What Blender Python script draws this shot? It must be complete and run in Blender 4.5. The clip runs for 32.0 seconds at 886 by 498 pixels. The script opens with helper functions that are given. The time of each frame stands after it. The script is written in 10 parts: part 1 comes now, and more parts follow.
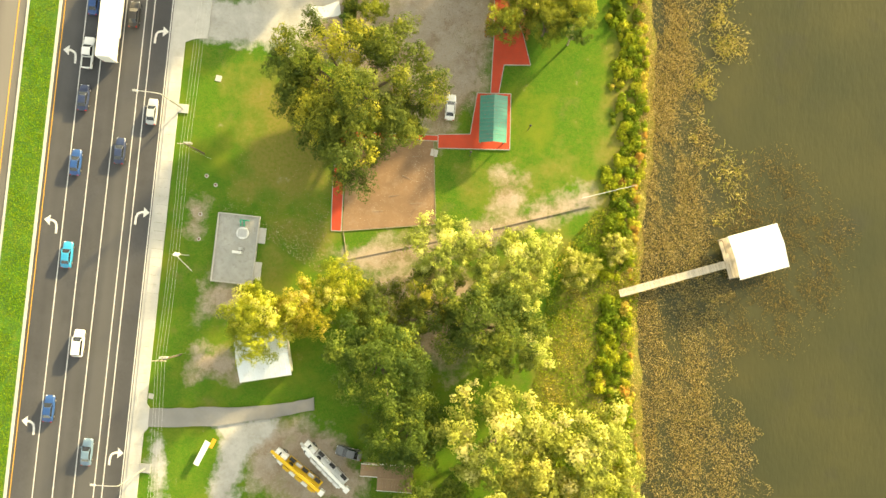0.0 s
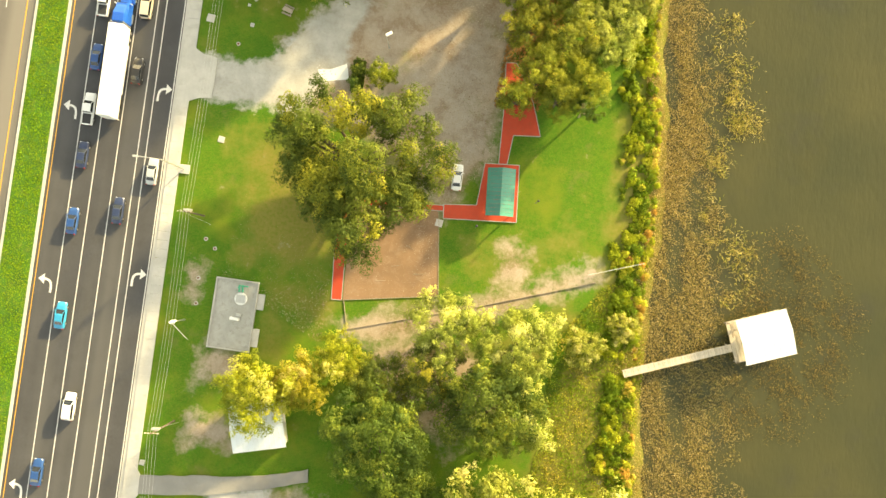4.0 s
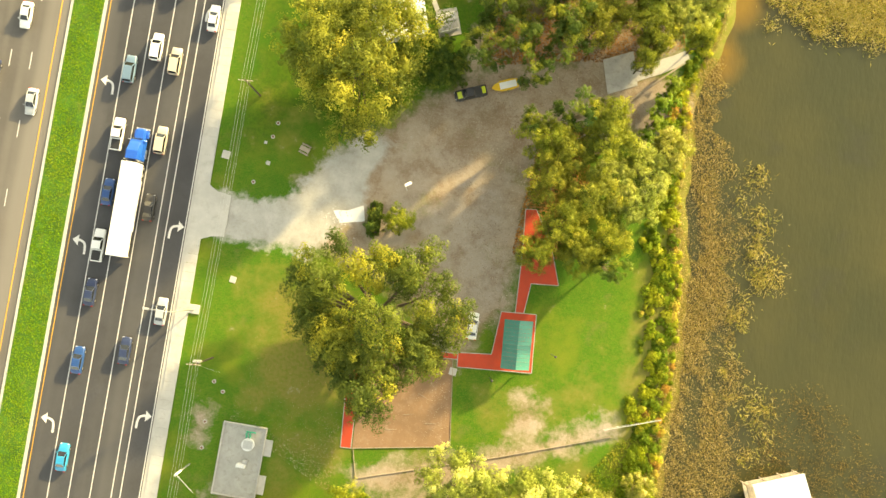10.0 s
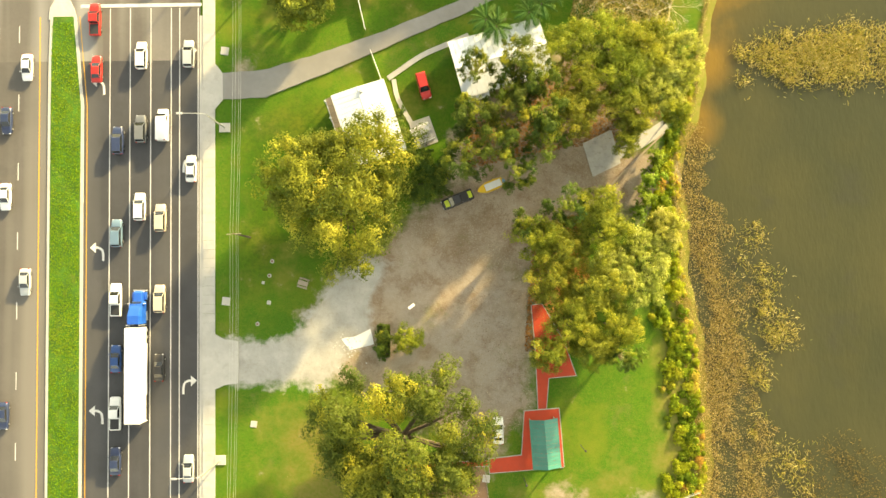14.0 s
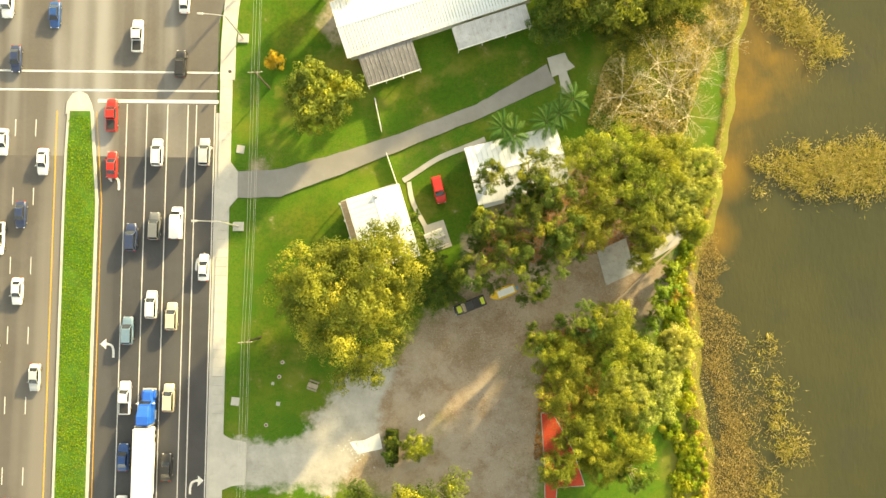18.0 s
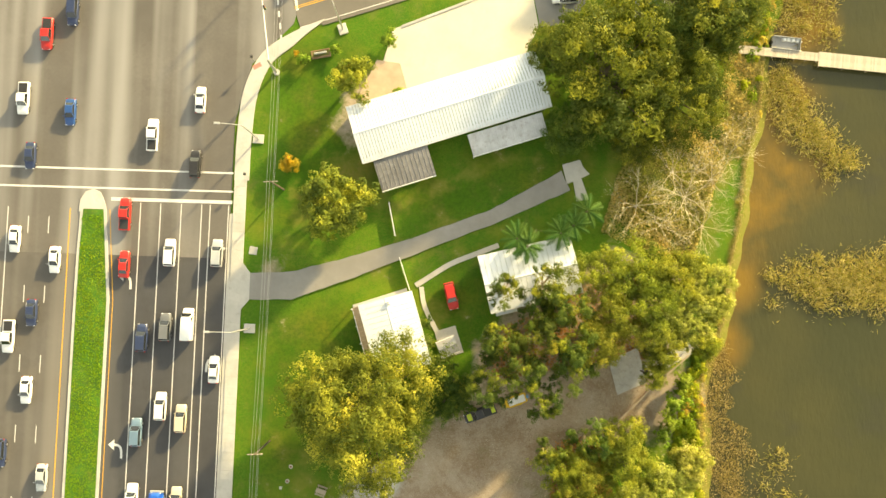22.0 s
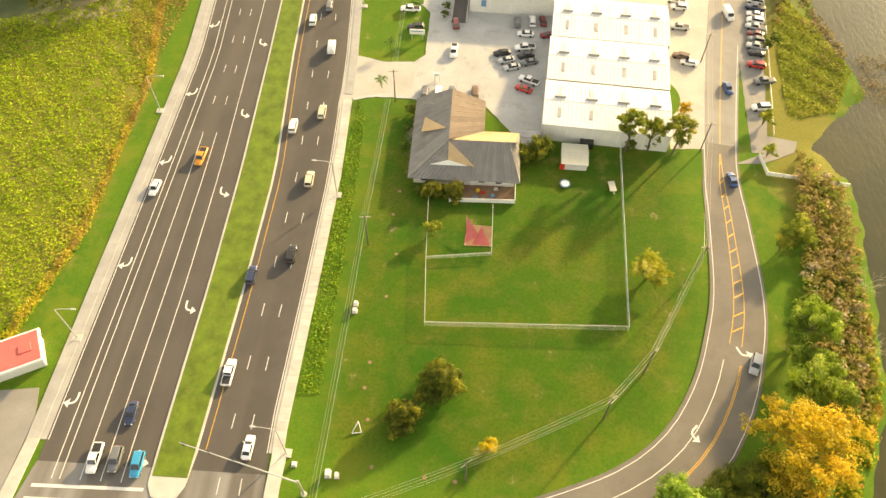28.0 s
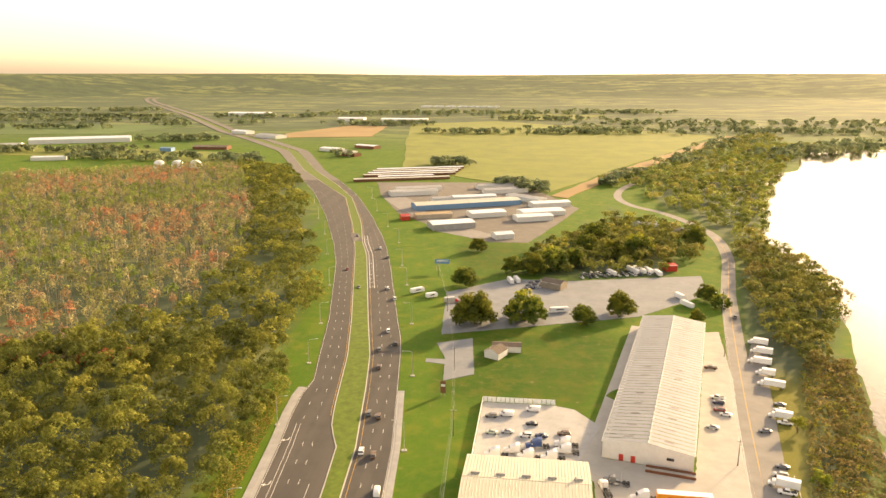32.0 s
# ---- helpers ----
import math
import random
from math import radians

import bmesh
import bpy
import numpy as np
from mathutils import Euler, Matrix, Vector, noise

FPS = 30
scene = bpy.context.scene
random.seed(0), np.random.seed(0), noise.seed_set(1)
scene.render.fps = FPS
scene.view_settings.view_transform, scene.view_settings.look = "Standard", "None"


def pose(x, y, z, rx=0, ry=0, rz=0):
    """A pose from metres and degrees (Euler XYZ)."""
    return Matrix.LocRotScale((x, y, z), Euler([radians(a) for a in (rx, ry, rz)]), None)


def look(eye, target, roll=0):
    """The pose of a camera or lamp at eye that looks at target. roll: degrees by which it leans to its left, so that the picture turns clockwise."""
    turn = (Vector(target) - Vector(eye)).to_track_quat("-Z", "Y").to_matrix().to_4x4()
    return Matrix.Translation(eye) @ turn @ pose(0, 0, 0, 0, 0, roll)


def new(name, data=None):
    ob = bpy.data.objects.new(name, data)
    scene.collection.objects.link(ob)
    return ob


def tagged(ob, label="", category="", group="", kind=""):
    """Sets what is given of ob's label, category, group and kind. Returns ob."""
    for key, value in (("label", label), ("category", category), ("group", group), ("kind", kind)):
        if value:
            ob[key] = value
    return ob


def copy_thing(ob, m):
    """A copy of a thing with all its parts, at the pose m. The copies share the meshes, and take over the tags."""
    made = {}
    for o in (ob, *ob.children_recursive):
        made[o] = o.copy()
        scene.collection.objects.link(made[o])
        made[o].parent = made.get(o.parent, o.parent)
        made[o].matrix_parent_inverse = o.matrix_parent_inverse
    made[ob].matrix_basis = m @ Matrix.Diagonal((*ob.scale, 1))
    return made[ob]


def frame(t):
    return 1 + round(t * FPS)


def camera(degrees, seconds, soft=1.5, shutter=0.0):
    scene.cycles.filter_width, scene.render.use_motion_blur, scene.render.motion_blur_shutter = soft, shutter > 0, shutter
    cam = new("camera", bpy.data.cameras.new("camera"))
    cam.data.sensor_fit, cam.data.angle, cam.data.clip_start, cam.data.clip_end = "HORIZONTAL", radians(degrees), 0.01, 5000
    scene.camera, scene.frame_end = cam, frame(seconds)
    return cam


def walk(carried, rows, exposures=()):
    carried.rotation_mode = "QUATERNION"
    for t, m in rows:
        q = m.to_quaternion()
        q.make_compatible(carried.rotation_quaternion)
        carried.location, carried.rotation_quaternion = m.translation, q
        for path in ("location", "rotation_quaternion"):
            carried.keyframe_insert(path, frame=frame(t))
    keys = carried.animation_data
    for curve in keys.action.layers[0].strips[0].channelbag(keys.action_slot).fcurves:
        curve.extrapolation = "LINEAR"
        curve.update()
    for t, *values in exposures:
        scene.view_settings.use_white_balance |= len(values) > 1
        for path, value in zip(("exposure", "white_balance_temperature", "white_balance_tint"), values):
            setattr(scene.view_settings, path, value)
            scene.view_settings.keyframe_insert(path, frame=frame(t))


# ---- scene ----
cam = camera(62.71, 32.0)
PATH = [
    (0.0, pose(68.40, -0.00, 131.10, 2.08, -0.11, 5.30)),
    (0.5, pose(68.41, 1.25, 131.24, 1.82, -0.19, 5.49)),
    (1.0, pose(68.33, 2.56, 131.19, 1.81, -0.27, 5.76)),
    (1.5, pose(68.06, 4.06, 130.70, 1.86, -0.35, 6.03)),
    (2.0, pose(67.62, 5.69, 129.93, 1.90, -0.41, 6.34)),
    (2.5, pose(67.21, 7.52, 129.41, 1.88, -0.39, 6.62)),
    (3.0, pose(66.80, 9.41, 129.20, 1.89, -0.38, 6.87)),
    (3.5, pose(66.43, 11.30, 129.06, 1.86, -0.35, 7.05)),
    (5.5, pose(64.63, 19.18, 128.78, 1.86, -0.36, 7.76)),
    (6.0, pose(64.18, 21.06, 128.84, 1.99, -0.38, 7.93)),
    (6.5, pose(63.63, 22.91, 128.32, 2.07, -0.41, 8.14)),
    (7.0, pose(62.91, 24.73, 127.59, 2.14, -0.50, 8.25)),
    (7.5, pose(62.21, 26.62, 127.28, 2.14, -0.63, 8.38)),
    (8.0, pose(61.60, 28.70, 127.18, 2.16, -0.67, 8.49)),
    (8.5, pose(61.13, 31.00, 127.10, 2.17, -0.67, 8.60)),
    (9.0, pose(60.54, 33.26, 127.08, 2.17, -0.69, 8.69)),
    (9.5, pose(59.86, 35.46, 127.13, 2.22, -0.71, 8.82)),
    (10.0, pose(59.21, 37.70, 127.19, 2.22, -0.72, 8.89)),
    (10.5, pose(58.62, 40.01, 127.20, 2.23, -0.69, 7.23)),
    (11.0, pose(58.26, 42.40, 127.19, 2.27, -0.56, 4.26)),
    (11.5, pose(58.19, 44.89, 127.29, 2.24, -0.39, 2.86)),
    (12.0, pose(58.20, 47.47, 127.34, 2.25, -0.23, -0.37)),
    (12.5, pose(58.14, 50.07, 127.33, 2.16, -0.16, -1.25)),
    (13.0, pose(57.98, 52.58, 127.49, 2.12, -0.16, -1.09)),
    (13.5, pose(57.70, 54.96, 127.58, 2.11, -0.21, -0.90)),
    (14.0, pose(57.32, 57.20, 127.68, 2.16, -0.27, -0.69)),
    (14.5, pose(56.84, 59.37, 127.73, 2.23, -0.36, -0.53)),
    (16.5, pose(56.01, 68.03, 127.82, 2.44, -0.28, 0.28)),
    (17.0, pose(55.93, 70.48, 127.83, 2.40, -0.19, 0.48)),
    (17.5, pose(55.77, 72.80, 127.85, 2.40, -0.14, 0.62)),
    (18.0, pose(55.58, 74.99, 127.94, 2.43, -0.13, 0.79)),
    (18.5, pose(55.36, 77.11, 128.02, 2.54, -0.10, 0.97)),
    (19.0, pose(55.11, 79.25, 128.03, 2.62, -0.09, 1.13)),
    (19.5, pose(54.83, 81.46, 128.05, 2.65, -0.07, 1.24)),
    (20.0, pose(54.43, 83.71, 128.17, 2.68, -0.13, 1.44)),
    (20.5, pose(53.91, 85.93, 128.19, 2.72, -0.19, 1.56)),
    (21.0, pose(53.46, 88.07, 128.27, 2.80, -0.27, 1.71)),
    (21.5, pose(53.12, 90.21, 128.40, 2.86, -0.28, 1.80)),
    (22.0, pose(52.85, 92.53, 128.41, 2.88, -0.25, 1.93)),
    (22.5, pose(52.69, 95.07, 128.47, 2.79, -0.17, 2.12)),
    (23.0, pose(52.46, 97.83, 128.60, 2.60, -0.13, 2.27)),
    (23.5, pose(52.08, 100.74, 128.81, 2.37, -0.16, 2.46)),
    (24.0, pose(51.57, 103.66, 128.90, 2.14, -0.22, 2.68)),
    (24.5, pose(51.00, 106.47, 128.82, 1.96, -0.30, 2.84)),
    (25.0, pose(50.46, 109.26, 128.62, 5.38, -0.30, 2.99)),
    (25.5, pose(50.37, 111.77, 128.87, 10.37, -0.14, 3.18)),
    (27.5, pose(46.82, 119.80, 129.78, 30.88, -0.64, 3.29)),
    (28.0, pose(47.12, 122.32, 129.63, 35.90, -0.34, 3.52)),
    (28.5, pose(47.40, 124.81, 129.50, 40.93, -0.11, 3.82)),
    (29.0, pose(47.58, 127.20, 129.37, 46.01, 0.09, 4.05)),
    (29.5, pose(47.59, 129.36, 129.31, 51.08, 0.21, 4.33)),
    (30.0, pose(47.46, 131.64, 129.25, 56.15, 0.31, 4.49)),
    (30.5, pose(47.14, 133.92, 129.14, 61.18, 0.26, 4.72)),
    (31.0, pose(46.51, 136.15, 129.06, 66.25, 0.20, 4.92)),
    (31.5, pose(45.59, 138.06, 128.99, 71.25, 0.07, 5.14)),
    (32.0, pose(44.56, 139.82, 128.95, 76.24, 0.01, 5.26)),
]
walk(cam, PATH, exposures=[(0.0, 2.02, 9700, 0), (19.0, 1.94, 9700, 0), (25.0, 1.66, 9800, 1), (28.0, 1.66, 10100, 9), (30.0, 1.58, 10200, 15), (32.0, 1.38, 10200, 20)])

# ---- world and sun ----
SUN_AZ, SUN_EL = radians(40.0), radians(17.0)
world = bpy.data.worlds.new("sky")
scene.world = world
world.use_nodes = True
wn = world.node_tree.nodes
wn.clear()
sky = wn.new("ShaderNodeTexSky")
sky.sky_type = "NISHITA"
sky.sun_disc = False
sky.sun_elevation, sky.sun_rotation = SUN_EL, SUN_AZ
sky.air_density, sky.dust_density, sky.ozone_density = 1.0, 1.4, 1.0
wb = wn.new("ShaderNodeBackground")
wb.inputs[1].default_value = 0.15
wo = wn.new("ShaderNodeOutputWorld")
haze = wn.new("ShaderNodeHueSaturation")
haze.inputs["Saturation"].default_value = 0.52
world.node_tree.links.new(sky.outputs[0], haze.inputs["Color"])
world.node_tree.links.new(haze.outputs[0], wb.inputs[0])
world.node_tree.links.new(wb.outputs[0], wo.inputs[0])
sun_data = bpy.data.lights.new("sun", "SUN")
sun_data.energy, sun_data.angle, sun_data.color = 3.3, radians(2.5), (1.0, 0.84, 0.56)
sun = new("sun", sun_data)
sun.matrix_world = look((600 * math.sin(SUN_AZ) * math.cos(SUN_EL), 600 * math.cos(SUN_AZ) * math.cos(SUN_EL), 600 * math.sin(SUN_EL)), (0, 0, 0))

# ---- materials ----


def tree_of(name):
    m = bpy.data.materials.new(name)
    m.use_nodes = True
    return m, m.node_tree.nodes, m.node_tree.links, m.node_tree.nodes["Principled BSDF"]


def noise_node(n, l, coords, scale, detail=3.0, rough=0.6):
    t = n.new("ShaderNodeTexNoise")
    t.inputs["Scale"].default_value, t.inputs["Detail"].default_value, t.inputs["Roughness"].default_value = scale, detail, rough
    l.new(coords, t.inputs["Vector"])
    return t.outputs["Fac"]


def ramp(n, l, fac, a, b, lo=0.0, hi=1.0):
    r = n.new("ShaderNodeMapRange")
    r.inputs[1].default_value, r.inputs[2].default_value, r.inputs[3].default_value, r.inputs[4].default_value = a, b, lo, hi
    l.new(fac, r.inputs[0])
    return r.outputs[0]


def mix(n, l, fac, a, b, kind="MIX"):
    m = n.new("ShaderNodeMix")
    m.data_type, m.blend_type = "RGBA", kind
    for sock, v in ((m.inputs[0], fac), (m.inputs[6], a), (m.inputs[7], b)):
        if isinstance(v, (int, float)):
            sock.default_value = v
        elif isinstance(v, tuple):
            sock.default_value = (*v, 1.0)
        else:
            l.new(v, sock)
    return m.outputs[2]


def times(n, l, a, b, op="MULTIPLY"):
    m = n.new("ShaderNodeMath")
    m.operation = op
    m.use_clamp = True
    for sock, v in ((m.inputs[0], a), (m.inputs[1], b)):
        if isinstance(v, (int, float)):
            sock.default_value = v
        else:
            l.new(v, sock)
    return m.outputs[0]


def material(name, base, rough=0.8, metal=0.0, vary=0.18, scale=0.6, fine=6.0, bump=0.0, rand=0.0, stain=None, stain_amount=0.35, spec=0.5, streak=None):
    """Base colour with broad and fine variation, an optional stain colour, and fine relief."""
    m, n, l, p = tree_of(name)
    co = n.new("ShaderNodeTexCoord").outputs["Object"]
    big, small = noise_node(n, l, co, scale), noise_node(n, l, co, fine, 4.0)
    dark = tuple(c * (1 - vary) for c in base)
    light = tuple(min(1.0, c * (1 + vary)) for c in base)
    col = mix(n, l, ramp(n, l, big, 0.3, 0.7), dark, light)
    col = mix(n, l, ramp(n, l, small, 0.25, 0.75, 0.0, 0.5), col, dark)
    if stain:
        col = mix(n, l, ramp(n, l, noise_node(n, l, co, scale * 2.3, 6.0, 0.7), 0.52, 0.72, 0.0, stain_amount), col, stain)
    if streak:
        mp = n.new("ShaderNodeMapping")
        mp.inputs["Scale"].default_value = (0.17, 0.005, 1.0)
        l.new(co, mp.inputs[0])
        s1 = noise_node(n, l, mp.outputs[0], 1.0, 2.5, 0.5)
        col = mix(n, l, ramp(n, l, s1, 0.46, 0.66, 0, 0.75), col, streak)
        col = mix(n, l, ramp(n, l, s1, 0.3, 0.46, 0.45, 0), col, dark)
    if rand:
        info = n.new("ShaderNodeObjectInfo").outputs["Random"]
        hs = n.new("ShaderNodeHueSaturation")
        l.new(ramp(n, l, info, 0.0, 1.0, 1 - rand, 1 + rand), hs.inputs["Value"])
        l.new(col, hs.inputs["Color"])
        col = hs.outputs[0]
    l.new(col, p.inputs["Base Color"])
    p.inputs["Roughness"].default_value, p.inputs["Metallic"].default_value = rough, metal
    p.inputs["Specular IOR Level"].default_value = spec
    if bump:
        b = n.new("ShaderNodeBump")
        b.inputs["Strength"].default_value, b.inputs["Distance"].default_value = bump, 0.02
        l.new(small, b.inputs["Height"])
        l.new(b.outputs[0], p.inputs["Normal"])
    return m


def ground_material():
    """Mown grass with worn soil, pale gravel and dry growth where the cover layer says so."""
    m, n, l, p = tree_of("ground_cover")
    co = n.new("ShaderNodeTexCoord").outputs["Object"]
    at = n.new("ShaderNodeAttribute")
    at.attribute_name = "cover"
    sep = n.new("ShaderNodeSeparateColor")
    l.new(at.outputs["Color"], sep.inputs[0])
    n1, n2, n3, n4 = noise_node(n, l, co, 0.035, 4), noise_node(n, l, co, 0.22, 5, 0.65), noise_node(n, l, co, 1.6, 5, 0.7), noise_node(n, l, co, 4.0, 4, 0.7)
    g = mix(n, l, ramp(n, l, n1, 0.35, 0.65), (0.036, 0.135, 0.010), (0.068, 0.170, 0.012))
    g = mix(n, l, ramp(n, l, n2, 0.46, 0.70, 0, 0.7), g, (0.110, 0.165, 0.018))
    g = mix(n, l, ramp(n, l, n3, 0.42, 0.64, 0, 0.45), g, (0.036, 0.096, 0.009))
    g = mix(n, l, ramp(n, l, n4, 0.42, 0.66, 0, 0.5), g, (0.145, 0.180, 0.03))
    n5, n6 = noise_node(n, l, co, 0.085, 5, 0.6), noise_node(n, l, co, 0.13, 6, 0.68)
    g = mix(n, l, ramp(n, l, n5, 0.50, 0.68, 0, 0.8), g, (0.150, 0.180, 0.022))
    g = mix(n, l, ramp(n, l, n6, 0.58, 0.74, 0, 0.55), g, (0.18, 0.145, 0.06))
    n7 = noise_node(n, l, co, 8.0, 4, 0.75)
    g = mix(n, l, ramp(n, l, n7, 0.52, 0.70, 0, 0.6), g, (0.155, 0.215, 0.030))
    g = mix(n, l, ramp(n, l, n7, 0.30, 0.46, 0.55, 0), g, (0.030, 0.088, 0.010))
    darker = n.new("ShaderNodeAttribute")
    darker.attribute_name = "darker"
    # Darker lawn green; shade on some lawns is painted into it.
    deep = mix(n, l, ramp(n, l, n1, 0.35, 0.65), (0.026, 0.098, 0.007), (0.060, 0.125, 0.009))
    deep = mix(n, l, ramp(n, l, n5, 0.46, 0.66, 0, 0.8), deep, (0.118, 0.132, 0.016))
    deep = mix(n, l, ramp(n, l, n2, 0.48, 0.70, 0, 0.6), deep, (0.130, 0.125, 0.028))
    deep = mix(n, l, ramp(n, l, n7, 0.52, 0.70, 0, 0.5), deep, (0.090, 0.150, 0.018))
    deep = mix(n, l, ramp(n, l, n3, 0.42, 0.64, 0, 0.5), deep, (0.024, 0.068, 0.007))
    g = mix(n, l, darker.outputs["Fac"], g, deep)
    dry = mix(n, l, ramp(n, l, n3, 0.35, 0.65), (0.215, 0.185, 0.055), (0.145, 0.165, 0.024))
    soil = mix(n, l, ramp(n, l, n2, 0.35, 0.7), (0.270, 0.195, 0.130), (0.380, 0.310, 0.235))
    soil = mix(n, l, ramp(n, l, n3, 0.46, 0.76, 0, 0.55), soil, (0.43, 0.38, 0.31))
    soil = mix(n, l, ramp(n, l, n1, 0.48, 0.6, 0, 0.5), soil, (0.36, 0.325, 0.285))
    soil = mix(n, l, ramp(n, l, n5, 0.54, 0.64, 0, 0.5), soil, (0.215, 0.160, 0.095))
    soil = mix(n, l, ramp(n, l, n4, 0.52, 0.70, 0, 0.4), soil, (0.48, 0.43, 0.36))
    soil = mix(n, l, ramp(n, l, n2, 0.36, 0.50, 0.45, 0.0), soil, (0.205, 0.135, 0.080))
    soil = mix(n, l, ramp(n, l, n6, 0.57, 0.68, 0, 0.45), soil, (0.17, 0.175, 0.055))
    soil = mix(n, l, ramp(n, l, n7, 0.55, 0.72, 0, 0.5), soil, (0.50, 0.45, 0.38))
    soil = mix(n, l, ramp(n, l, n7, 0.30, 0.44, 0.5, 0), soil, (0.16, 0.115, 0.075))
    gravel = mix(n, l, ramp(n, l, n2, 0.35, 0.7), (0.33, 0.32, 0.29), (0.48, 0.465, 0.43))
    gravel = mix(n, l, ramp(n, l, n3, 0.5, 0.75, 0, 0.4), gravel, (0.25, 0.22, 0.18))
    gravel = mix(n, l, ramp(n, l, n7, 0.54, 0.7, 0, 0.5), gravel, (0.52, 0.50, 0.46))
    breakup = times(n, l, times(n, l, n2, 0.78), times(n, l, n3, 0.22), "ADD")

    def mask(layer, soft=0.22):
        s = n.new("ShaderNodeMath")
        s.operation = "ADD"
        l.new(layer, s.inputs[0])
        l.new(ramp(n, l, breakup, 0.3, 0.7, -0.42, 0.42), s.inputs[1])
        return ramp(n, l, s.outputs[0], 0.5 - soft, 0.5 + soft)

    col = mix(n, l, mask(sep.outputs[2], 0.3), g, dry)
    col = mix(n, l, mask(sep.outputs[0], 0.25), col, soil)
    col = mix(n, l, mask(sep.outputs[1], 0.18), col, gravel)
    # Far plain: haze painted in as paler grey-green; wood floors share it.
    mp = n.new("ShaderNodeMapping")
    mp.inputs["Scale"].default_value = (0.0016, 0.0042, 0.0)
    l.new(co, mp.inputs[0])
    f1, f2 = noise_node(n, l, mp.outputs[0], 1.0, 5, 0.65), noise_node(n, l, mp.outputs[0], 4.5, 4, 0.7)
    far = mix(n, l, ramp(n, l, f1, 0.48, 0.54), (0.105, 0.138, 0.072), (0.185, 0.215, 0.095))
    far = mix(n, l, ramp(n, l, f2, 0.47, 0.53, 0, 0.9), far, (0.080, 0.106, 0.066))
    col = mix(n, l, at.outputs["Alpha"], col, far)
    l.new(col, p.inputs["Base Color"])
    p.inputs["Roughness"].default_value = 0.95
    p.inputs["Specular IOR Level"].default_value = 0.15
    b = n.new("ShaderNodeBump")
    b.inputs["Strength"].default_value, b.inputs["Distance"].default_value = 0.45, 0.08
    l.new(times(n, l, times(n, l, n3, 0.6), times(n, l, n4, 0.4), "ADD"), b.inputs["Height"])
    l.new(b.outputs[0], p.inputs["Normal"])
    return m


def leaf_material(name, dark, light, tip):
    """Leaves: the clump's tone mixes two greens and a bright tip, lit tops painted in, each leaf differs a little,
    light shines through.
    """
    m, n, l, p = tree_of(name)
    at = n.new("ShaderNodeAttribute")
    at.attribute_name = "tone"
    geo = n.new("ShaderNodeNewGeometry")
    info = n.new("ShaderNodeObjectInfo")
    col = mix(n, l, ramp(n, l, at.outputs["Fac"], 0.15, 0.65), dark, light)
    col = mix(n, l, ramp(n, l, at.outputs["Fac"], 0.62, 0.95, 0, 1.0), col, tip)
    hs = n.new("ShaderNodeHueSaturation")
    l.new(ramp(n, l, geo.outputs["Random Per Island"], 0, 1, 0.84, 1.16), hs.inputs["Value"])
    l.new(ramp(n, l, info.outputs["Random"], 0, 1, 0.485, 0.515), hs.inputs["Hue"])
    l.new(col, hs.inputs["Color"])
    l.new(hs.outputs[0], p.inputs["Base Color"])
    p.inputs["Roughness"].default_value = 0.65
    p.inputs["Specular IOR Level"].default_value = 0.25
    tr = n.new("ShaderNodeBsdfTranslucent")
    l.new(hs.outputs[0], tr.inputs["Color"])
    ms = n.new("ShaderNodeMixShader")
    ms.inputs[0].default_value = 0.5
    l.new(p.outputs[0], ms.inputs[1])
    l.new(tr.outputs[0], ms.inputs[2])
    l.new(ms.outputs[0], n["Material Output"].inputs[0])
    return m


def tint_leaf_material(name):
    """Leaves of a mixed wood: every tree carries its own leaf colour."""
    m, n, l, p = tree_of(name)
    at = n.new("ShaderNodeAttribute")
    at.attribute_name = "tint"
    geo = n.new("ShaderNodeNewGeometry")
    hs = n.new("ShaderNodeHueSaturation")
    l.new(ramp(n, l, geo.outputs["Random Per Island"], 0, 1, 0.78, 1.22), hs.inputs["Value"])
    l.new(at.outputs["Color"], hs.inputs["Color"])
    l.new(hs.outputs[0], p.inputs["Base Color"])
    p.inputs["Roughness"].default_value = 0.75
    p.inputs["Specular IOR Level"].default_value = 0.15
    tr = n.new("ShaderNodeBsdfTranslucent")
    l.new(hs.outputs[0], tr.inputs["Color"])
    ms = n.new("ShaderNodeMixShader")
    ms.inputs[0].default_value = 0.45
    l.new(p.outputs[0], ms.inputs[1])
    l.new(tr.outputs[0], ms.inputs[2])
    l.new(ms.outputs[0], n["Material Output"].inputs[0])
    return m


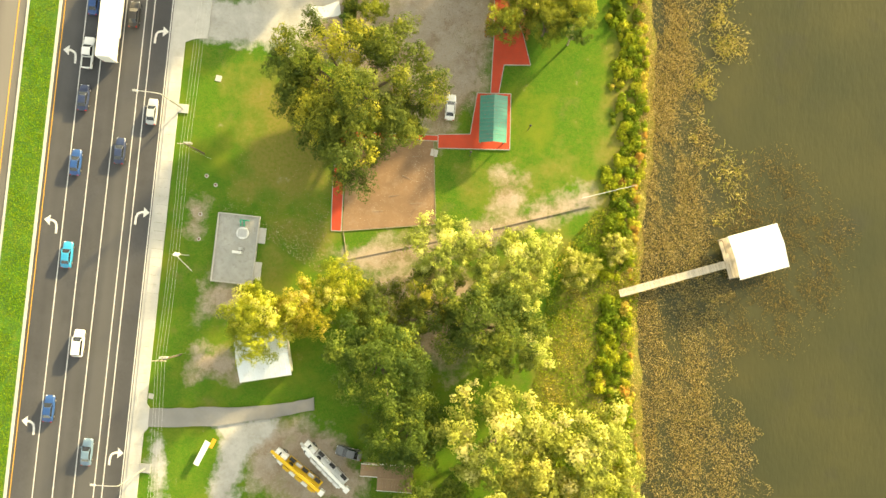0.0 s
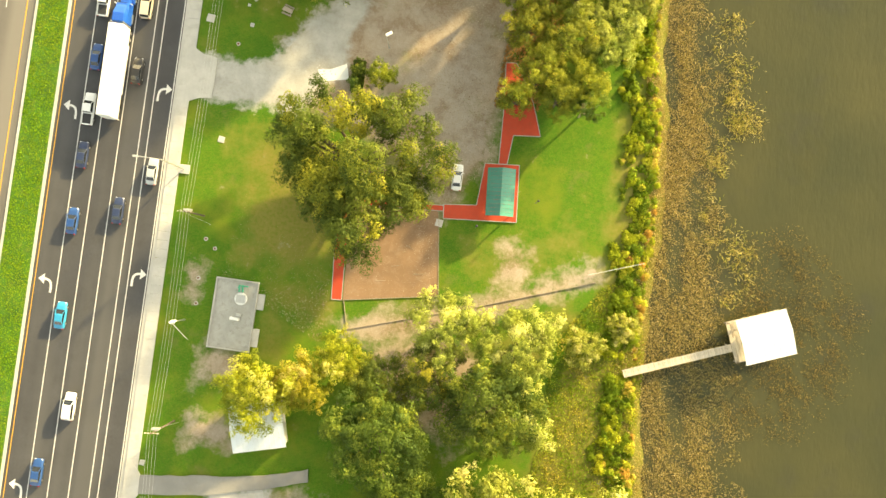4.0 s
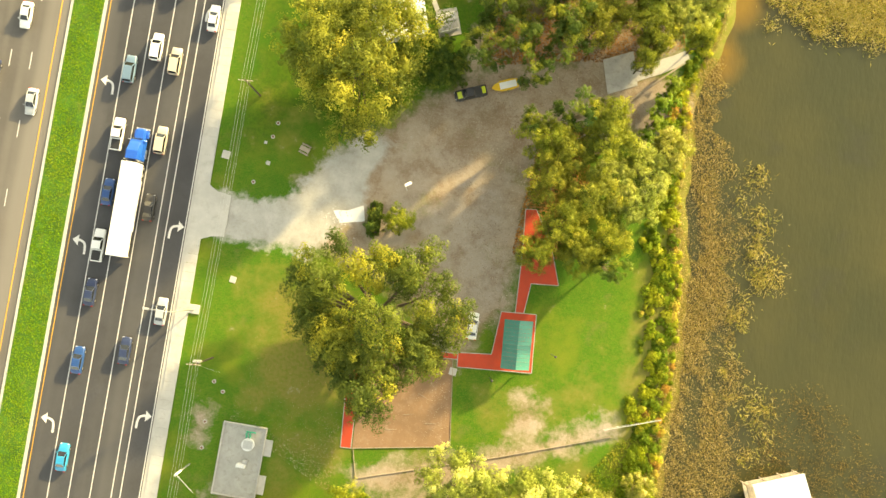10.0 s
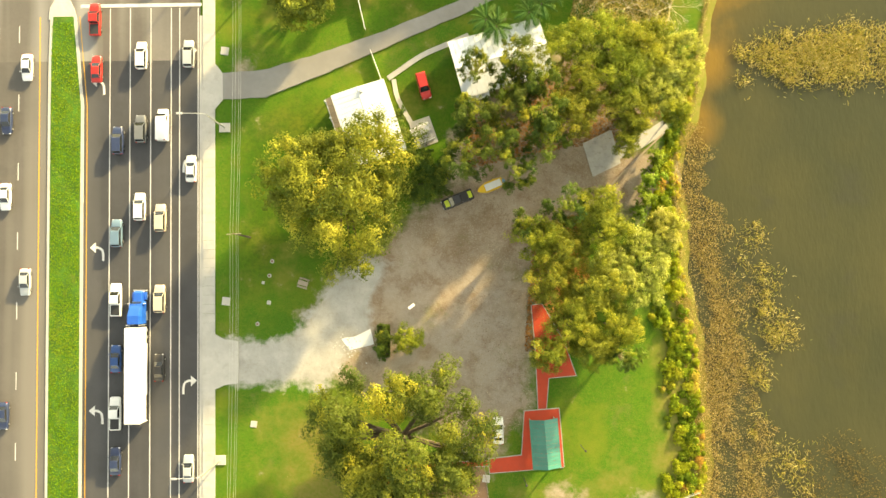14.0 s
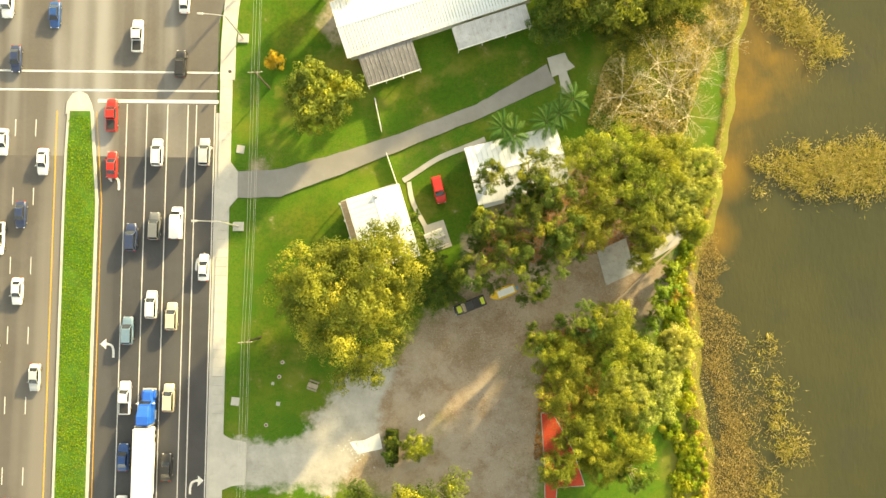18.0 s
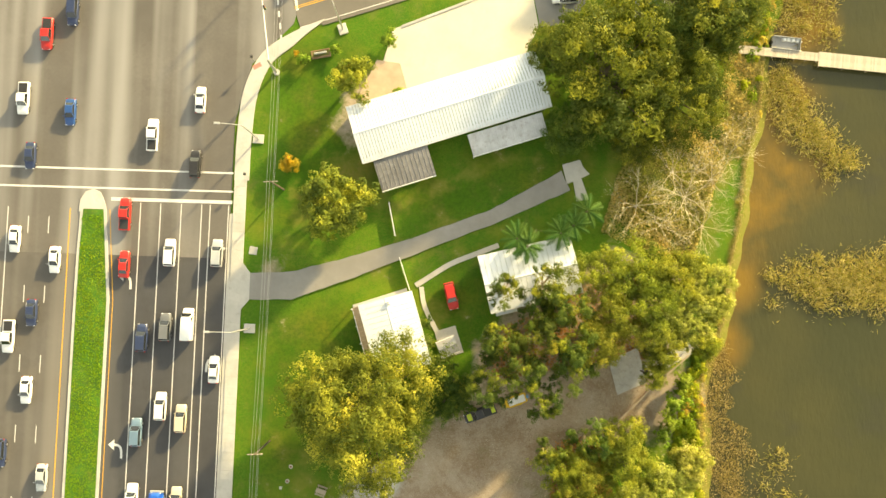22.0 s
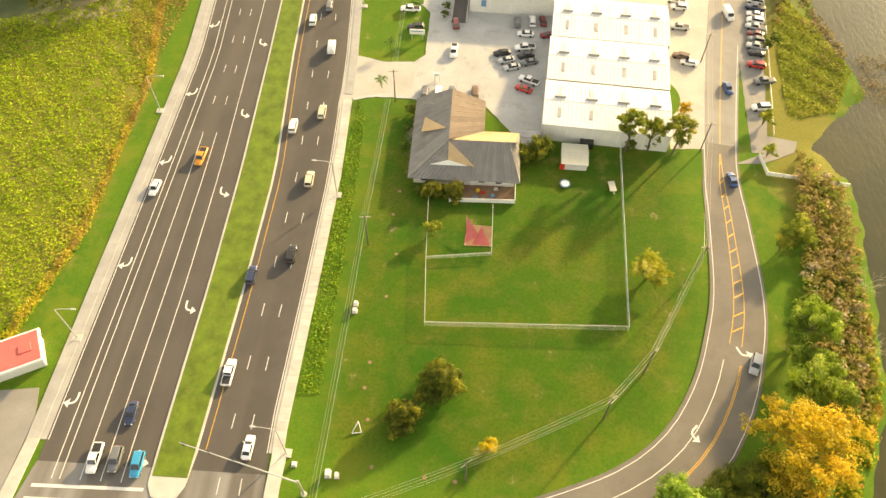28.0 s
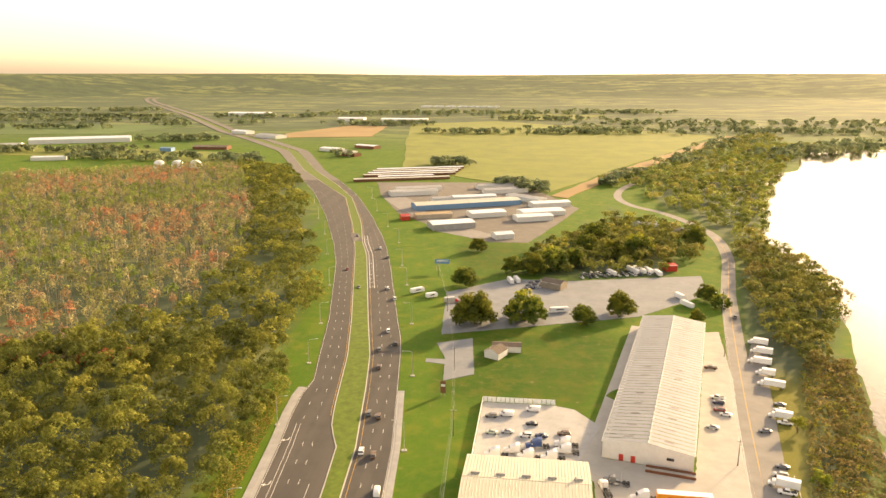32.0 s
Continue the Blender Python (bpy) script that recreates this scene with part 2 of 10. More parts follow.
def water_material():
    m, n, l, p = tree_of("lake_water")
    co = n.new("ShaderNodeTexCoord").outputs["Object"]
    shallow = noise_node(n, l, co, 0.03, 4)
    col = mix(n, l, ramp(n, l, shallow, 0.4, 0.7), (0.045, 0.048, 0.022), (0.066, 0.063, 0.026))
    silt = noise_node(n, l, co, 0.055, 5, 0.6)
    col = mix(n, l, ramp(n, l, silt, 0.54, 0.72, 0, 0.12), col, (0.120, 0.090, 0.026))
    col = mix(n, l, ramp(n, l, noise_node(n, l, co, 0.09, 5, 0.6), 0.56, 0.7, 0, 0.6), col, (0.045, 0.046, 0.028))
    for cx, cy, r in ((103.0, 84.0, 6.0), (105.0, 95.0, 7.0), (108.5, 106.0, 10.0), (113.0, 116.0, 11.0), (114.0, 127.0, 9.0), (117.0, 142.0, 8.0)):
        dv = n.new("ShaderNodeVectorMath")
        dv.operation = "DISTANCE"
        l.new(co, dv.inputs[0])
        dv.inputs[1].default_value = (cx, cy, -0.55)
        sh = times(n, l, ramp(n, l, dv.outputs["Value"], r * 0.3, r, 1.0, 0.0), ramp(n, l, silt, 0.40, 0.58, 0.15, 0.85))
        col = mix(n, l, sh, col, (0.215, 0.130, 0.026))
    l.new(col, p.inputs["Base Color"])
    p.inputs["Roughness"].default_value = 0.12
    p.inputs["IOR"].default_value = 1.33
    mp = n.new("ShaderNodeMapping")
    mp.inputs["Scale"].default_value = (1.0, 0.35, 1.0)
    mp.inputs["Rotation"].default_value = (0, 0, 0.5)
    l.new(co, mp.inputs[0])
    w = noise_node(n, l, mp.outputs[0], 1.1, 4)
    b = n.new("ShaderNodeBump")
    b.inputs["Strength"].default_value, b.inputs["Distance"].default_value = 0.42, 0.15
    l.new(w, b.inputs["Height"])
    l.new(b.outputs[0], p.inputs["Normal"])
    return m


def paint(name, base, rough=0.35, coat=0.3):
    m, n, l, p = tree_of(name)
    co = n.new("ShaderNodeTexCoord").outputs["Object"]
    dust = ramp(n, l, noise_node(n, l, co, 2.0, 4), 0.4, 0.8, 0, 0.06)
    l.new(mix(n, l, dust, base, (0.30, 0.27, 0.22)), p.inputs["Base Color"])
    p.inputs["Roughness"].default_value = rough
    p.inputs["Coat Weight"].default_value = coat
    p.inputs["Coat Roughness"].default_value = 0.1
    return m


M_GROUND = ground_material()
M_WATER = water_material()
M_ASPHALT = material("asphalt_dark", (0.058, 0.058, 0.062), 0.85, vary=0.22, scale=0.12, fine=2.2, bump=0.3, stain=(0.035, 0.033, 0.033), stain_amount=0.4, streak=(0.088, 0.086, 0.084))
M_ASPHALT_OLD = material("asphalt_worn_grey", (0.105, 0.097, 0.089), 0.9, vary=0.18, scale=0.1, fine=1.8, bump=0.3, stain=(0.07, 0.063, 0.058), stain_amount=0.45, streak=(0.20, 0.185, 0.165))
M_ASPHALT_PALE = material("asphalt_bleached", (0.25, 0.24, 0.225), 0.9, vary=0.16, scale=0.12, fine=1.6, bump=0.3, stain=(0.22, 0.20, 0.17), stain_amount=0.5)
M_CONCRETE = material("concrete_pale", (0.465, 0.45, 0.415), 0.85, vary=0.14, scale=0.25, fine=3.0, bump=0.2, stain=(0.30, 0.27, 0.22), stain_amount=0.4, rand=0.06)
M_LOT = material("sunlit_concrete_lot", (0.405, 0.392, 0.36), 0.85, vary=0.12, scale=0.15, fine=2.0, stain=(0.36, 0.31, 0.24), stain_amount=0.4)
M_LINE = material("road_paint_white", (0.66, 0.65, 0.62), 0.6, vary=0.12, scale=1.2, stain=(0.26, 0.25, 0.23), stain_amount=0.6)
M_YELLOW = material("road_paint_yellow", (0.72, 0.38, 0.04), 0.6, vary=0.1, scale=1.2, stain=(0.35, 0.25, 0.08), stain_amount=0.35)
M_RED = material("red_surfacing", (0.50, 0.055, 0.022), 0.8, vary=0.12, scale=0.5, fine=4.0, stain=(0.30, 0.08, 0.04), stain_amount=0.4)
M_SAND = material("reddish_sand", (0.26, 0.160, 0.095), 0.95, vary=0.2, scale=0.2, fine=2.0, bump=0.3, stain=(0.36, 0.27, 0.20), stain_amount=0.6)
M_WHITE_METAL = material("white_metal_roof", (0.70, 0.745, 0.78), 0.38, vary=0.07, scale=0.25, stain=(0.50, 0.47, 0.42), stain_amount=0.3, rand=0.015)
M_CREAM_METAL = material("cream_metal_roof", (0.54, 0.52, 0.42), 0.42, vary=0.08, scale=0.2, stain=(0.45, 0.41, 0.32), stain_amount=0.3, rand=0.015)
M_WARE = material("pale_warehouse_metal", (0.74, 0.745, 0.73), 0.42, vary=0.08, scale=0.2, stain=(0.36, 0.34, 0.30), stain_amount=0.35, rand=0.015)
M_PAVE = material("worn_grey_pavement", (0.335, 0.335, 0.325), 0.9, vary=0.16, scale=0.2, fine=2.5, bump=0.2, stain=(0.24, 0.225, 0.19), stain_amount=0.5)
M_WARE_GREY = material("grey_warehouse_metal", (0.255, 0.278, 0.298), 0.6, vary=0.10, scale=0.15, stain=(0.30, 0.28, 0.24), stain_amount=0.35, rand=0.02)
M_ASPHALT_BROWN = material("asphalt_brown_grey", (0.076, 0.069, 0.062), 0.9, vary=0.18, scale=0.1, fine=1.8, bump=0.3, stain=(0.05, 0.045, 0.04), stain_amount=0.45, streak=(0.095, 0.084, 0.074))
M_LOT_GREY = material("sunlit_grey_asphalt", (0.42, 0.425, 0.42), 0.9, vary=0.14, scale=0.12, fine=1.6, stain=(0.22, 0.205, 0.18), stain_amount=0.5)
M_ASPHALT_CROSS = material("asphalt_worn_pale", (0.128, 0.117, 0.106), 0.85, vary=0.24, scale=0.06, fine=1.8, bump=0.3, stain=(0.085, 0.075, 0.065), stain_amount=0.6, streak=(0.31, 0.305, 0.295))
M_STREET = material("street_asphalt_tan_grey", (0.165, 0.150, 0.130), 0.9, vary=0.16, scale=0.1, fine=1.8, bump=0.3, stain=(0.11, 0.10, 0.088), stain_amount=0.5)
M_FORECOURT = material("cream_concrete", (0.60, 0.56, 0.46), 0.85, vary=0.1, scale=0.12, fine=2.0, stain=(0.44, 0.40, 0.32), stain_amount=0.4)
M_TACTILE = material("pink_tactile", (0.50, 0.20, 0.16), 0.85, vary=0.1)
M_EARTH = material("trodden_earth", (0.15, 0.155, 0.045), 0.95, vary=0.2, scale=0.5, fine=3.0, bump=0.4, stain=(0.15, 0.17, 0.04), stain_amount=0.7)
M_LOT_COOL = material("grey_gravel_lot", (0.225, 0.245, 0.265), 0.9, vary=0.14, scale=0.08, fine=1.2, stain=(0.15, 0.15, 0.145), stain_amount=0.5)
M_GREY_METAL = material("weathered_metal_roof", (0.36, 0.36, 0.355), 0.5, vary=0.16, scale=0.4, stain=(0.17, 0.12, 0.09), stain_amount=0.5, rand=0.1)
M_PALE_METAL = material("streaked_pale_metal_roof", (0.52, 0.53, 0.54), 0.5, vary=0.2, scale=0.5, stain=(0.26, 0.22, 0.19), stain_amount=0.6, rand=0.1)
M_DARK_METAL = material("stained_dark_metal_roof", (0.17, 0.165, 0.165), 0.55, vary=0.25, scale=0.5, stain=(0.30, 0.30, 0.30), stain_amount=0.6, rand=0.1)
M_SLAB = material("grey_concrete_slab", (0.38, 0.375, 0.345), 0.9, vary=0.15, scale=0.5, fine=3.0, bump=0.2, stain=(0.17, 0.15, 0.13), stain_amount=0.5)
M_GREEN_METAL = material("green_metal_roof", (0.048, 0.215, 0.165), 0.33, vary=0.12, scale=0.6, stain=(0.14, 0.22, 0.18), stain_amount=0.3, rand=0.08)
M_BLUE_METAL = material("blue_metal_wall", (0.12, 0.26, 0.42), 0.5, vary=0.1, scale=0.3)
M_SHINGLE = material("brown_shingle", (0.16, 0.125, 0.10), 0.9, vary=0.2, scale=0.5, fine=5, bump=0.3, rand=0.2)
M_BROWN_ROOF = material("brown_felt_roof", (0.30, 0.20, 0.125), 0.9, vary=0.15, scale=0.6, fine=5, rand=0.05)
M_TAN_ROOF = material("tan_rib_roof", (0.42, 0.30, 0.17), 0.6, vary=0.15, scale=0.4, rand=0.12)
M_WALL = material("painted_wall_white", (0.66, 0.65, 0.61), 0.7, vary=0.08, scale=0.3, stain=(0.45, 0.42, 0.36), stain_amount=0.3)
M_WALL_TAN = material("stucco_tan", (0.45, 0.38, 0.29), 0.85, vary=0.1, scale=0.3)
M_DARK = material("dark_opening", (0.03, 0.028, 0.027), 0.6)
M_STEEL = material("galvanised_steel", (0.55, 0.55, 0.53), 0.45, metal=0.6, vary=0.1, scale=2.0)
M_WOOD = material("weathered_wood", (0.33, 0.275, 0.21), 0.85, vary=0.2, scale=0.8, fine=6, bump=0.3, rand=0.18)
M_WOOD_DARK = material("creosoted_pole_wood", (0.11, 0.085, 0.065), 0.9, vary=0.2, scale=1.0, bump=0.3)
M_BARK = material("tree_bark", (0.13, 0.10, 0.075), 0.95, vary=0.25, scale=1.5, fine=8, bump=0.6)
M_BARK_PALE = material("pale_bark", (0.36, 0.30, 0.21), 0.9, vary=0.2, scale=1.2, fine=8, bump=0.4)
M_GLASS = material("car_glass", (0.018, 0.022, 0.026), 0.06, vary=0.05, spec=0.8)
M_TYRE = material("tyre_rubber", (0.02, 0.02, 0.02), 0.9, vary=0.1)
M_RIM = material("alloy_rim", (0.45, 0.45, 0.46), 0.35, metal=0.8, vary=0.1)
M_LAMP = material("headlamp_lens", (0.75, 0.76, 0.78), 0.15, vary=0.05)
M_TAIL = material("tail_lamp_red", (0.42, 0.015, 0.012), 0.2, vary=0.05)
M_BLACK = material("black_plastic", (0.025, 0.025, 0.026), 0.6, vary=0.1)
M_WHITE = material("white_paint", (0.76, 0.76, 0.74), 0.5, vary=0.06, scale=0.6, stain=(0.5, 0.47, 0.42), stain_amount=0.15)
M_TRAILER = material("white_trailer_skin", (0.80, 0.80, 0.79), 0.4, vary=0.04, scale=0.3, stain=(0.56, 0.55, 0.52), stain_amount=0.2)
M_ORANGE = material("orange_paint", (0.80, 0.30, 0.03), 0.45, vary=0.06)
M_RED_PAINT = material("red_paint", (0.55, 0.04, 0.025), 0.45, vary=0.08)
M_MACHINE_YELLOW = material("machine_yellow", (0.72, 0.45, 0.03), 0.45, vary=0.1)
M_TEAL = material("green_valve_paint", (0.02, 0.38, 0.22), 0.45)
M_PINK = material("faded_red_canvas", (0.58, 0.13, 0.12), 0.8, vary=0.15)
M_RUST = material("rusty_steel", (0.20, 0.085, 0.045), 0.85, vary=0.3, scale=1.5, fine=8)
M_FENCE = material("chain_link_grey", (0.56, 0.57, 0.54), 0.6, metal=0.3, vary=0.1)
M_VINYL = material("white_vinyl", (0.80, 0.80, 0.78), 0.45, vary=0.04)
M_FIELD = material("crop_field", (0.165, 0.195, 0.025), 0.95, vary=0.2, scale=0.02, fine=0.2, stain=(0.09, 0.115, 0.020), stain_amount=0.6)
M_FIELD_TAN = material("tan_field", (0.30, 0.20, 0.085), 0.95, vary=0.15, scale=0.01, fine=0.15)
M_FIELD_GREEN = material("green_field", (0.085, 0.150, 0.035), 0.95, vary=0.2, scale=0.01, fine=0.15)
M_PLANK = material("dock_board", (0.50, 0.44, 0.35), 0.85, vary=0.15, scale=0.8, fine=6, bump=0.2, rand=0.15)
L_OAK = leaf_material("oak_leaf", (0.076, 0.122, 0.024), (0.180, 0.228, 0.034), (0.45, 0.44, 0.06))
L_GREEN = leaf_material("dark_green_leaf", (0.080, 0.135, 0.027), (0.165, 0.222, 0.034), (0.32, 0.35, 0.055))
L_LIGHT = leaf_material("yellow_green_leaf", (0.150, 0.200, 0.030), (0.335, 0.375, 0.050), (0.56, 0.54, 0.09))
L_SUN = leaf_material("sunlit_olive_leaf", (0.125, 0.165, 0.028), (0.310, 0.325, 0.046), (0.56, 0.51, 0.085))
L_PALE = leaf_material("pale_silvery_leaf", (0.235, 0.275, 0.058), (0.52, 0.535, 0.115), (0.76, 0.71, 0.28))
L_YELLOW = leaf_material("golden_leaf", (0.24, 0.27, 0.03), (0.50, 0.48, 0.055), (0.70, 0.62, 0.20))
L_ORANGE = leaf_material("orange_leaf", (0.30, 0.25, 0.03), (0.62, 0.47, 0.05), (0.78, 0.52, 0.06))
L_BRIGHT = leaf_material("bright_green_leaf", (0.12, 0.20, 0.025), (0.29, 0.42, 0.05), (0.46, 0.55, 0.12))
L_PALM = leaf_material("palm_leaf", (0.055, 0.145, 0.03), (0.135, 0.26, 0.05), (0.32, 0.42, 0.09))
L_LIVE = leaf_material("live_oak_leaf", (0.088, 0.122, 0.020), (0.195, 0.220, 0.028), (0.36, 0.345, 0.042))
L_WOOD = tint_leaf_material("mixed_wood_leaf")
L_REED = tint_leaf_material("reed_blade")

# ---- building blocks ----
rng = np.random.default_rng(7)


class Shape:
    """Collects vertices and faces of one part."""

    def __init__(self):
        self.v, self.f = [], []

    def add(self, verts, faces):
        k = len(self.v)
        self.v += [tuple(q) for q in verts]
        self.f += [tuple(k + i for i in q) for q in faces]
        return self

    def box(self, x0, y0, z0, x1, y1, z1, inset=0.0):
        """A box; inset draws its top in, as a chamfer."""
        i = inset
        v = [(x0, y0, z0), (x1, y0, z0), (x1, y1, z0), (x0, y1, z0)]
        if i:
            zi = z1 - i
            v += [(x0, y0, zi), (x1, y0, zi), (x1, y1, zi), (x0, y1, zi)]
        v += [(x0 + i, y0 + i, z1), (x1 - i, y0 + i, z1), (x1 - i, y1 - i, z1), (x0 + i, y1 - i, z1)]
        f = [(3, 2, 1, 0)]
        for a in range(0, len(v) - 4, 4):
            f += [(a + k, a + (k + 1) % 4, a + 4 + (k + 1) % 4, a + 4 + k) for k in range(4)]
        f.append(tuple(range(len(v) - 4, len(v))))
        return self.add(v, f)

    def tube(self, a, b, ra, rb=None, n=8):
        """A closed tapered tube from a to b."""
        a, b = Vector(a), Vector(b)
        rb = ra if rb is None else rb
        d = (b - a).normalized()
        u = d.orthogonal().normalized()
        w = d.cross(u)
        ring = [(math.cos(2 * math.pi * k / n), math.sin(2 * math.pi * k / n)) for k in range(n)]
        v = [a + ra * (c * u + s * w) for c, s in ring] + [b + rb * (c * u + s * w) for c, s in ring]
        f = [(k, (k + 1) % n, n + (k + 1) % n, n + k) for k in range(n)]
        return self.add(v, f + [tuple(range(n - 1, -1, -1)), tuple(range(n, 2 * n))])

    def pipe(self, pts, r, n=4):
        """One continuous round bar through points."""
        pts = [Vector(p) for p in pts]
        rings = []
        for k, p in enumerate(pts):
            d = (pts[min(k + 1, len(pts) - 1)] - pts[max(k - 1, 0)]).normalized()
            u = d.orthogonal().normalized() if k == 0 else (u - d * u.dot(d)).normalized()
            s = d.cross(u)
            rings.append([p + r * (math.cos(2 * math.pi * j / n) * u + math.sin(2 * math.pi * j / n) * s) for j in range(n)])
        return self.loft(rings)

    def loft(self, rings):
        """Closed skin through rings of equal length, capped at both ends."""
        n = len(rings[0])
        v = [q for r in rings for q in r]
        f = []
        for i in range(len(rings) - 1):
            a = i * n
            f += [(a + k, a + (k + 1) % n, a + n + (k + 1) % n, a + n + k) for k in range(n)]
        return self.add(v, f + [tuple(range(n - 1, -1, -1)), tuple(range(len(v) - n, len(v)))])

    def slab(self, pts, z0, z1):
        """An upright prism over an outline."""
        n = len(pts)
        area = sum(pts[k][0] * pts[(k + 1) % n][1] - pts[(k + 1) % n][0] * pts[k][1] for k in range(n))
        if area < 0:
            pts = pts[::-1]
        v = [(x, y, z0) for x, y in pts] + [(x, y, z1) for x, y in pts]
        f = [(k, (k + 1) % n, n + (k + 1) % n, n + k) for k in range(n)]
        return self.add(v, f + [tuple(range(n - 1, -1, -1)), tuple(range(n, 2 * n))])

    def mesh(self, name, mat, smooth=False):
        me = bpy.data.meshes.new(name)
        me.from_pydata(self.v, [], self.f)
        me.materials.append(mat)
        if smooth:
            me.shade_smooth()
        me.update()
        return me


def thing(name, label, category, x=0.0, y=0.0, z=0.0, turn=0.0, group="", kind=""):
    ob = tagged(new(name), label, category, group, kind)
    ob.matrix_world = pose(x, y, z, 0, 0, turn)
    return ob


def part(name, data, mat=None, parent=None, label="", at=None):
    """One mesh object under a thing or a part; at: its place in the parent's space."""
    if isinstance(data, Shape):
        data = data.mesh(name, mat)
    ob = new(name, data)
    ob.parent = parent
    if at is not None:
        ob.matrix_local = at
    if label:
        ob["label"] = label
    return ob


def structure(name, shape, mat, label, category):
    return tagged(new(name, shape.mesh(name, mat)), label, category, "", "structure")


def ragged(pts, step=1.5, amount=0.35, seed=0.0):
    """The outline with its edges broken up by uneven bites."""
    out = []
    n = len(pts)
    for k in range(n):
        a, b = Vector(pts[k]), Vector(pts[(k + 1) % n])
        m = max(1, int((b - a).length / step))
        for j in range(m):
            q = a.lerp(b, j / m)
            w = noise.noise_vector(Vector((q.x * 0.45, q.y * 0.45, seed)))
            out.append((q.x + amount * w.x, q.y + amount * w.y))
    return out


def along(ys, left, right, z0, z1, shape=None):
    """A band between two lines x(y), from z0 up to z1."""
    s = shape or Shape()
    v, f = [], []
    for y in ys:
        v += [(left(y), y, z1), (right(y), y, z1), (left(y), y, z0), (right(y), y, z0)]
    for k in range(len(ys) - 1):
        a, b = 4 * k, 4 * k + 4
        f += [(a, a + 1, b + 1, b), (a + 2, a, b, b + 2), (a + 1, a + 3, b + 3, b + 1)]
    e = 4 * (len(ys) - 1)
    f += [(0, 2, 3, 1), (e, e + 1, e + 3, e + 2)]
    return s.add(v, f)


def smooth_line(pts, step=4.0):
    """A Catmull-Rom line through the points."""
    p = [Vector(q) for q in pts]
    p = [2 * p[0] - p[1]] + p + [2 * p[-1] - p[-2]]
    out = []
    for k in range(1, len(p) - 2):
        a, b, c, d = p[k - 1:k + 3]
        m = max(1, int((c - b).length / step))
        for j in range(m):
            t = j / m
            out.append(0.5 * (2 * b + (c - a) * t + (2 * a - 5 * b + 4 * c - d) * t * t + (3 * b - a - 3 * c + d) * t ** 3))
    return out + [p[-2]]


def ribbon(line, lo, hi, z0, z1, shape=None):
    """A band along a line, from lo to hi metres to its right. lo and hi may be lists."""
    s = shape or Shape()
    v, f = [], []
    n = len(line)
    for k, q in enumerate(line):
        d = (line[min(k + 1, n - 1)] - line[max(k - 1, 0)]).normalized()
        r = Vector((d.y, -d.x))
        a = lo[k] if isinstance(lo, (list, np.ndarray)) else lo
        b = hi[k] if isinstance(hi, (list, np.ndarray)) else hi
        A, B = q + r * a, q + r * b
        v += [(A.x, A.y, z1), (B.x, B.y, z1), (A.x, A.y, z0), (B.x, B.y, z0)]
    for k in range(n - 1):
        a, b = 4 * k, 4 * k + 4
        f += [(a, a + 1, b + 1, b), (a + 2, a, b, b + 2), (a + 1, a + 3, b + 3, b + 1)]
    e = 4 * (n - 1)
    f += [(0, 2, 3, 1), (e, e + 1, e + 3, e + 2)]
    return s.add(v, f)


def lerp(keys):
    ks = np.array(keys, float)
    return lambda y: float(np.interp(y, ks[:, 0], ks[:, 1]))


# ---- ground, lake and distance ----
SHORE = [(-2000, 130), (-400, 112), (-37, 105), (-28, 106), (-18, 104), (0, 102), (19, 102.4), (33, 102.6), (46, 101.3), (58, 99.6), (76, 98.7), (90, 103),
         (107, 105.2), (119, 107.0), (126, 108.5), (136, 109.2), (152, 112), (185, 128), (215, 133), (241, 136), (253, 129), (263, 137), (275, 150), (283, 147), (300, 139), (330, 150), (358, 168),
         (414, 187), (477, 208), (563, 235), (640, 247), (688, 236), (886, 304), (1221, 445), (1455, 576), (1470, 5000), (5200, 5200)]
shore = lerp(SHORE)


def inside(px, py, pts):
    """Signed distance to an outline, positive inside."""
    p = np.array(pts, float)
    d2 = np.full(px.shape, 1e12)
    odd = np.zeros(px.shape, bool)
    for k in range(len(p)):
        (ax, ay), (bx, by) = p[k - 1], p[k]
        ex, ey = bx - ax, by - ay
        t = np.clip(((px - ax) * ex + (py - ay) * ey) / (ex * ex + ey * ey + 1e-9), 0, 1)
        d2 = np.minimum(d2, (px - ax - t * ex) ** 2 + (py - ay - t * ey) ** 2)
        cross = (ay > py) != (by > py)
        with np.errstate(divide="ignore", invalid="ignore"):
            odd ^= cross & (px < (bx - ax) * (py - ay) / (by - ay + 1e-12) + ax)
    return np.where(odd, 1, -1) * np.sqrt(d2)


def graded(dense, far):
    """Grid lines: close together in the middle, wider and wider outside."""
    lo, hi, step = dense
    mid = np.arange(lo, hi + step / 2, step)

    def out(a, b):
        r, q, w = [], a, step
        while abs(q - a) < abs(b - a):
            w *= 1.16
            q += math.copysign(w, b - a)
            r.append(q)
        return r
    return np.array(out(lo, far[0])[::-1] + list(mid) + out(hi, far[1]))


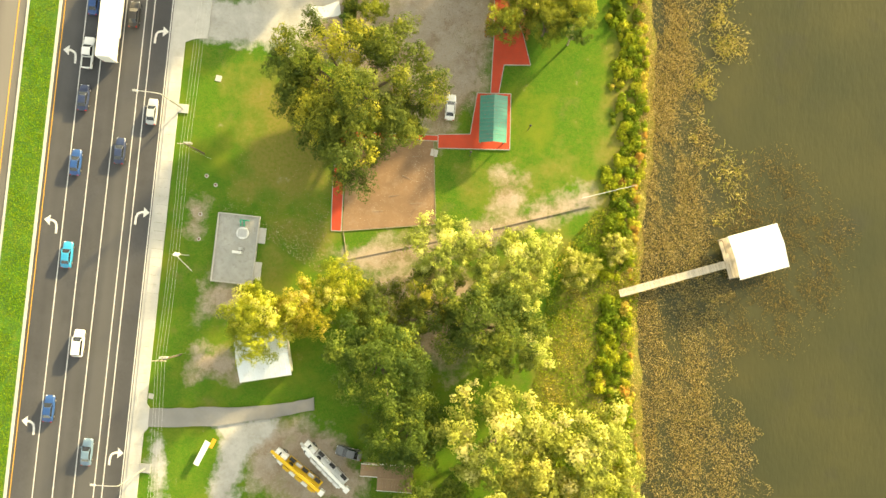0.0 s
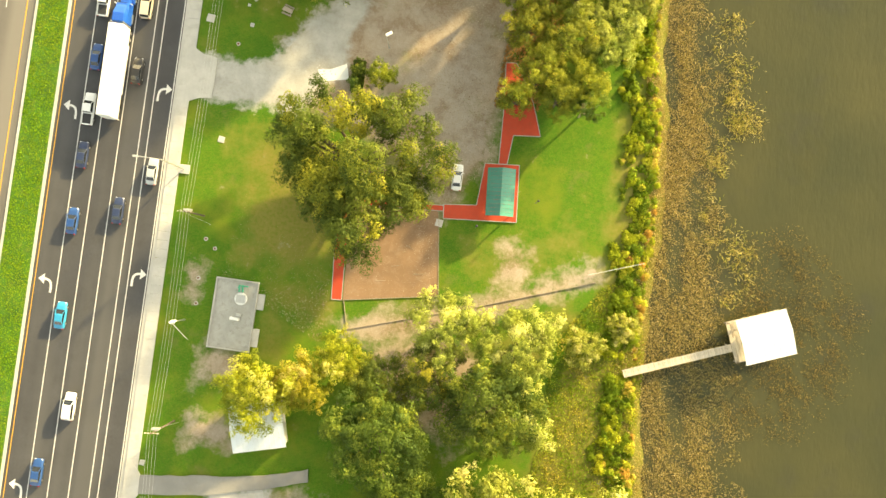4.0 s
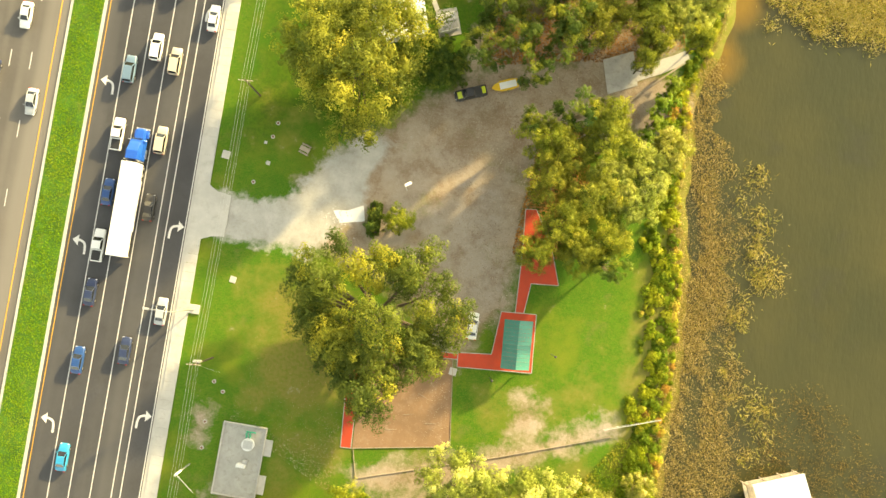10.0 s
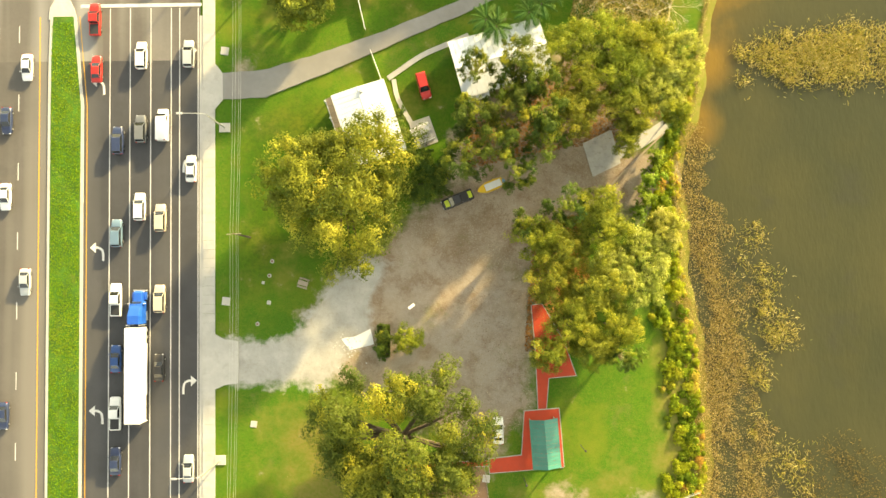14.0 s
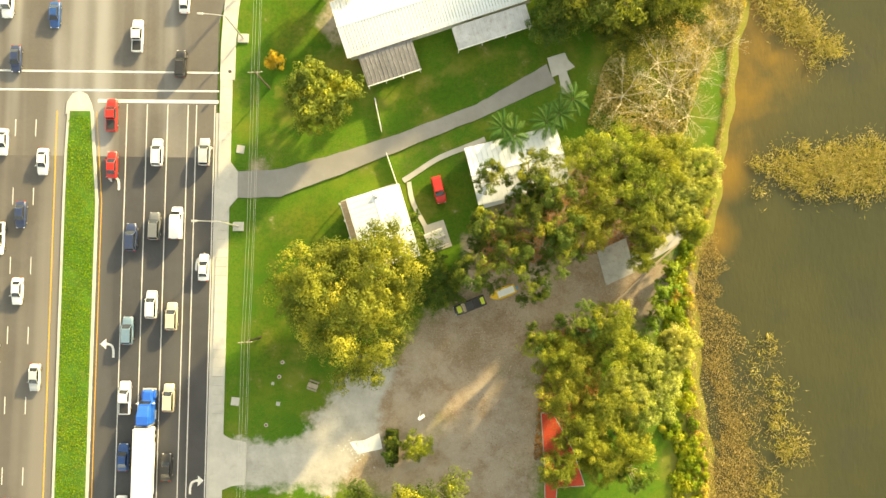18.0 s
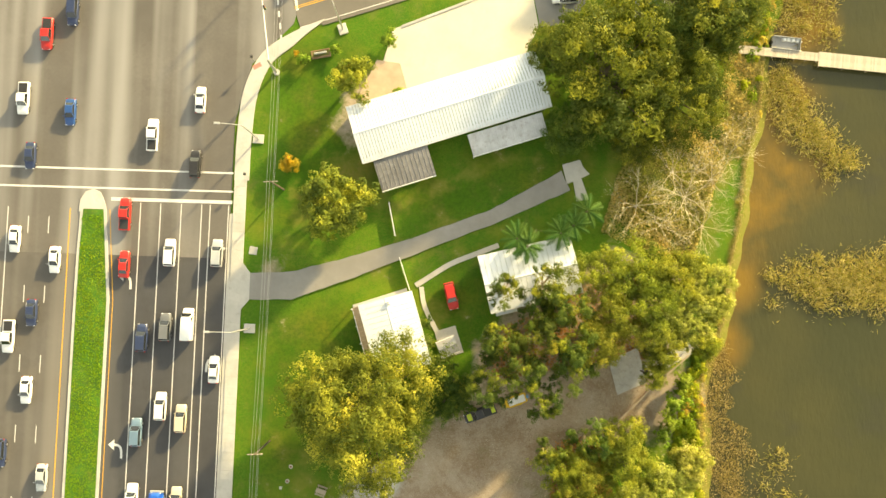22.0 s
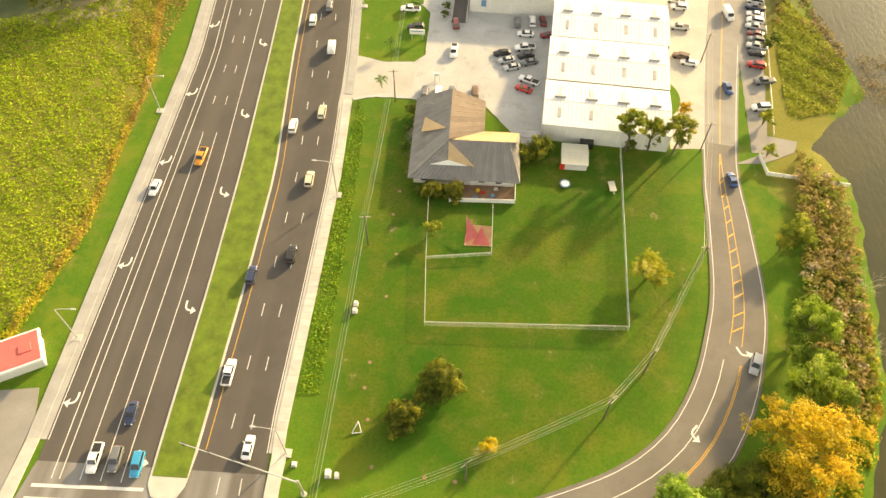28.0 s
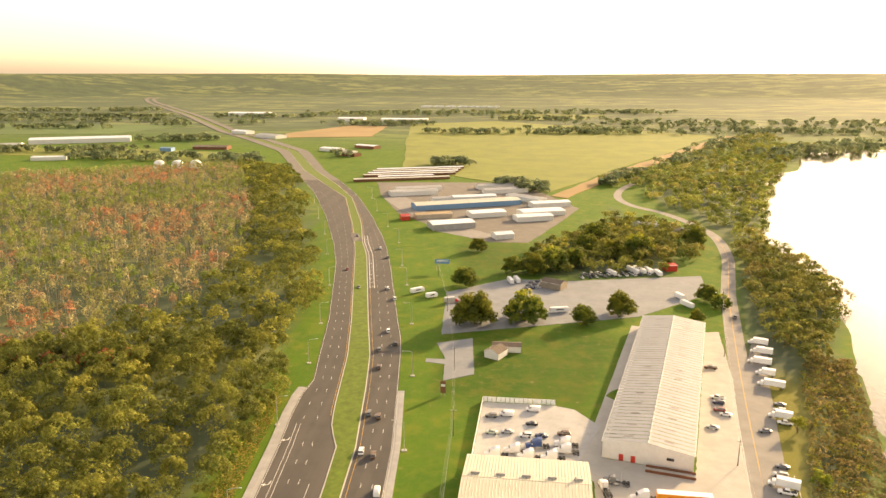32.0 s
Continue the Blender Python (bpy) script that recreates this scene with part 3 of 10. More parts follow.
SOIL = [  # worn earth
    [(-90, 292), (-70, 286), (-54, 294), (-46, 318), (-54, 322), (-66, 304)],
    [(36, 40), (48, 37), (66, 24), (73, 34), (74, 52), (80, 66), (84, 74), (84, 81), (72, 78), (60, 74), (50, 66), (42, 60), (36, 53), (33, 50)],
    [(27, -5), (26, -12), (33, -10), (33, -5)], [(48, 2), (62, 6), (75, 10), (94, 18), (94, 15), (76, 6), (66, 2), (56, -1)],
    [(54, -2), (70, 2), (80, -6), (72, -18), (62, -10)], [(25, -22), (34, -22), (34, -18), (27, -17)], [(22, 4), (24, 4), (24, 9), (22, 9)],
    [(76, 12.6), (80.5, 12.6), (81.5, 19), (77, 19.5)], [(22, 92), (24, 92), (24.4, 96), (22.4, 96)],
    [(74, 66), (92, 68), (99, 72), (99, 79), (86, 80), (72, 76)], [(60, 74), (74, 77), (90, 80), (97, 84), (95, 97), (82, 99), (76, 92), (66, 88), (59, 82)],
    [(36, 116), (39, 124), (42, 130), (38, 131), (34, 120)],
    [(88, 140), (96, 140), (97, 160), (90, 164), (85, 150)], [(34, 238), (32, 252), (36, 258), (38, 238)], [(36, -32), (44, -28), (51, -29.6), (58, -36.6), (57, -42), (46, -43), (38, -40)]]
GRAVEL = [  # pale gravel and shell rock
    [(19, 46.8), (28.4, 46.4), (33.6, 49.8), (38.6, 57.0), (45.4, 61.6), (49.4, 60.0), (45.4, 53.6), (44.8, 46.8), (40.8, 43.4), (37.0, 37.4), (32.0, 38.4), (27.4, 38.6), (19, 38.8)], [(30, -29), (41, -28), (40, -31.6), (36.4, -35.4), (35.4, -46), (37, -60), (29, -60), (30, -43.3), (31.6, -38.5), (31.8, -33)], [(19.4, -33), (20.6, -33), (23, -43), (24, -60), (20, -60), (20.4, -44)]]
DRY = [  # dry, unmown growth
    [(96, -60), (106, -60), (106, 20), (104, 60), (97, 66), (95, 20)], [(30, 12), (46, 10), (47, 22), (38, 36), (33, 30)], [(37, 6), (48, 0), (48, 6)], [(86, -22), (102, -22), (102, 4), (90, 2)],
    [(-44, 190), (-38, 215), (-38, 268), (-48, 312), (-66, 296), (-110, 280), (-180, 270), (-180, 186), (-60, 186)], [(92, 96), (97, 90), (99.5, 104), (104, 118), (106, 130), (96, 130)],
    [(128, 210), (140, 260), (140, 330), (170, 400), (180, 480), (150, 480), (128, 330), (118, 240)]]

WORN = [  # thin, trodden lawn
    [(22, 38), (36, 39), (49, 36), (49, 12), (40, 6), (30, 9), (25, 20)], [(49, -4), (36, 10), (29, -4), (36, -10)], [(66, 10), (80, 8), (96, 22), (92, 32), (80, 24), (68, 22)], [(28, 99), (44, 103), (60, 110), (74, 117), (64, 119), (40, 109), (28, 108)], [(48, 90), (57, 93), (58, 84), (50, 80)], [(19, -24), (34, -25), (42, -12), (30, -10)],
    [(56, -4), (90, 16), (100, 8), (84, -8)], [(23, 97), (44, 104), (52, 120), (34, 122), (23, 108)], [(37, 60), (34, 72), (26, 64), (28, 52)], [(38, 91), (60, 99), (74, 110), (58, 109), (42, 103)],
    [(62, 240), (82, 240), (82, 249), (62, 249)], [(80, 104), (100, 98), (102, 128), (88, 126), (78, 116)]]
DARKER_LAWN = [  # darker lawn: deeper green with shade painted in
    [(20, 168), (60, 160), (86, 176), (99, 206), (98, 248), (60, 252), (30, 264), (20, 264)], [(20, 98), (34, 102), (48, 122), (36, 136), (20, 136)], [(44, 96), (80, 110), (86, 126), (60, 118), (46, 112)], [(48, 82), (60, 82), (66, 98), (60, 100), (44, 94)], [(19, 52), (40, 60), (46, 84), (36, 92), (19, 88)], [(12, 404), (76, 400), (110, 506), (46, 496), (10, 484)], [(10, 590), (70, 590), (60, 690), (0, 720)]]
WOOD_FLOOR = [  # leaf litter and undergrowth below the woods
    [(-52, 322), (-62, 302), (-78, 288), (-110, 280), (-260, 270), (-520, 560), (-700, 800), (-640, 960), (-500, 1030), (-330, 1120), (-250, 1090), (-170, 880), (-128, 740), (-92, 610), (-72, 520), (-56, 400)],
    [(150, 455), (172, 440), (205, 500), (240, 560), (246, 640), (236, 690), (300, 890), (440, 1220), (570, 1455), (480, 1500), (330, 1180), (200, 960), (185, 900), (215, 800), (212, 690), (194, 610), (172, 520)],
    [(70, 600), (150, 615), (170, 680), (175, 760), (140, 800), (110, 730), (60, 660)],
    [(133, 304), (140, 312), (146, 330), (158, 350), (176, 385), (196, 440), (206, 474), (182, 474), (160, 404), (144, 362), (132, 322)]]


def build_ground():
    xs, ys = graded((-42, 116, 1.25), (-5200, 5200)), graded((-62, 320, 1.4), (-3000, 5200))
    X, Y = np.meshgrid(xs, ys)
    s = np.interp(Y, [q[0] for q in SHORE], [q[1] for q in SHORE])
    s = s + 0.3 * np.sin(Y * 0.31) + 0.25 * np.sin(Y * 0.83 + 1)
    Z = 0.10 * np.sin(X * 0.05) * np.sin(Y * 0.041)
    road = np.clip((np.abs(X - np.interp(Y, [-500, 170, 277, 375, 474, 643, 880, 1100, 1319, 1673, 2257, 3124, 4135], [-5, -5, -8, -15, -31, -63, -125, -216, -312, -554, -900, -1454, -1892])) - 26) / 12, 0, 1)
    Z = Z * road * np.clip(1.4 - np.hypot(X - 40, Y - 140) / 700, 0, 1) - 0.06
    Z = np.where(X > s, -0.06 - np.clip((X - s) * 0.25, 0, 1.6), Z)
    R = np.hypot(X - 40, Y - 140)
    t = np.clip((R - 4250) / 650, 0, 1)
    Z += 112 * t * t * (3 - 2 * t) * (Y > 900)
    cover = np.zeros((*X.shape, 4), np.float32)
    near = (X > -760) & (X < 600) & (Y > -120) & (Y < 1560)
    for layer, soft, outlines in ((0, 6.0, SOIL), (1, 4.5, GRAVEL), (2, 8.0, DRY), (3, 8.0, WOOD_FLOOR)):
        acc = np.zeros(int(near.sum()))
        for pts in outlines:
            acc = np.maximum(acc, np.clip(0.5 + inside(X[near], Y[near], pts) / soft, 0, 1))
        cover[..., layer][near] = acc
    for pts in WORN:
        cover[..., 2][near] = np.maximum(cover[..., 2][near], np.clip(0.05 + inside(X[near], Y[near], pts) / 12, 0, 0.62))
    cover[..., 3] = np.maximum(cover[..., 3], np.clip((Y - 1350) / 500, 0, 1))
    darker = np.zeros(X.shape, np.float32)
    for pts in DARKER_LAWN:
        darker[near] = np.maximum(darker[near], np.clip(0.2 + inside(X[near], Y[near], pts) / 8, 0, 1))
    wet = (X > s - 0.2) & (Y < 1470)
    cover[..., 2] = np.where(wet & (Y < 140), 1.0, cover[..., 2])
    ny, nx = X.shape
    idx = np.arange(nx * ny).reshape(ny, nx)
    faces = np.stack([idx[:-1, :-1], idx[:-1, 1:], idx[1:, 1:], idx[1:, :-1]], -1).reshape(-1, 4)
    me = bpy.data.meshes.new("ground")
    me.from_pydata(np.stack([X, Y, Z], -1).reshape(-1, 3).tolist(), [], faces.tolist())
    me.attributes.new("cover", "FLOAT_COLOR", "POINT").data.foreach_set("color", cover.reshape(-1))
    me.attributes.new("darker", "FLOAT", "POINT").data.foreach_set("value", darker.reshape(-1))
    me.materials.append(M_GROUND)
    me.shade_smooth()
    tagged(new("ground", me), "mown green grass with worn brown soil and pale gravel", "ground", "", "structure")


build_ground()
structure("water", Shape().slab([(80, -3000), (5200, -3000), (5200, 1478), (590, 1478), (150, 700), (80, 300)], -2.4, -0.55), M_WATER, "brown-green lake water with small ripples", "lake")
# ---- the highway ----
MED_W = lerp([(-600, -11.6), (88, -11.4), (102, -11.3), (139, -7.2), (172, -7.2), (204, -7.0), (236, -7.5), (277, -9.2), (339, -12.3), (368, -14.5), (382, -19.7), (397, -22.3), (452, -29.1), (502, -38.1), (643, -66), (682, -74.6), (738, -88), (880, -126), (1090, -230), (1319, -320), (1545, -467), (1673, -562), (1881, -685), (2257, -908), (2673, -1174), (3124, -1462), (3485, -1656), (4135, -1900), (4470, -2018)])
MED_E = lerp([(-600, -5.2), (88, -5.1), (104, -6.5), (139, -0.4), (172, 0.3), (204, 1.0), (236, 1.1), (277, -2.2), (339, -5.7), (368, -7.2), (418, -13.3), (453, -18.3), (502, -28.6), (643, -57), (682, -68), (752, -83), (880, -119), (964, -154), (1090, -214), (1319, -304), (1545, -451), (1673, -546), (1881, -669), (2257, -892), (2673, -1158), (3124, -1446), (3485, -1640), (4135, -1884), (4470, -2002)])
EDGE_E = lerp([(-600, 15.4), (140, 15.4), (172, 13.0), (204, 13.6), (236, 14.0), (277, 12.6), (340, 7.5), (370, 5.6), (430, -1.2), (454, -4.0), (476, -7), (502, -12.6), (632, -38.5), (693, -53), (792, -82), (895, -116), (989, -155), (1081, -198), (1319, -286), (1545, -433), (1673, -528), (1881, -651), (2257, -874), (2673, -1140), (3124, -1428), (3485, -1622), (4135, -1866), (4470, -1984)])
EDGE_W = lerp([(-600, -28.8), (172, -28.3), (236, -28.0), (277, -28.0), (337, -32.7), (366, -35.0), (392, -37.8), (408, -38.7), (424, -37.8), (451, -42.4), (502, -50.5), (615, -73.5), (680, -91), (789, -125), (910, -168), (1054, -228), (1319, -338), (1545, -485), (1673, -580), (1881, -703), (2257, -926), (2673, -1192), (3124, -1480), (3485, -1674), (4135, -1918), (4470, -2036)])
YS = list(np.arange(-600, 520, 8.0)) + list(np.arange(520, 1400, 20.0)) + list(np.arange(1400, 2700, 60.0))
SOUTH, NORTH = [y for y in YS if y <= 104], [y for y in YS if y >= 144]
structure("road", along(YS, lambda y: EDGE_W(y), lambda y: EDGE_E(y), -0.3, 0.0), M_ASPHALT, "dark asphalt highway with white and yellow lane lines", "road")


def rim(r):
    """Height of the far plain at a distance: level, then rising at its rim."""
    t = min(1, max(0, (r - 4250) / 650))
    return 112 * t * t * (3 - 2 * t)


def far_road(name, left, right, lift, mat, label, y0=1000):
    """The highway over the rising far plain."""
    s = Shape()
    v, f = [], []
    ys = np.arange(y0, 4180, 30.0)
    for y in ys:
        z = rim(math.hypot((left(y) + right(y)) / 2 - 40, y - 140)) + lift + min(1.0, (y - y0) / 900)
        v += [(left(y), y, z), (right(y), y, z), (left(y), y, z - 0.6 - lift), (right(y), y, z - 0.6 - lift)]
    for k in range(len(ys) - 1):
        a, b = 4 * k, 4 * k + 4
        f += [(a, a + 1, b + 1, b), (a + 2, a, b, b + 2), (a + 1, a + 3, b + 3, b + 1)]
    structure(name, s.add(v, f), mat, label, "road")


far_road("road_far_west", lambda y: EDGE_W(y), lambda y: MED_W(y), 0.1, M_STREET, "pale grey highway running out over the plain")
far_road("road_far_east", lambda y: MED_E(y), lambda y: EDGE_E(y), 0.1, M_STREET, "pale grey highway running out over the plain")
# the crossing and the strip with older grey asphalt
cross = Shape().slab([(-28.6, 96), (15.3, 96), (15.3, 120), (18, 131), (25, 138.5), (27, 146), (20, 148.5), (15, 156), (13.4, 164), (-28.4, 164), (-32, 146), (-75, 142), (-75, 112), (-32, 110)], -0.3, 0.012)
structure("road_crossing", cross, M_ASPHALT_CROSS, "worn grey-brown asphalt of a wide crossing", "road")
structure("road_southbound", along([y for y in YS if -600 <= y < 97] + [96.4], lambda y: -28.7, lambda y: MED_W(y) + 0.1, -0.3, 0.008), M_ASPHALT_OLD, "worn grey-brown asphalt southbound lanes", "road")
structure("road_northern_part", along([163.6] + [y for y in YS if y > 164], lambda y: EDGE_W(y) + 0.02, lambda y: EDGE_E(y) - 0.02, -0.3, 0.01), M_ASPHALT_BROWN, "sunlit brown-grey asphalt highway", "road")


def lane_line(name, ys, at, w, mat, label, z=0.014):
    structure(name, along(ys, lambda y: at(y) - w / 2, lambda y: at(y) + w / 2, z - 0.008, z + 0.012), mat, label, "lane line")


def dashes(name, at, y0, y1, label, gap=12.2, size=3.0, w=0.15):
    s = Shape()
    y = y0
    while y < y1:
        x = at(y)
        s.add([(x - w / 2, y, 0.02), (x + w / 2, y, 0.02), (at(y + size) + w / 2, y + size, 0.02), (at(y + size) - w / 2, y + size, 0.02)], [(0, 1, 2, 3)])
        y += gap
    structure(name, s, M_LINE, label, "lane line")


S_LINE = [y for y in SOUTH if y <= 104]
for x in (-0.55, 3.0, 6.65, 10.25, 11.75):
    lane_line("lane_line_south", S_LINE + [105.4], lambda y, x=x: x, 0.15, M_LINE, "solid white lane line")
lane_line("edge_line_south", S_LINE + [105.4], lambda y: 15.0, 0.15, M_LINE, "white edge line")
lane_line("yellow_line_south_east", S_LINE, lambda y: MED_E(y) + 0.55, 0.12, M_YELLOW, "yellow median line")
lane_line("yellow_line_south_west", S_LINE, lambda y: -12.95, 0.17, M_YELLOW, "yellow median line")
for x in (-16.6, -20.2):
    dashes("lane_dashes_south", lambda y, x=x: x, -596, 104, "broken white lane line")
lane_line("edge_line_south_west", S_LINE, lambda y: -23.9, 0.15, M_LINE, "white edge line")
N_LINE = [y for y in YS if 162 <= y <= 1300]
lane_line("yellow_line_north", N_LINE, lambda y: MED_E(y) + 1.4, 0.12, M_YELLOW, "yellow median line")
lane_line("edge_line_north_east", N_LINE, lambda y: EDGE_E(y) - 0.4, 0.15, M_LINE, "white edge line")
lane_line("edge_line_north_west", N_LINE, lambda y: EDGE_W(y) + 0.5, 0.15, M_LINE, "white edge line")
NB = lambda y, k: MED_E(y) + 1.4 + (EDGE_E(y) - 0.4 - MED_E(y) - 1.4) * k / 3
SBW = lambda y: MED_W(y) - 4.8
for k in (1, 2):
    dashes("lane_dashes_north", lambda y, k=k: NB(y, k), 160, 1000, "broken white lane line")
STEP_N = [161.0] + [y for y in YS if 166 <= y <= 344]
STEP_W = [161.0] + [y for y in YS if 166 <= y <= 388]
lane_line("turn_lane_line", STEP_N, lambda y: SBW(y), 0.15, M_LINE, "solid white turn lane line")
lane_line("turn_lane_line_west", STEP_W, lambda y: EDGE_W(y) + 3.7, 0.15, M_LINE, "solid white turn lane line")
lane_line("bicycle_lane_line", STEP_W, lambda y: EDGE_W(y) + 5.2, 0.15, M_LINE, "solid white bicycle lane line")
for k in (1, 2):
    f = lambda y, k=k: EDGE_W(y) + 5.2 + (SBW(y) - EDGE_W(y) - 5.2) * k / 3
    lane_line("lane_line_queue", [161.0] + [y for y in YS if 166 <= y <= 250], f, 0.15, M_LINE, "solid white lane line")
    dashes("lane_dashes_southbound", f, 258, 372, "broken white lane line")
    dashes("lane_dashes_southbound", lambda y, k=k: EDGE_W(y) + 0.5 + (MED_W(y) - 0.6 - EDGE_W(y) - 0.5) * k / 3, 388, 1000, "broken white lane line")
lane_line("median_line_west", [y for y in YS if 388 <= y <= 1300], lambda y: MED_W(y) - 0.7, 0.15, M_YELLOW, "yellow median line")


def bar(name, a, b, w, label="white stop bar across the lanes"):
    a, b = Vector(a), Vector(b)
    structure(name, ribbon([a, b], -w / 2, w / 2, 0.012, 0.026), M_LINE, label, "road marking")


bar("crosswalk_line_south_far", (-29, 111.1), (15.6, 111.2), 0.32, "white crosswalk line")
bar("crosswalk_line_south_near", (-29, 107.7), (15.7, 107.9), 0.32, "white crosswalk line")
bar("stop_bar_south", (-5.8, 105.9), (15.6, 106.0), 0.6)
bar("stop_bar_north", (-27.7, 159.6), (-7.6, 160.0), 0.6)
bar("crosswalk_line_north_far", (-28.2, 157.4), (12.8, 157.9), 0.3, "white crosswalk line")
bar("crosswalk_line_north_near", (-28.4, 154.3), (13.6, 154.7), 0.3, "white crosswalk line")
bar("stop_bar_street", (24.5, 147.2), (25.6, 141.0), 0.5)
for q in range(7):
    bar("crosswalk_dash", (21.4 + 0.3 * q, 147.4 - 2.2 * q), (21.5 + 0.3 * q, 146.3 - 2.2 * q), 0.3, "white crosswalk dash")


def arrow_shape():
    """A painted arrow that bends to the left, 2.6 m long."""
    s = Shape()
    line = smooth_line([(0.75, -1.25), (0.72, -0.3), (0.5, 0.35), (-0.1, 0.62), (-0.35, 0.62)], 0.2)
    ribbon(line, -0.16, 0.16, 0.0, 0.012, s)
    s.add([(-0.3, -0.15, 0.012), (-0.3, 1.35, 0.012), (-1.15, 0.62, 0.012)], [(0, 1, 2)])
    return s


ARROW = arrow_shape().mesh("turn_arrow", M_LINE)
ARROW_R = Shape()
ARROW_R.v, ARROW_R.f = [(-x, y, z) for x, y, z in arrow_shape().v], [q[::-1] for q in arrow_shape().f]
ARROW_R = ARROW_R.mesh("turn_arrow_right", M_LINE)


def arrow(x, y, turn=0.0, right=False, size=1.25):
    ob = tagged(new("turn_arrow", ARROW_R if right else ARROW), "white turn arrow painted on asphalt", "road marking", "turn arrows", "structure")
    ob.matrix_world = pose(x, y, 0.018, 0, 0, turn) @ Matrix.Diagonal((size, size, 1, 1))


for y in (-33.5, 2.7, 33.8, 62.2, 91.6):
    arrow(-2.5, y)
for y in (-37.6, 5.6, 38.8, 77.6, 97.0):
    arrow(13.4, y, 0, True)
for y in (165.5, 197.7, 229.0, 255.0, 283.0, 316.0):
    arrow(MED_W(y) - 2.3, y, 180)
for y in (176.0, 207.8, 238.0, 262.0, 290.0, 343.0, 372.0):
    arrow(EDGE_W(y) + 2.0, y, 180, True)

# kerbed medians, kerbs and pavements
KERB = Shape()
along(SOUTH, lambda y: MED_W(y), lambda y: MED_W(y) + 0.5, -0.2, 0.15, KERB)
along(SOUTH, lambda y: MED_E(y) - 0.5, lambda y: MED_E(y), -0.2, 0.15, KERB)
along([y for y in YS if 166 <= y], lambda y: MED_W(y), lambda y: MED_W(y) + 0.45, -0.2, 0.15, KERB)
along([y for y in YS if 166 <= y], lambda y: MED_E(y) - 0.45, lambda y: MED_E(y), -0.2, 0.15, KERB)
structure("kerb_median", KERB, M_CONCRETE, "pale concrete median kerb", "kerb")
NOSE = [(-11.4, 103.5), (-11.2, 105.6), (-10.3, 107.1), (-8.9, 107.6), (-7.7, 107.0), (-6.9, 105.4), (-6.4, 103.5)]
structure("median_nose_south", Shape().slab(NOSE, -0.2, 0.16), M_CONCRETE, "rounded concrete median nose", "median")
structure("median_nose_north", Shape().slab([(-7.2, 168), (-7.1, 161), (-6.0, 158.9), (-3.8, 158.2), (-1.4, 159.0), (-0.4, 161), (0.3, 168)], -0.2, 0.152), M_CONCRETE, "rounded concrete median nose", "median")
M_VERGE = material("median_grass", (0.052, 0.150, 0.010), 0.95, vary=0.35, scale=0.35, fine=2.2, bump=0.9, stain=(0.16, 0.19, 0.02), stain_amount=0.8)
M_VERGE_N = material("median_grass_dry", (0.100, 0.160, 0.013), 0.95, vary=0.35, scale=0.3, fine=2.2, bump=0.9, stain=(0.17, 0.19, 0.03), stain_amount=0.6)
structure("median_grass_south", along(SOUTH, lambda y: MED_W(y) + 0.5, lambda y: MED_E(y) - 0.5, -0.2, 0.18), M_VERGE, "strip of bright green median grass", "grass")
structure("median_grass_north", along([162.5] + [y for y in YS if 166 <= y], lambda y: MED_W(y) + 0.45, lambda y: MED_E(y) - 0.45, -0.2, 0.18), M_VERGE_N, "strip of green median grass", "grass")
structure("gutter_east", along(SOUTH, lambda y: 15.25, lambda y: 15.85, -0.2, 0.03), M_CONCRETE, "pale concrete gutter", "gutter")
structure("gutter_north_east", along([y for y in YS if 168 <= y < 420], lambda y: EDGE_E(y) - 0.1, lambda y: EDGE_E(y) + 0.5, -0.2, 0.03), M_CONCRETE, "pale concrete gutter", "gutter")
structure("gutter_north_west", along([y for y in YS if 168 <= y < 420], lambda y: EDGE_W(y) - 1.2, lambda y: EDGE_W(y) + 0.1, -0.2, 0.03), M_PAVE, "worn grey concrete gutter", "gutter")


def slabs(name, ys, left, right, z, label, seams=1.6):
    """A pavement of separate slabs with open joints."""
    root = thing(name, label, "pavement", kind="structure")
    for y in ys:
        x0, x1, x2, x3 = left(y), right(y), right(y + seams), left(y + seams)
        part("slab", Shape().slab([(x0, y + 0.015), (x1, y + 0.015), (x2, y + seams - 0.015), (x3, y + seams - 0.015)], -0.2, z), M_CONCRETE, root)
    return root


slabs("pavement_east", np.arange(-64, 112, 1.6), lambda y: 15.86, lambda y: 18.0, 0.15, "pale concrete slab pavement beside the highway")
slabs("pavement_north_east", np.arange(166, 262, 1.6), lambda y: EDGE_E(y) + 0.52, lambda y: EDGE_E(y) + 2.7, 0.15, "pale concrete slab pavement beside the highway")
structure("pavement_north_east_far", along([y for y in YS if 262 <= y < 420], lambda y: EDGE_E(y) + 0.52, lambda y: EDGE_E(y) + 2.7, -0.2, 0.15), M_PAVE, "worn grey concrete pavement", "pavement")
structure("pavement_west", along([y for y in YS if 168 <= y < 420], lambda y: EDGE_W(y) - 3.6, lambda y: EDGE_W(y) - 1.2, -0.2, 0.15), M_PAVE, "worn grey concrete pavement", "pavement")
SE_CORNER = smooth_line([(16.9, 110), (17.0, 118), (17.8, 126), (20.6, 132.4), (26.0, 136.3), (31.0, 138.6)], 1.5)
structure("pavement_corner_south", ribbon(SE_CORNER, -1.1, np.interp([q.x for q in SE_CORNER], [16.9, 24.0, 31.0], [1.5, 1.3, -0.9]), -0.21, 0.157), M_CONCRETE, "curved concrete corner pavement", "pavement")
NE_CORNER = smooth_line([(14.9, 168), (14.9, 160), (15.6, 154.6), (18.2, 151.2), (23.5, 149.6), (28.5, 150.6)], 1.2)
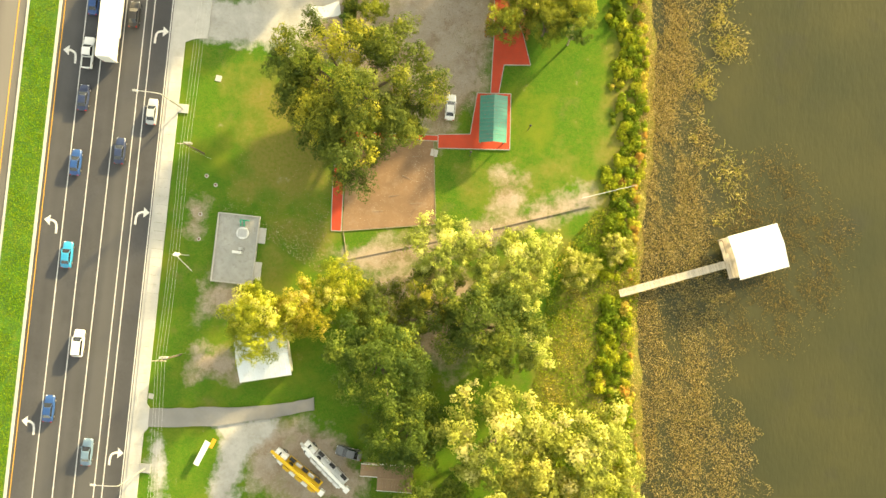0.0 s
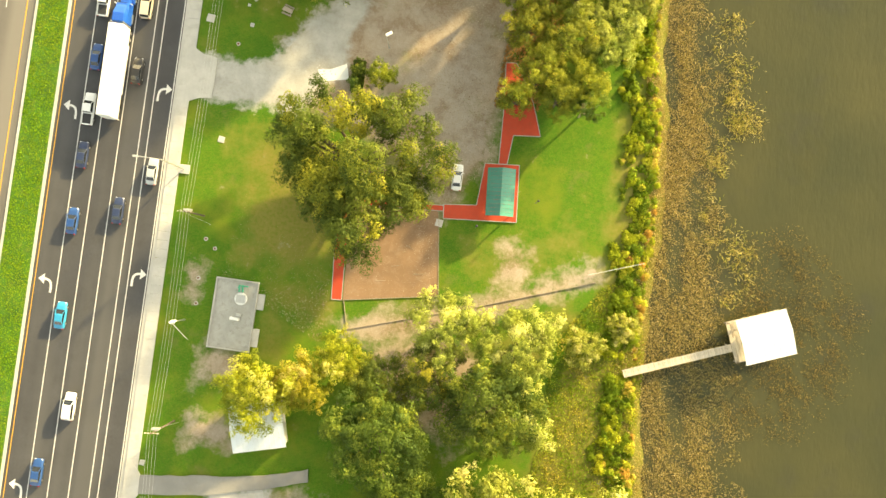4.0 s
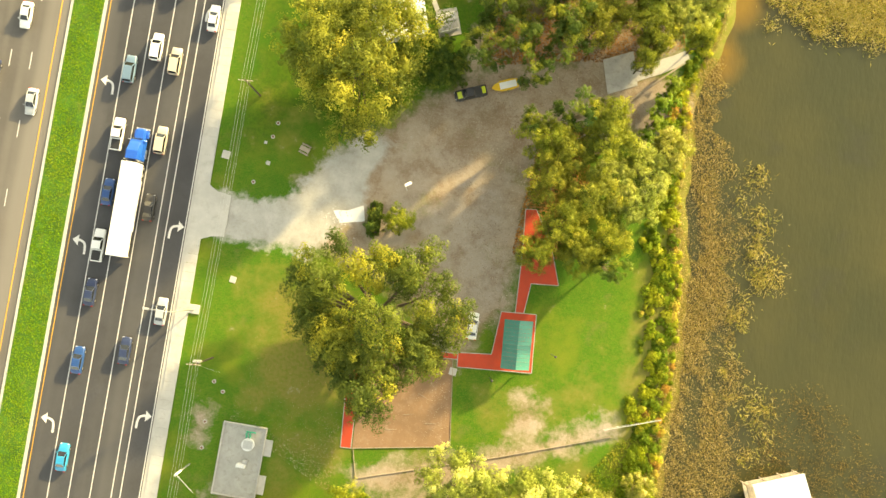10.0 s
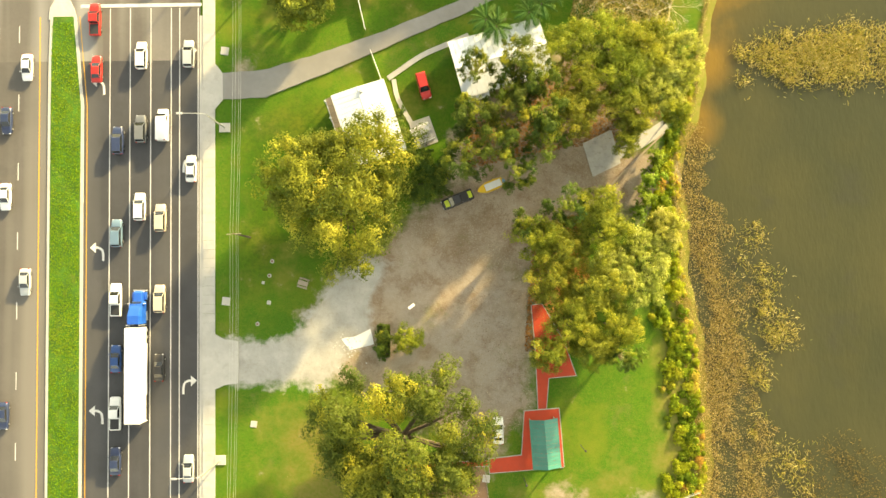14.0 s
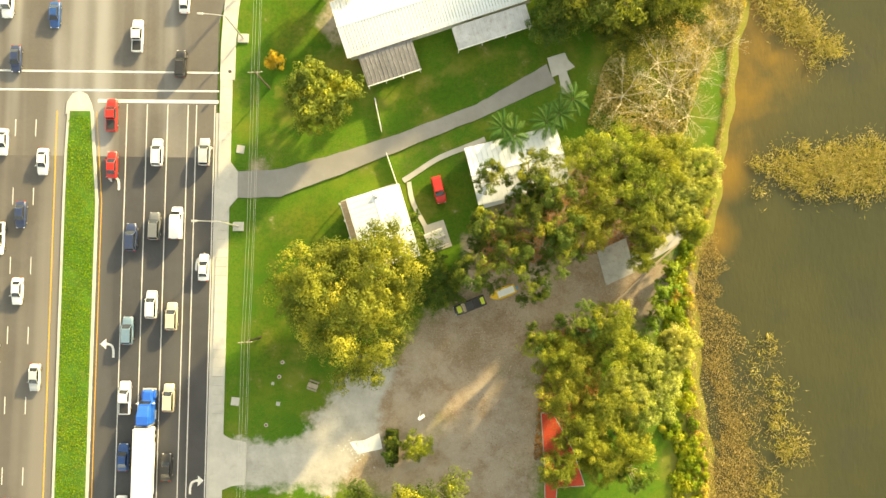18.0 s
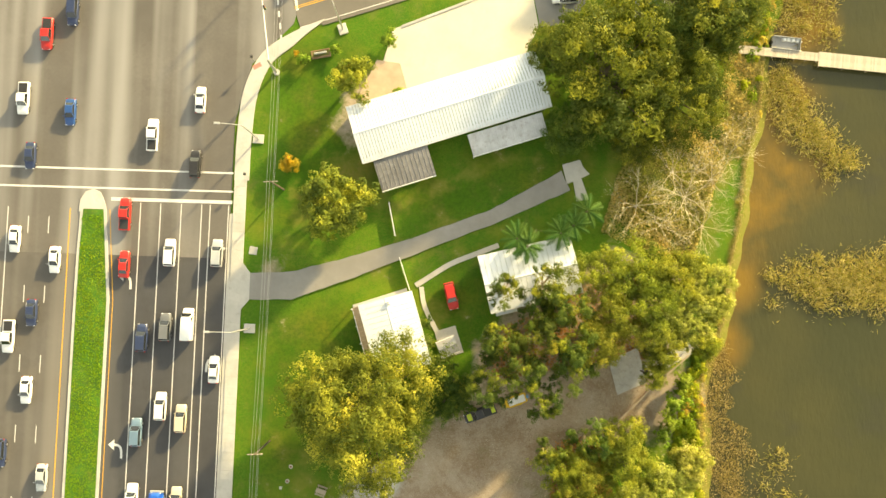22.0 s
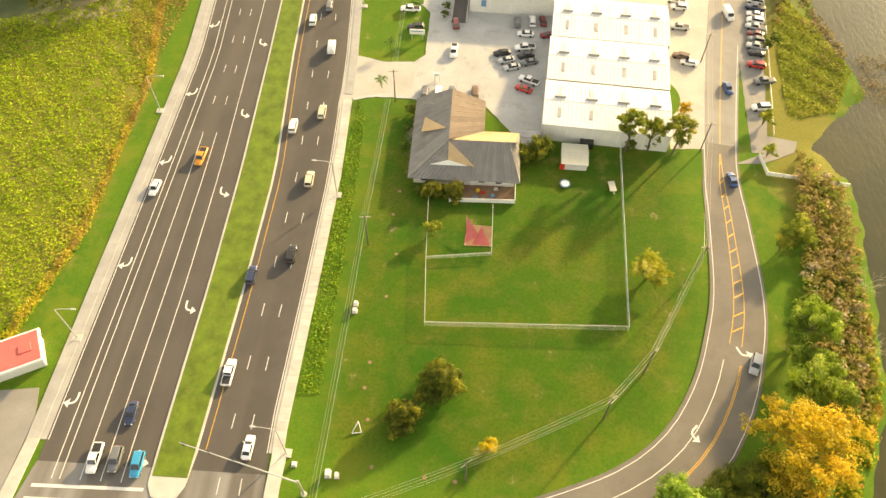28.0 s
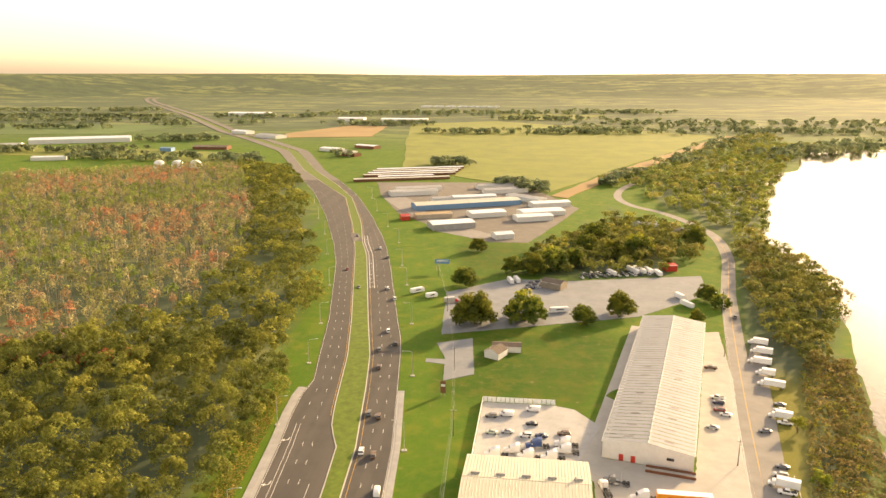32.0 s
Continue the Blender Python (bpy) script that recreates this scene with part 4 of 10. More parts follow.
structure("pavement_corner_north", ribbon(NE_CORNER, np.interp([q.y if q.x < 16 else 160 - q.x for q in NE_CORNER], [131.5, 137.0, 168], [0.7, -1.3, -1.6]), 1.0, -0.21, 0.157), M_CONCRETE, "curved concrete corner pavement", "pavement")
structure("pavement_corner_west", Shape().slab([(-31.8, 168), (-29.4, 168), (-30.2, 156), (-32.5, 147), (-36, 144), (-38, 146), (-34.5, 150), (-32.6, 158)], -0.2, 0.15), M_CONCRETE, "concrete corner pavement", "pavement")
for x, y, t in ((18.9, 130.6, 30), (19.2, 150.4, -20)):
    tagged(new("tactile_mat", Shape().box(-0.8, -0.4, 0.1, 0.8, 0.4, 0.165).mesh("tactile_mat", M_TACTILE)), "red tactile mat set in the pavement", "tactile mat", "", "structure").matrix_world = pose(x, y, 0, 0, 0, t)

# driveways


def drive(name, pts, mat, label, z=0.03, rag=0.25, category="driveway"):
    return structure(name, Shape().slab(ragged(pts, 1.2, rag), -0.25, z), mat, label, category)


drive("driveway_apron", [(15.9, 51), (17.2, 48.2), (19.6, 46.6), (22.0, 46.4), (22.0, 39.0), (19.6, 38.8), (17.2, 37.6), (15.9, 34.4)], M_CONCRETE, "pale concrete driveway apron", 0.16)
drive("driveway_lane", [(15.9, 97), (18.8, 93.6), (26.6, 94.1), (36, 96.8), (46.5, 100.3), (61.4, 106.2), (73.8, 113.6), (75.4, 110.2), (61.4, 103.5), (46.5, 97.2), (37, 93.2), (26.8, 89.2), (18.8, 89.0), (15.9, 85.5)], M_ASPHALT_PALE, "grey asphalt driveway that bends through lawn", 0.165, 0.2)
drive("driveway_apron_lane", [(15.9, 98), (19.4, 93.6), (19.4, 89.0), (15.9, 84.5)], M_CONCRETE, "pale concrete driveway apron", 0.175, 0.05)
drive("driveway_south", [(15.9, -26), (18.5, -28.6), (30, -27.2), (40, -26.0), (47.6, -24.0), (47.9, -26.0), (40, -28.4), (30, -30.6), (18.6, -31.8), (15.9, -35)], M_ASPHALT_PALE, "worn grey asphalt driveway", 0.165, 0.25)
drive("driveway_apron_south", [(15.9, -25), (18.6, -28.4), (18.7, -32), (15.9, -36)], M_CONCRETE, "pale concrete driveway apron", 0.172, 0.05)

# side street that leaves the crossing and bends north along the lake
STREET = smooth_line([(24.5, 143.0), (40.0, 148.4), (60.4, 155.8), (79.1, 163.6), (90.6, 172.6), (98.0, 184.0), (102.4, 196), (105.1, 208), (106.4, 228), (107.4, 246), (114.0, 286), (125.0, 344), (145.6, 440), (172, 553), (182.8, 593), (202, 667), (208.5, 740), (190, 817), (166, 858), (158, 900), (166, 950), (190, 1010)], 4.0)
width = np.interp([q.y for q in STREET], [143, 150, 175, 200, 245, 290, 440, 1000], [5.9, 6.0, 6.3, 6.0, 4.2, 5.0, 4.4, 4.0])
structure("road_street", ribbon(STREET, -width, width, -0.3, 0.016), M_STREET, "worn brown-grey asphalt street that curves", "road")
KERB_ST = [q for q in STREET if 26 < q.x and q.y < 245]
wk = np.interp([q.y for q in KERB_ST], [143, 150, 175, 200, 245], [5.9, 6.0, 6.3, 6.0, 4.2])
structure("street_kerb_north", ribbon([q for q in KERB_ST], -wk - 0.22, -wk + 0.02, -0.2, 0.07), M_STREET, "worn tan street kerb", "kerb")
KERB_SS = [q for q in STREET if 26 < q.x < 57]
structure("street_kerb_south", ribbon(KERB_SS, 5.95, 6.2, -0.2, 0.07), M_STREET, "worn tan street kerb", "kerb")
NORTH_ST = [q for q in STREET if q.y > 250]
wn_s = np.interp([q.y for q in NORTH_ST], [250, 290, 440, 1000], [4.3, 5.0, 4.4, 4.0])
structure("road_street_north", ribbon(NORTH_ST, -wn_s, wn_s, -0.3, 0.022), M_ASPHALT_PALE, "sun-bleached asphalt street along the lake", "road")
STREET_S = [q for q in STREET if q.y < 420]
ws = np.interp([q.y for q in STREET_S], [143, 150, 175, 200, 245, 290, 440], [5.4, 5.5, 5.7, 5.4, 3.7, 4.4, 3.9])
structure("street_edge_line", ribbon(STREET_S, ws - 0.07, ws + 0.07, 0.01, 0.028), M_LINE, "white street edge line", "lane line")
structure("street_edge_line_inner", ribbon(STREET_S, -ws - 0.07, -ws + 0.07, 0.01, 0.028), M_LINE, "white street edge line", "lane line")
CEN = [q for q in STREET if q.y < 196]
structure("street_yellow_line", ribbon(CEN, 1.42, 1.56, 0.01, 0.03), M_YELLOW, "yellow street centre line", "lane line")
structure("street_yellow_line_outer", ribbon(CEN, 1.74, 1.88, 0.01, 0.03), M_YELLOW, "yellow street centre line", "lane line")
structure("street_lane_line", ribbon(CEN, -1.9, -1.75, 0.01, 0.03), M_LINE, "white street lane line", "lane line")
HATCH = [q for q in STREET if 196 <= q.y < 250]
wh = np.interp([q.y for q in HATCH], [196, 210, 240, 250], [1.2, 1.0, 0.5, 0.05])
structure("street_hatch_line", ribbon(HATCH, -wh - 0.07, -wh + 0.07, 0.01, 0.03), M_YELLOW, "yellow hatched centre line", "lane line")
structure("street_hatch_line_outer", ribbon(HATCH, wh - 0.07, wh + 0.07, 0.01, 0.03), M_YELLOW, "yellow hatched centre line", "lane line")
for k in range(1, len(HATCH) - 1):
    q, w = HATCH[k], wh[k]
    bar_s = ribbon([Vector((q.x - w, q.y - 0.6)), Vector((q.x + w, q.y + 0.6))], -0.12, 0.12, 0.012, 0.032)
    structure("street_hatch_bar", bar_s, M_YELLOW, "yellow hatch bar", "road marking")
structure("street_centre_line_north", ribbon([q for q in STREET if 250 <= q.y < 720], -0.1, 0.1, 0.01, 0.03), M_YELLOW, "yellow street centre line", "lane line")
for x, y, t in ((31.0, 144.9, -70), (52.1, 152.8, -70), (72.6, 160.9, -66), (91.8, 176.6, -45), (103.9, 194.5, 200)):
    arrow(x, y, t + 180 if t < 0 else t, False, 1.25)

structure("median_opening", Shape().slab([(-76, 683), (-68, 683), (-77.5, 711), (-84.5, 711)], -0.2, 0.2), M_ASPHALT_OLD, "asphalt opening through the median", "road")
for lo, hi, name in ((0.4, 0.6, "hatch_line_inner"), (3.2, 3.4, "hatch_line_outer")):
    structure(name, along(list(np.arange(560, 706, 8.0)), lambda y, lo=lo: MED_E(y) + 0.8 + lo, lambda y, hi=hi: MED_E(y) + 0.8 + hi + 0.15, 0.01, 0.03), M_LINE, "white line of a hatched lane", "lane line")
for y in np.arange(562, 704, 9.0):
    bar("hatch_bar", (MED_E(y) + 1.3, y), (MED_E(y + 3) + 4.2, y + 3), 0.4, "white hatch bar")
# ---- trees ----


def leaf_mesh(name, pts, nrm, size, mat, tone=None, tint=None, aspect=0.8, jitter=0.5):
    """One three-cornered face a leaf cluster, turned about its outward direction."""
    n = len(pts)
    d = nrm + jitter * rng.normal(size=(n, 3))
    d /= np.linalg.norm(d, axis=1)[:, None] + 1e-9
    u = np.cross(d, rng.normal(size=(n, 3)))
    u /= np.linalg.norm(u, axis=1)[:, None] + 1e-9
    w = np.cross(d, u)
    s = (1.15 * size * rng.uniform(0.6, 1.35, n))[:, None]
    u, w = u * s * 0.5, w * s * 0.5 * aspect
    v = np.stack([pts - u - 0.6 * w, pts + u - 0.5 * w, pts + 0.1 * u + w], 1).reshape(-1, 3)
    me = bpy.data.meshes.new(name)
    me.vertices.add(3 * n)
    me.vertices.foreach_set("co", v.astype(np.float32).reshape(-1))
    me.loops.add(3 * n)
    me.loops.foreach_set("vertex_index", np.arange(3 * n, dtype=np.int32))
    me.polygons.add(n)
    me.polygons.foreach_set("loop_start", np.arange(0, 3 * n, 3, dtype=np.int32))
    me.update(calc_edges=True)
    if tone is not None:
        me.attributes.new("tone", "FLOAT", "POINT").data.foreach_set("value", np.repeat(tone, 3).astype(np.float32))
    if tint is not None:
        me.attributes.new("tint", "FLOAT_COLOR", "POINT").data.foreach_set("color", np.repeat(np.concatenate([tint, np.ones((n, 1))], 1), 3, axis=0).astype(np.float32).reshape(-1))
    me.materials.append(mat)
    return me


def unit(n):
    q = rng.normal(size=(n, 3))
    return q / np.linalg.norm(q, axis=1)[:, None]


def crown_points(R, H, base, blobs, leaves, squash=0.55, spread=0.27, uneven=0.2, low=0.12):
    """Leaf places on a crown built of many uneven clumps round an open middle."""
    c = unit(blobs)
    c[:, 2] = np.abs(c[:, 2]) * (0.83 + low) - low
    rad = rng.uniform(0.45, 0.86, blobs) * (1 + 0.16 * np.sin(3 * np.arctan2(c[:, 1], c[:, 0]) + rng.uniform(0, 6)))
    cen = c * rad[:, None] * np.array([R, R, H * squash])
    cen[:, 2] += base + (H - base) * 0.38
    br = R * spread * rng.uniform(0.5, 1.3, blobs)
    m = 11
    b = np.repeat(np.arange(blobs), m)
    e = unit(blobs * m)
    e[:, 2] = np.where(rng.uniform(size=len(b)) < 0.7, np.abs(e[:, 2]), e[:, 2])
    sub = cen[b] + e * (br[b] * rng.uniform(0.35, 1.0, len(b)))[:, None] * np.array([1, 1, 0.7])
    sr = br[b] * rng.uniform(0.22, 0.5, len(b))
    # Random tone per clump, plus top light painted in: paler higher up.
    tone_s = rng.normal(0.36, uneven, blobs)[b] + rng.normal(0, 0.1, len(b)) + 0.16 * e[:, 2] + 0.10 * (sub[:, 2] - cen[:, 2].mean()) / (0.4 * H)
    k = rng.choice(len(b), leaves, p=sr ** 2 / np.sum(sr ** 2))
    f = unit(leaves)
    f[:, 2] = np.where(rng.uniform(size=leaves) < 0.6, np.abs(f[:, 2]), f[:, 2])
    p = sub[k] + f * (sr[k] * rng.uniform(0.62, 1.12, leaves))[:, None] * np.array([1, 1, 0.8])
    p[:, 2] = np.maximum(p[:, 2], base * 0.7)
    d = 0.95 * f + 0.3 * e[k] + np.array([0, 0, 0.16])
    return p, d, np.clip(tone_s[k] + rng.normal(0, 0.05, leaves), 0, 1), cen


def trunk_shape(R, base, cen, limbs, r0):
    s = Shape()
    fork = Vector((0, 0, base * 0.8))
    s.tube((0, 0, -0.3), (0.05 * R, 0.02 * R, base * 0.8), r0, r0 * 0.75, 9)
    for q in cen[:limbs]:
        e = Vector(q)
        mid = fork.lerp(e, 0.5) + Vector((0, 0, -0.06 * R))
        s.tube(fork + Vector((0.05 * R, 0.02 * R, -0.2)), mid, r0 * 0.5, r0 * 0.3, 6)
        s.tube(mid, e, r0 * 0.3, r0 * 0.08, 5)
    return s


def make_tree(name, R, H, base, blobs, leaves, size, mat, label, squash=0.55, spread=0.27, limbs=12, category="tree", bark=None, uneven=0.2, low=0.12):
    root = thing(name, label, category, 0, 0, -500)
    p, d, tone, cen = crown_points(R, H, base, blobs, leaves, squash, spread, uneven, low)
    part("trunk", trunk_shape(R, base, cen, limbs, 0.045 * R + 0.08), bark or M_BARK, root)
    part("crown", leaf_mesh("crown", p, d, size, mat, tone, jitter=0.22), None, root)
    return root


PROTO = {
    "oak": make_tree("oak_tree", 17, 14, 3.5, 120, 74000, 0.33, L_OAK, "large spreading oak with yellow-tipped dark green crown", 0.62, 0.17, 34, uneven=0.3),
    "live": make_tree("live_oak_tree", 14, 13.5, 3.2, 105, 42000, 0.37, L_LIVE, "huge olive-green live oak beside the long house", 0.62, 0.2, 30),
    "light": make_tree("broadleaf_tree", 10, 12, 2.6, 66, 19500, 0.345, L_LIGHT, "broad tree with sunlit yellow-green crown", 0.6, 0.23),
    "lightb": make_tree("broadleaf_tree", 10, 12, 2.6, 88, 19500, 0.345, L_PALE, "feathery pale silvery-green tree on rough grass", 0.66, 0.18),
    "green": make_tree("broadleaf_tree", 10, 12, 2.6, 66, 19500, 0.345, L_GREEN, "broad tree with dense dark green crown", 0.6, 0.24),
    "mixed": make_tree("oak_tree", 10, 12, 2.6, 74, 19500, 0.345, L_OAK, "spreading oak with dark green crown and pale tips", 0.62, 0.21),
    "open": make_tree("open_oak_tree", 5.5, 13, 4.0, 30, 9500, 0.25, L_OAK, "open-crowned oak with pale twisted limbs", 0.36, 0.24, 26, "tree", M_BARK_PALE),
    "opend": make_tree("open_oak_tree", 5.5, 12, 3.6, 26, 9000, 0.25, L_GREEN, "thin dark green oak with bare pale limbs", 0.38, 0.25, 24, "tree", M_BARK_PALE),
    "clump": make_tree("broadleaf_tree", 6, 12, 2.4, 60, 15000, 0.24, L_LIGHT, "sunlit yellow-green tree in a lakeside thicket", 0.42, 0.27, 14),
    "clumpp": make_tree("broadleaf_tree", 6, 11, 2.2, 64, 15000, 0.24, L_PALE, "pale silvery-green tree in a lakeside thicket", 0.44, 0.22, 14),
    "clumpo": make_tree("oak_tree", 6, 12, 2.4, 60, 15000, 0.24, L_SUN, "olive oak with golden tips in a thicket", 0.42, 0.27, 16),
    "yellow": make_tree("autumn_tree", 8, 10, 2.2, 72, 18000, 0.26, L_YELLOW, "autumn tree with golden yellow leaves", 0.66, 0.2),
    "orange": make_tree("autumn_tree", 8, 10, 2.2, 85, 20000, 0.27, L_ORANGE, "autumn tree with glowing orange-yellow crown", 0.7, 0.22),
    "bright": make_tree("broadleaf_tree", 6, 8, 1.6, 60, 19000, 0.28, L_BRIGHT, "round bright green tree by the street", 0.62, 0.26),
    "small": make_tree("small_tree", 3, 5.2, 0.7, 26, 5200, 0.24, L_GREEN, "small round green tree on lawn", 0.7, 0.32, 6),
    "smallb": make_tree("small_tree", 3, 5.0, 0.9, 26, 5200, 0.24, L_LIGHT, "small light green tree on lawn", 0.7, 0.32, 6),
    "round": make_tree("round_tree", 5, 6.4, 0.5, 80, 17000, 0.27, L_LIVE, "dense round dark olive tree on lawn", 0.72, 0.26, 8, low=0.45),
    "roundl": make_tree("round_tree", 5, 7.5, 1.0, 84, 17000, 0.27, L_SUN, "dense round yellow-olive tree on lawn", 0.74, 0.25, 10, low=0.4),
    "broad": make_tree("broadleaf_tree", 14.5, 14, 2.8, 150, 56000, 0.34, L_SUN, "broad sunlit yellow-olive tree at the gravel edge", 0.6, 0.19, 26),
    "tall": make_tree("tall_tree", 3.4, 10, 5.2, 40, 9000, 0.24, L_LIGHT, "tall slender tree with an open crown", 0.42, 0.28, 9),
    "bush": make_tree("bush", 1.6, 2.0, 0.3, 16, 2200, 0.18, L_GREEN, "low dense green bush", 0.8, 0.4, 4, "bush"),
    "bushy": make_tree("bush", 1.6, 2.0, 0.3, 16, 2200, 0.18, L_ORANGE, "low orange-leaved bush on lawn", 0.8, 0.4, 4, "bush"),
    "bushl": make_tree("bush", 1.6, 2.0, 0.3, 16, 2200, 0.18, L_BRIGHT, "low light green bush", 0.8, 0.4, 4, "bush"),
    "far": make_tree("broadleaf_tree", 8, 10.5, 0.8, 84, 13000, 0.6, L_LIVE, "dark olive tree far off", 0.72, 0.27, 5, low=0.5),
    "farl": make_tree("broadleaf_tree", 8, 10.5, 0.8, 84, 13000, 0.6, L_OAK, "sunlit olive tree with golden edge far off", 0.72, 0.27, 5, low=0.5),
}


def make_palm(crown_r=3.3, H=6.0):
    """Arching fronds, each a rib with two rows of narrow leaflets."""
    root = thing("palm_tree", "palm with arching green feather fronds", "palm", 0, 0, -500)
    part("trunk", Shape().tube((0, 0, -0.2), (0.15, 0.1, H), 0.2, 0.14, 8), M_BARK, root)
    for k in range(17):
        a = k * 2.4 + rng.normal(0, 0.12)
        up = 0.95 - 0.075 * k
        long = crown_r * rng.uniform(0.85, 1.1)
        s = Shape()
        rib = []
        for j in range(13):
            r = long * (0.06 + 0.94 * j / 12)
            rib.append(Vector((0.15 + r * math.cos(a), 0.1 + r * math.sin(a), H + up * r * 0.9 - 0.6 * r * r / long)))
        s.pipe(rib, 0.035, 3)
        for j in range(1, 12):
            d = (rib[j + 1] - rib[j - 1]).normalized()
            side = Vector((-math.sin(a), math.cos(a), 0))
            w = 0.85 * math.sin(math.pi * (0.15 + 0.78 * j / 12))
            for sg in (-1, 1):
                tip = rib[j] + side * (sg * w * 0.8) + d * (w * 0.75) + Vector((0, 0, -0.32 * w))
                s.add([rib[j] - d * 0.09, rib[j] + d * 0.15, tip], [(0, 1, 2)])
        me = s.mesh("frond", L_PALM)
        me.attributes.new("tone", "FLOAT", "POINT").data.foreach_set("value", np.full(len(me.vertices), min(1.0, 0.15 + 0.035 * k), np.float32))
        part("frond", me, None, root)
    return root


PROTO["palm"] = make_palm()


def make_bare(R=7.0, H=7.5):
    """A leafless tree: limbs that fork three times into thin, crooked twigs."""
    root = thing("bare_tree", "leafless pale tree with crooked fine twigs", "tree", 0, 0, -500)
    s, twigs = Shape(), Shape()
    s.tube((0, 0, -0.3), (0.2, 0, 1.2), 0.2, 0.16, 8)

    def fork(a, d, long, r, level):
        b = a + d * long
        (s if level < 2 else twigs).tube(a, b, r, r * 0.6, 5 if level < 2 else 3)
        if level == 4:
            return
        for _ in range(3):
            e = Vector(unit(1)[0])
            n = (d + 0.52 * e + Vector((0, 0, 0.08 if level < 2 else -0.05))).normalized()
            fork(b.lerp(a, rng.uniform(0, 0.35)), n, long * rng.uniform(0.6, 0.95), r * 0.55, level + 1)

    for k in range(7):
        t = k * 0.9 + rng.normal(0, 0.3)
        up = rng.uniform(0.3, 0.9)
        fork(Vector((0.15, 0, 1.0)), Vector((math.cos(t), math.sin(t), up)).normalized(), R * rng.uniform(0.26, 0.4), 0.055, 0)
    pale = material("bleached_twigs", (0.64, 0.56, 0.38), 0.9, vary=0.15, scale=1.0)
    part("trunk", s, pale, root)
    part("branchwork", twigs, pale, root)["kind"] = "stuff"
    return root


PROTO["bare"] = make_bare()


def plant(kind, x, y, size=1.0, tall=None, label=""):
    """A tree of a kind; size in metres of crown radius over that of its model."""
    turn = (x * 37 + y * 61) % 360
    tall = size if tall is None else tall
    ob = copy_thing(PROTO[kind], pose(x, y, -0.06, 0, 0, turn) @ Matrix.Diagonal((size, size, tall, 1)))
    if label:
        ob["label"] = label
    return ob


for kind, x, y, size in (
        ("oak", 50.6, 29.3, 1.0), ("lightb", 68.7, 4.5, 0.78), ("lightb", 81.4, 3.0, 0.85), ("lightb", 92.5, 3.6, 0.42), ("lightb", 99.0, 7.6, 0.34), ("yellow", 38.2, -10.8, 1.0),
        ("yellow", 51.0, -3.5, 0.72), ("yellow", 45.0, -8.0, 0.8), ("green", 59.2, -16.0, 1.05), ("green", 76.6, -8.0, 1.0), ("lightb", 81.0, -26.5, 1.2), ("lightb", 96.0, -29.0, 1.15), ("green", 65.0, -27.0, 0.85),
        ("green", 58.0, -7.5, 0.6), ("mixed", 67.0, -5.2, 0.7), ("lightb", 89.0, -40.0, 1.3), ("green", 70.0, -42.0, 1.0), ("lightb", 82.6, -10.6, 0.72),
        
        ("broad", 41.0, 71.4, 1.0), ("green", 54.5, 73.0, 0.45), 
        ("light", 51.6, 46.6, 0.33), 
        ("roundl", 34.4, 106.2, 1.42), ("mixed", 98.5, 142.5, 1.0), ("mixed", 71.7, 133.0, 0.6),
        ("green", 91.5, 136.0, 0.75), ("bright", 86.6, 160.4, 1.12), ("orange", 108.3, 171.2, 1.4), ("mixed", 101.5, 149.0, 0.7), 
        ("round", 43.7, 183.0, 1.0), ("round", 37.0, 175.8, 0.8), ("smallb", 39.5, 220.0, 0.75), ("roundl", 63.8, 246.0, 0.72), ("roundl", 59.8, 244.0, 0.6),
        ("yellow", 86.0, 211.0, 0.62), ("smallb", 119.6, 223.0, 1.3), ("small", 127.6, 290.1, 0.95), ("smallb", 120.2, 260.0, 0.85), ("smallb", 116.2, 220.5, 0.95), ("smallb", 121.5, 222.5, 0.8),
        ("smallb", 151.8, 393.9, 1.2), ("smallb", 144.7, 355.6, 1.2), ("smallb", 134.2, 317.6, 1.1), ("smallb", 119.0, 249.0, 0.7), ("tall", 84.6, 248.3, 1.3), ("tall", 90.1, 248.6, 1.0), ("tall", 95.9, 247.9, 1.25),
        ("smallb", 36.3, 127.9, 1.45), ("green", 20, -62, 0.5)):
    plant(kind, x, y, size)
plant("bright", 116.0, 199.0, 0.95, 1.3)
plant("bright", 114.2, 186.4, 1.15, 1.35)
plant("bare", 80.4, 152.6, 0.55, 0.5)
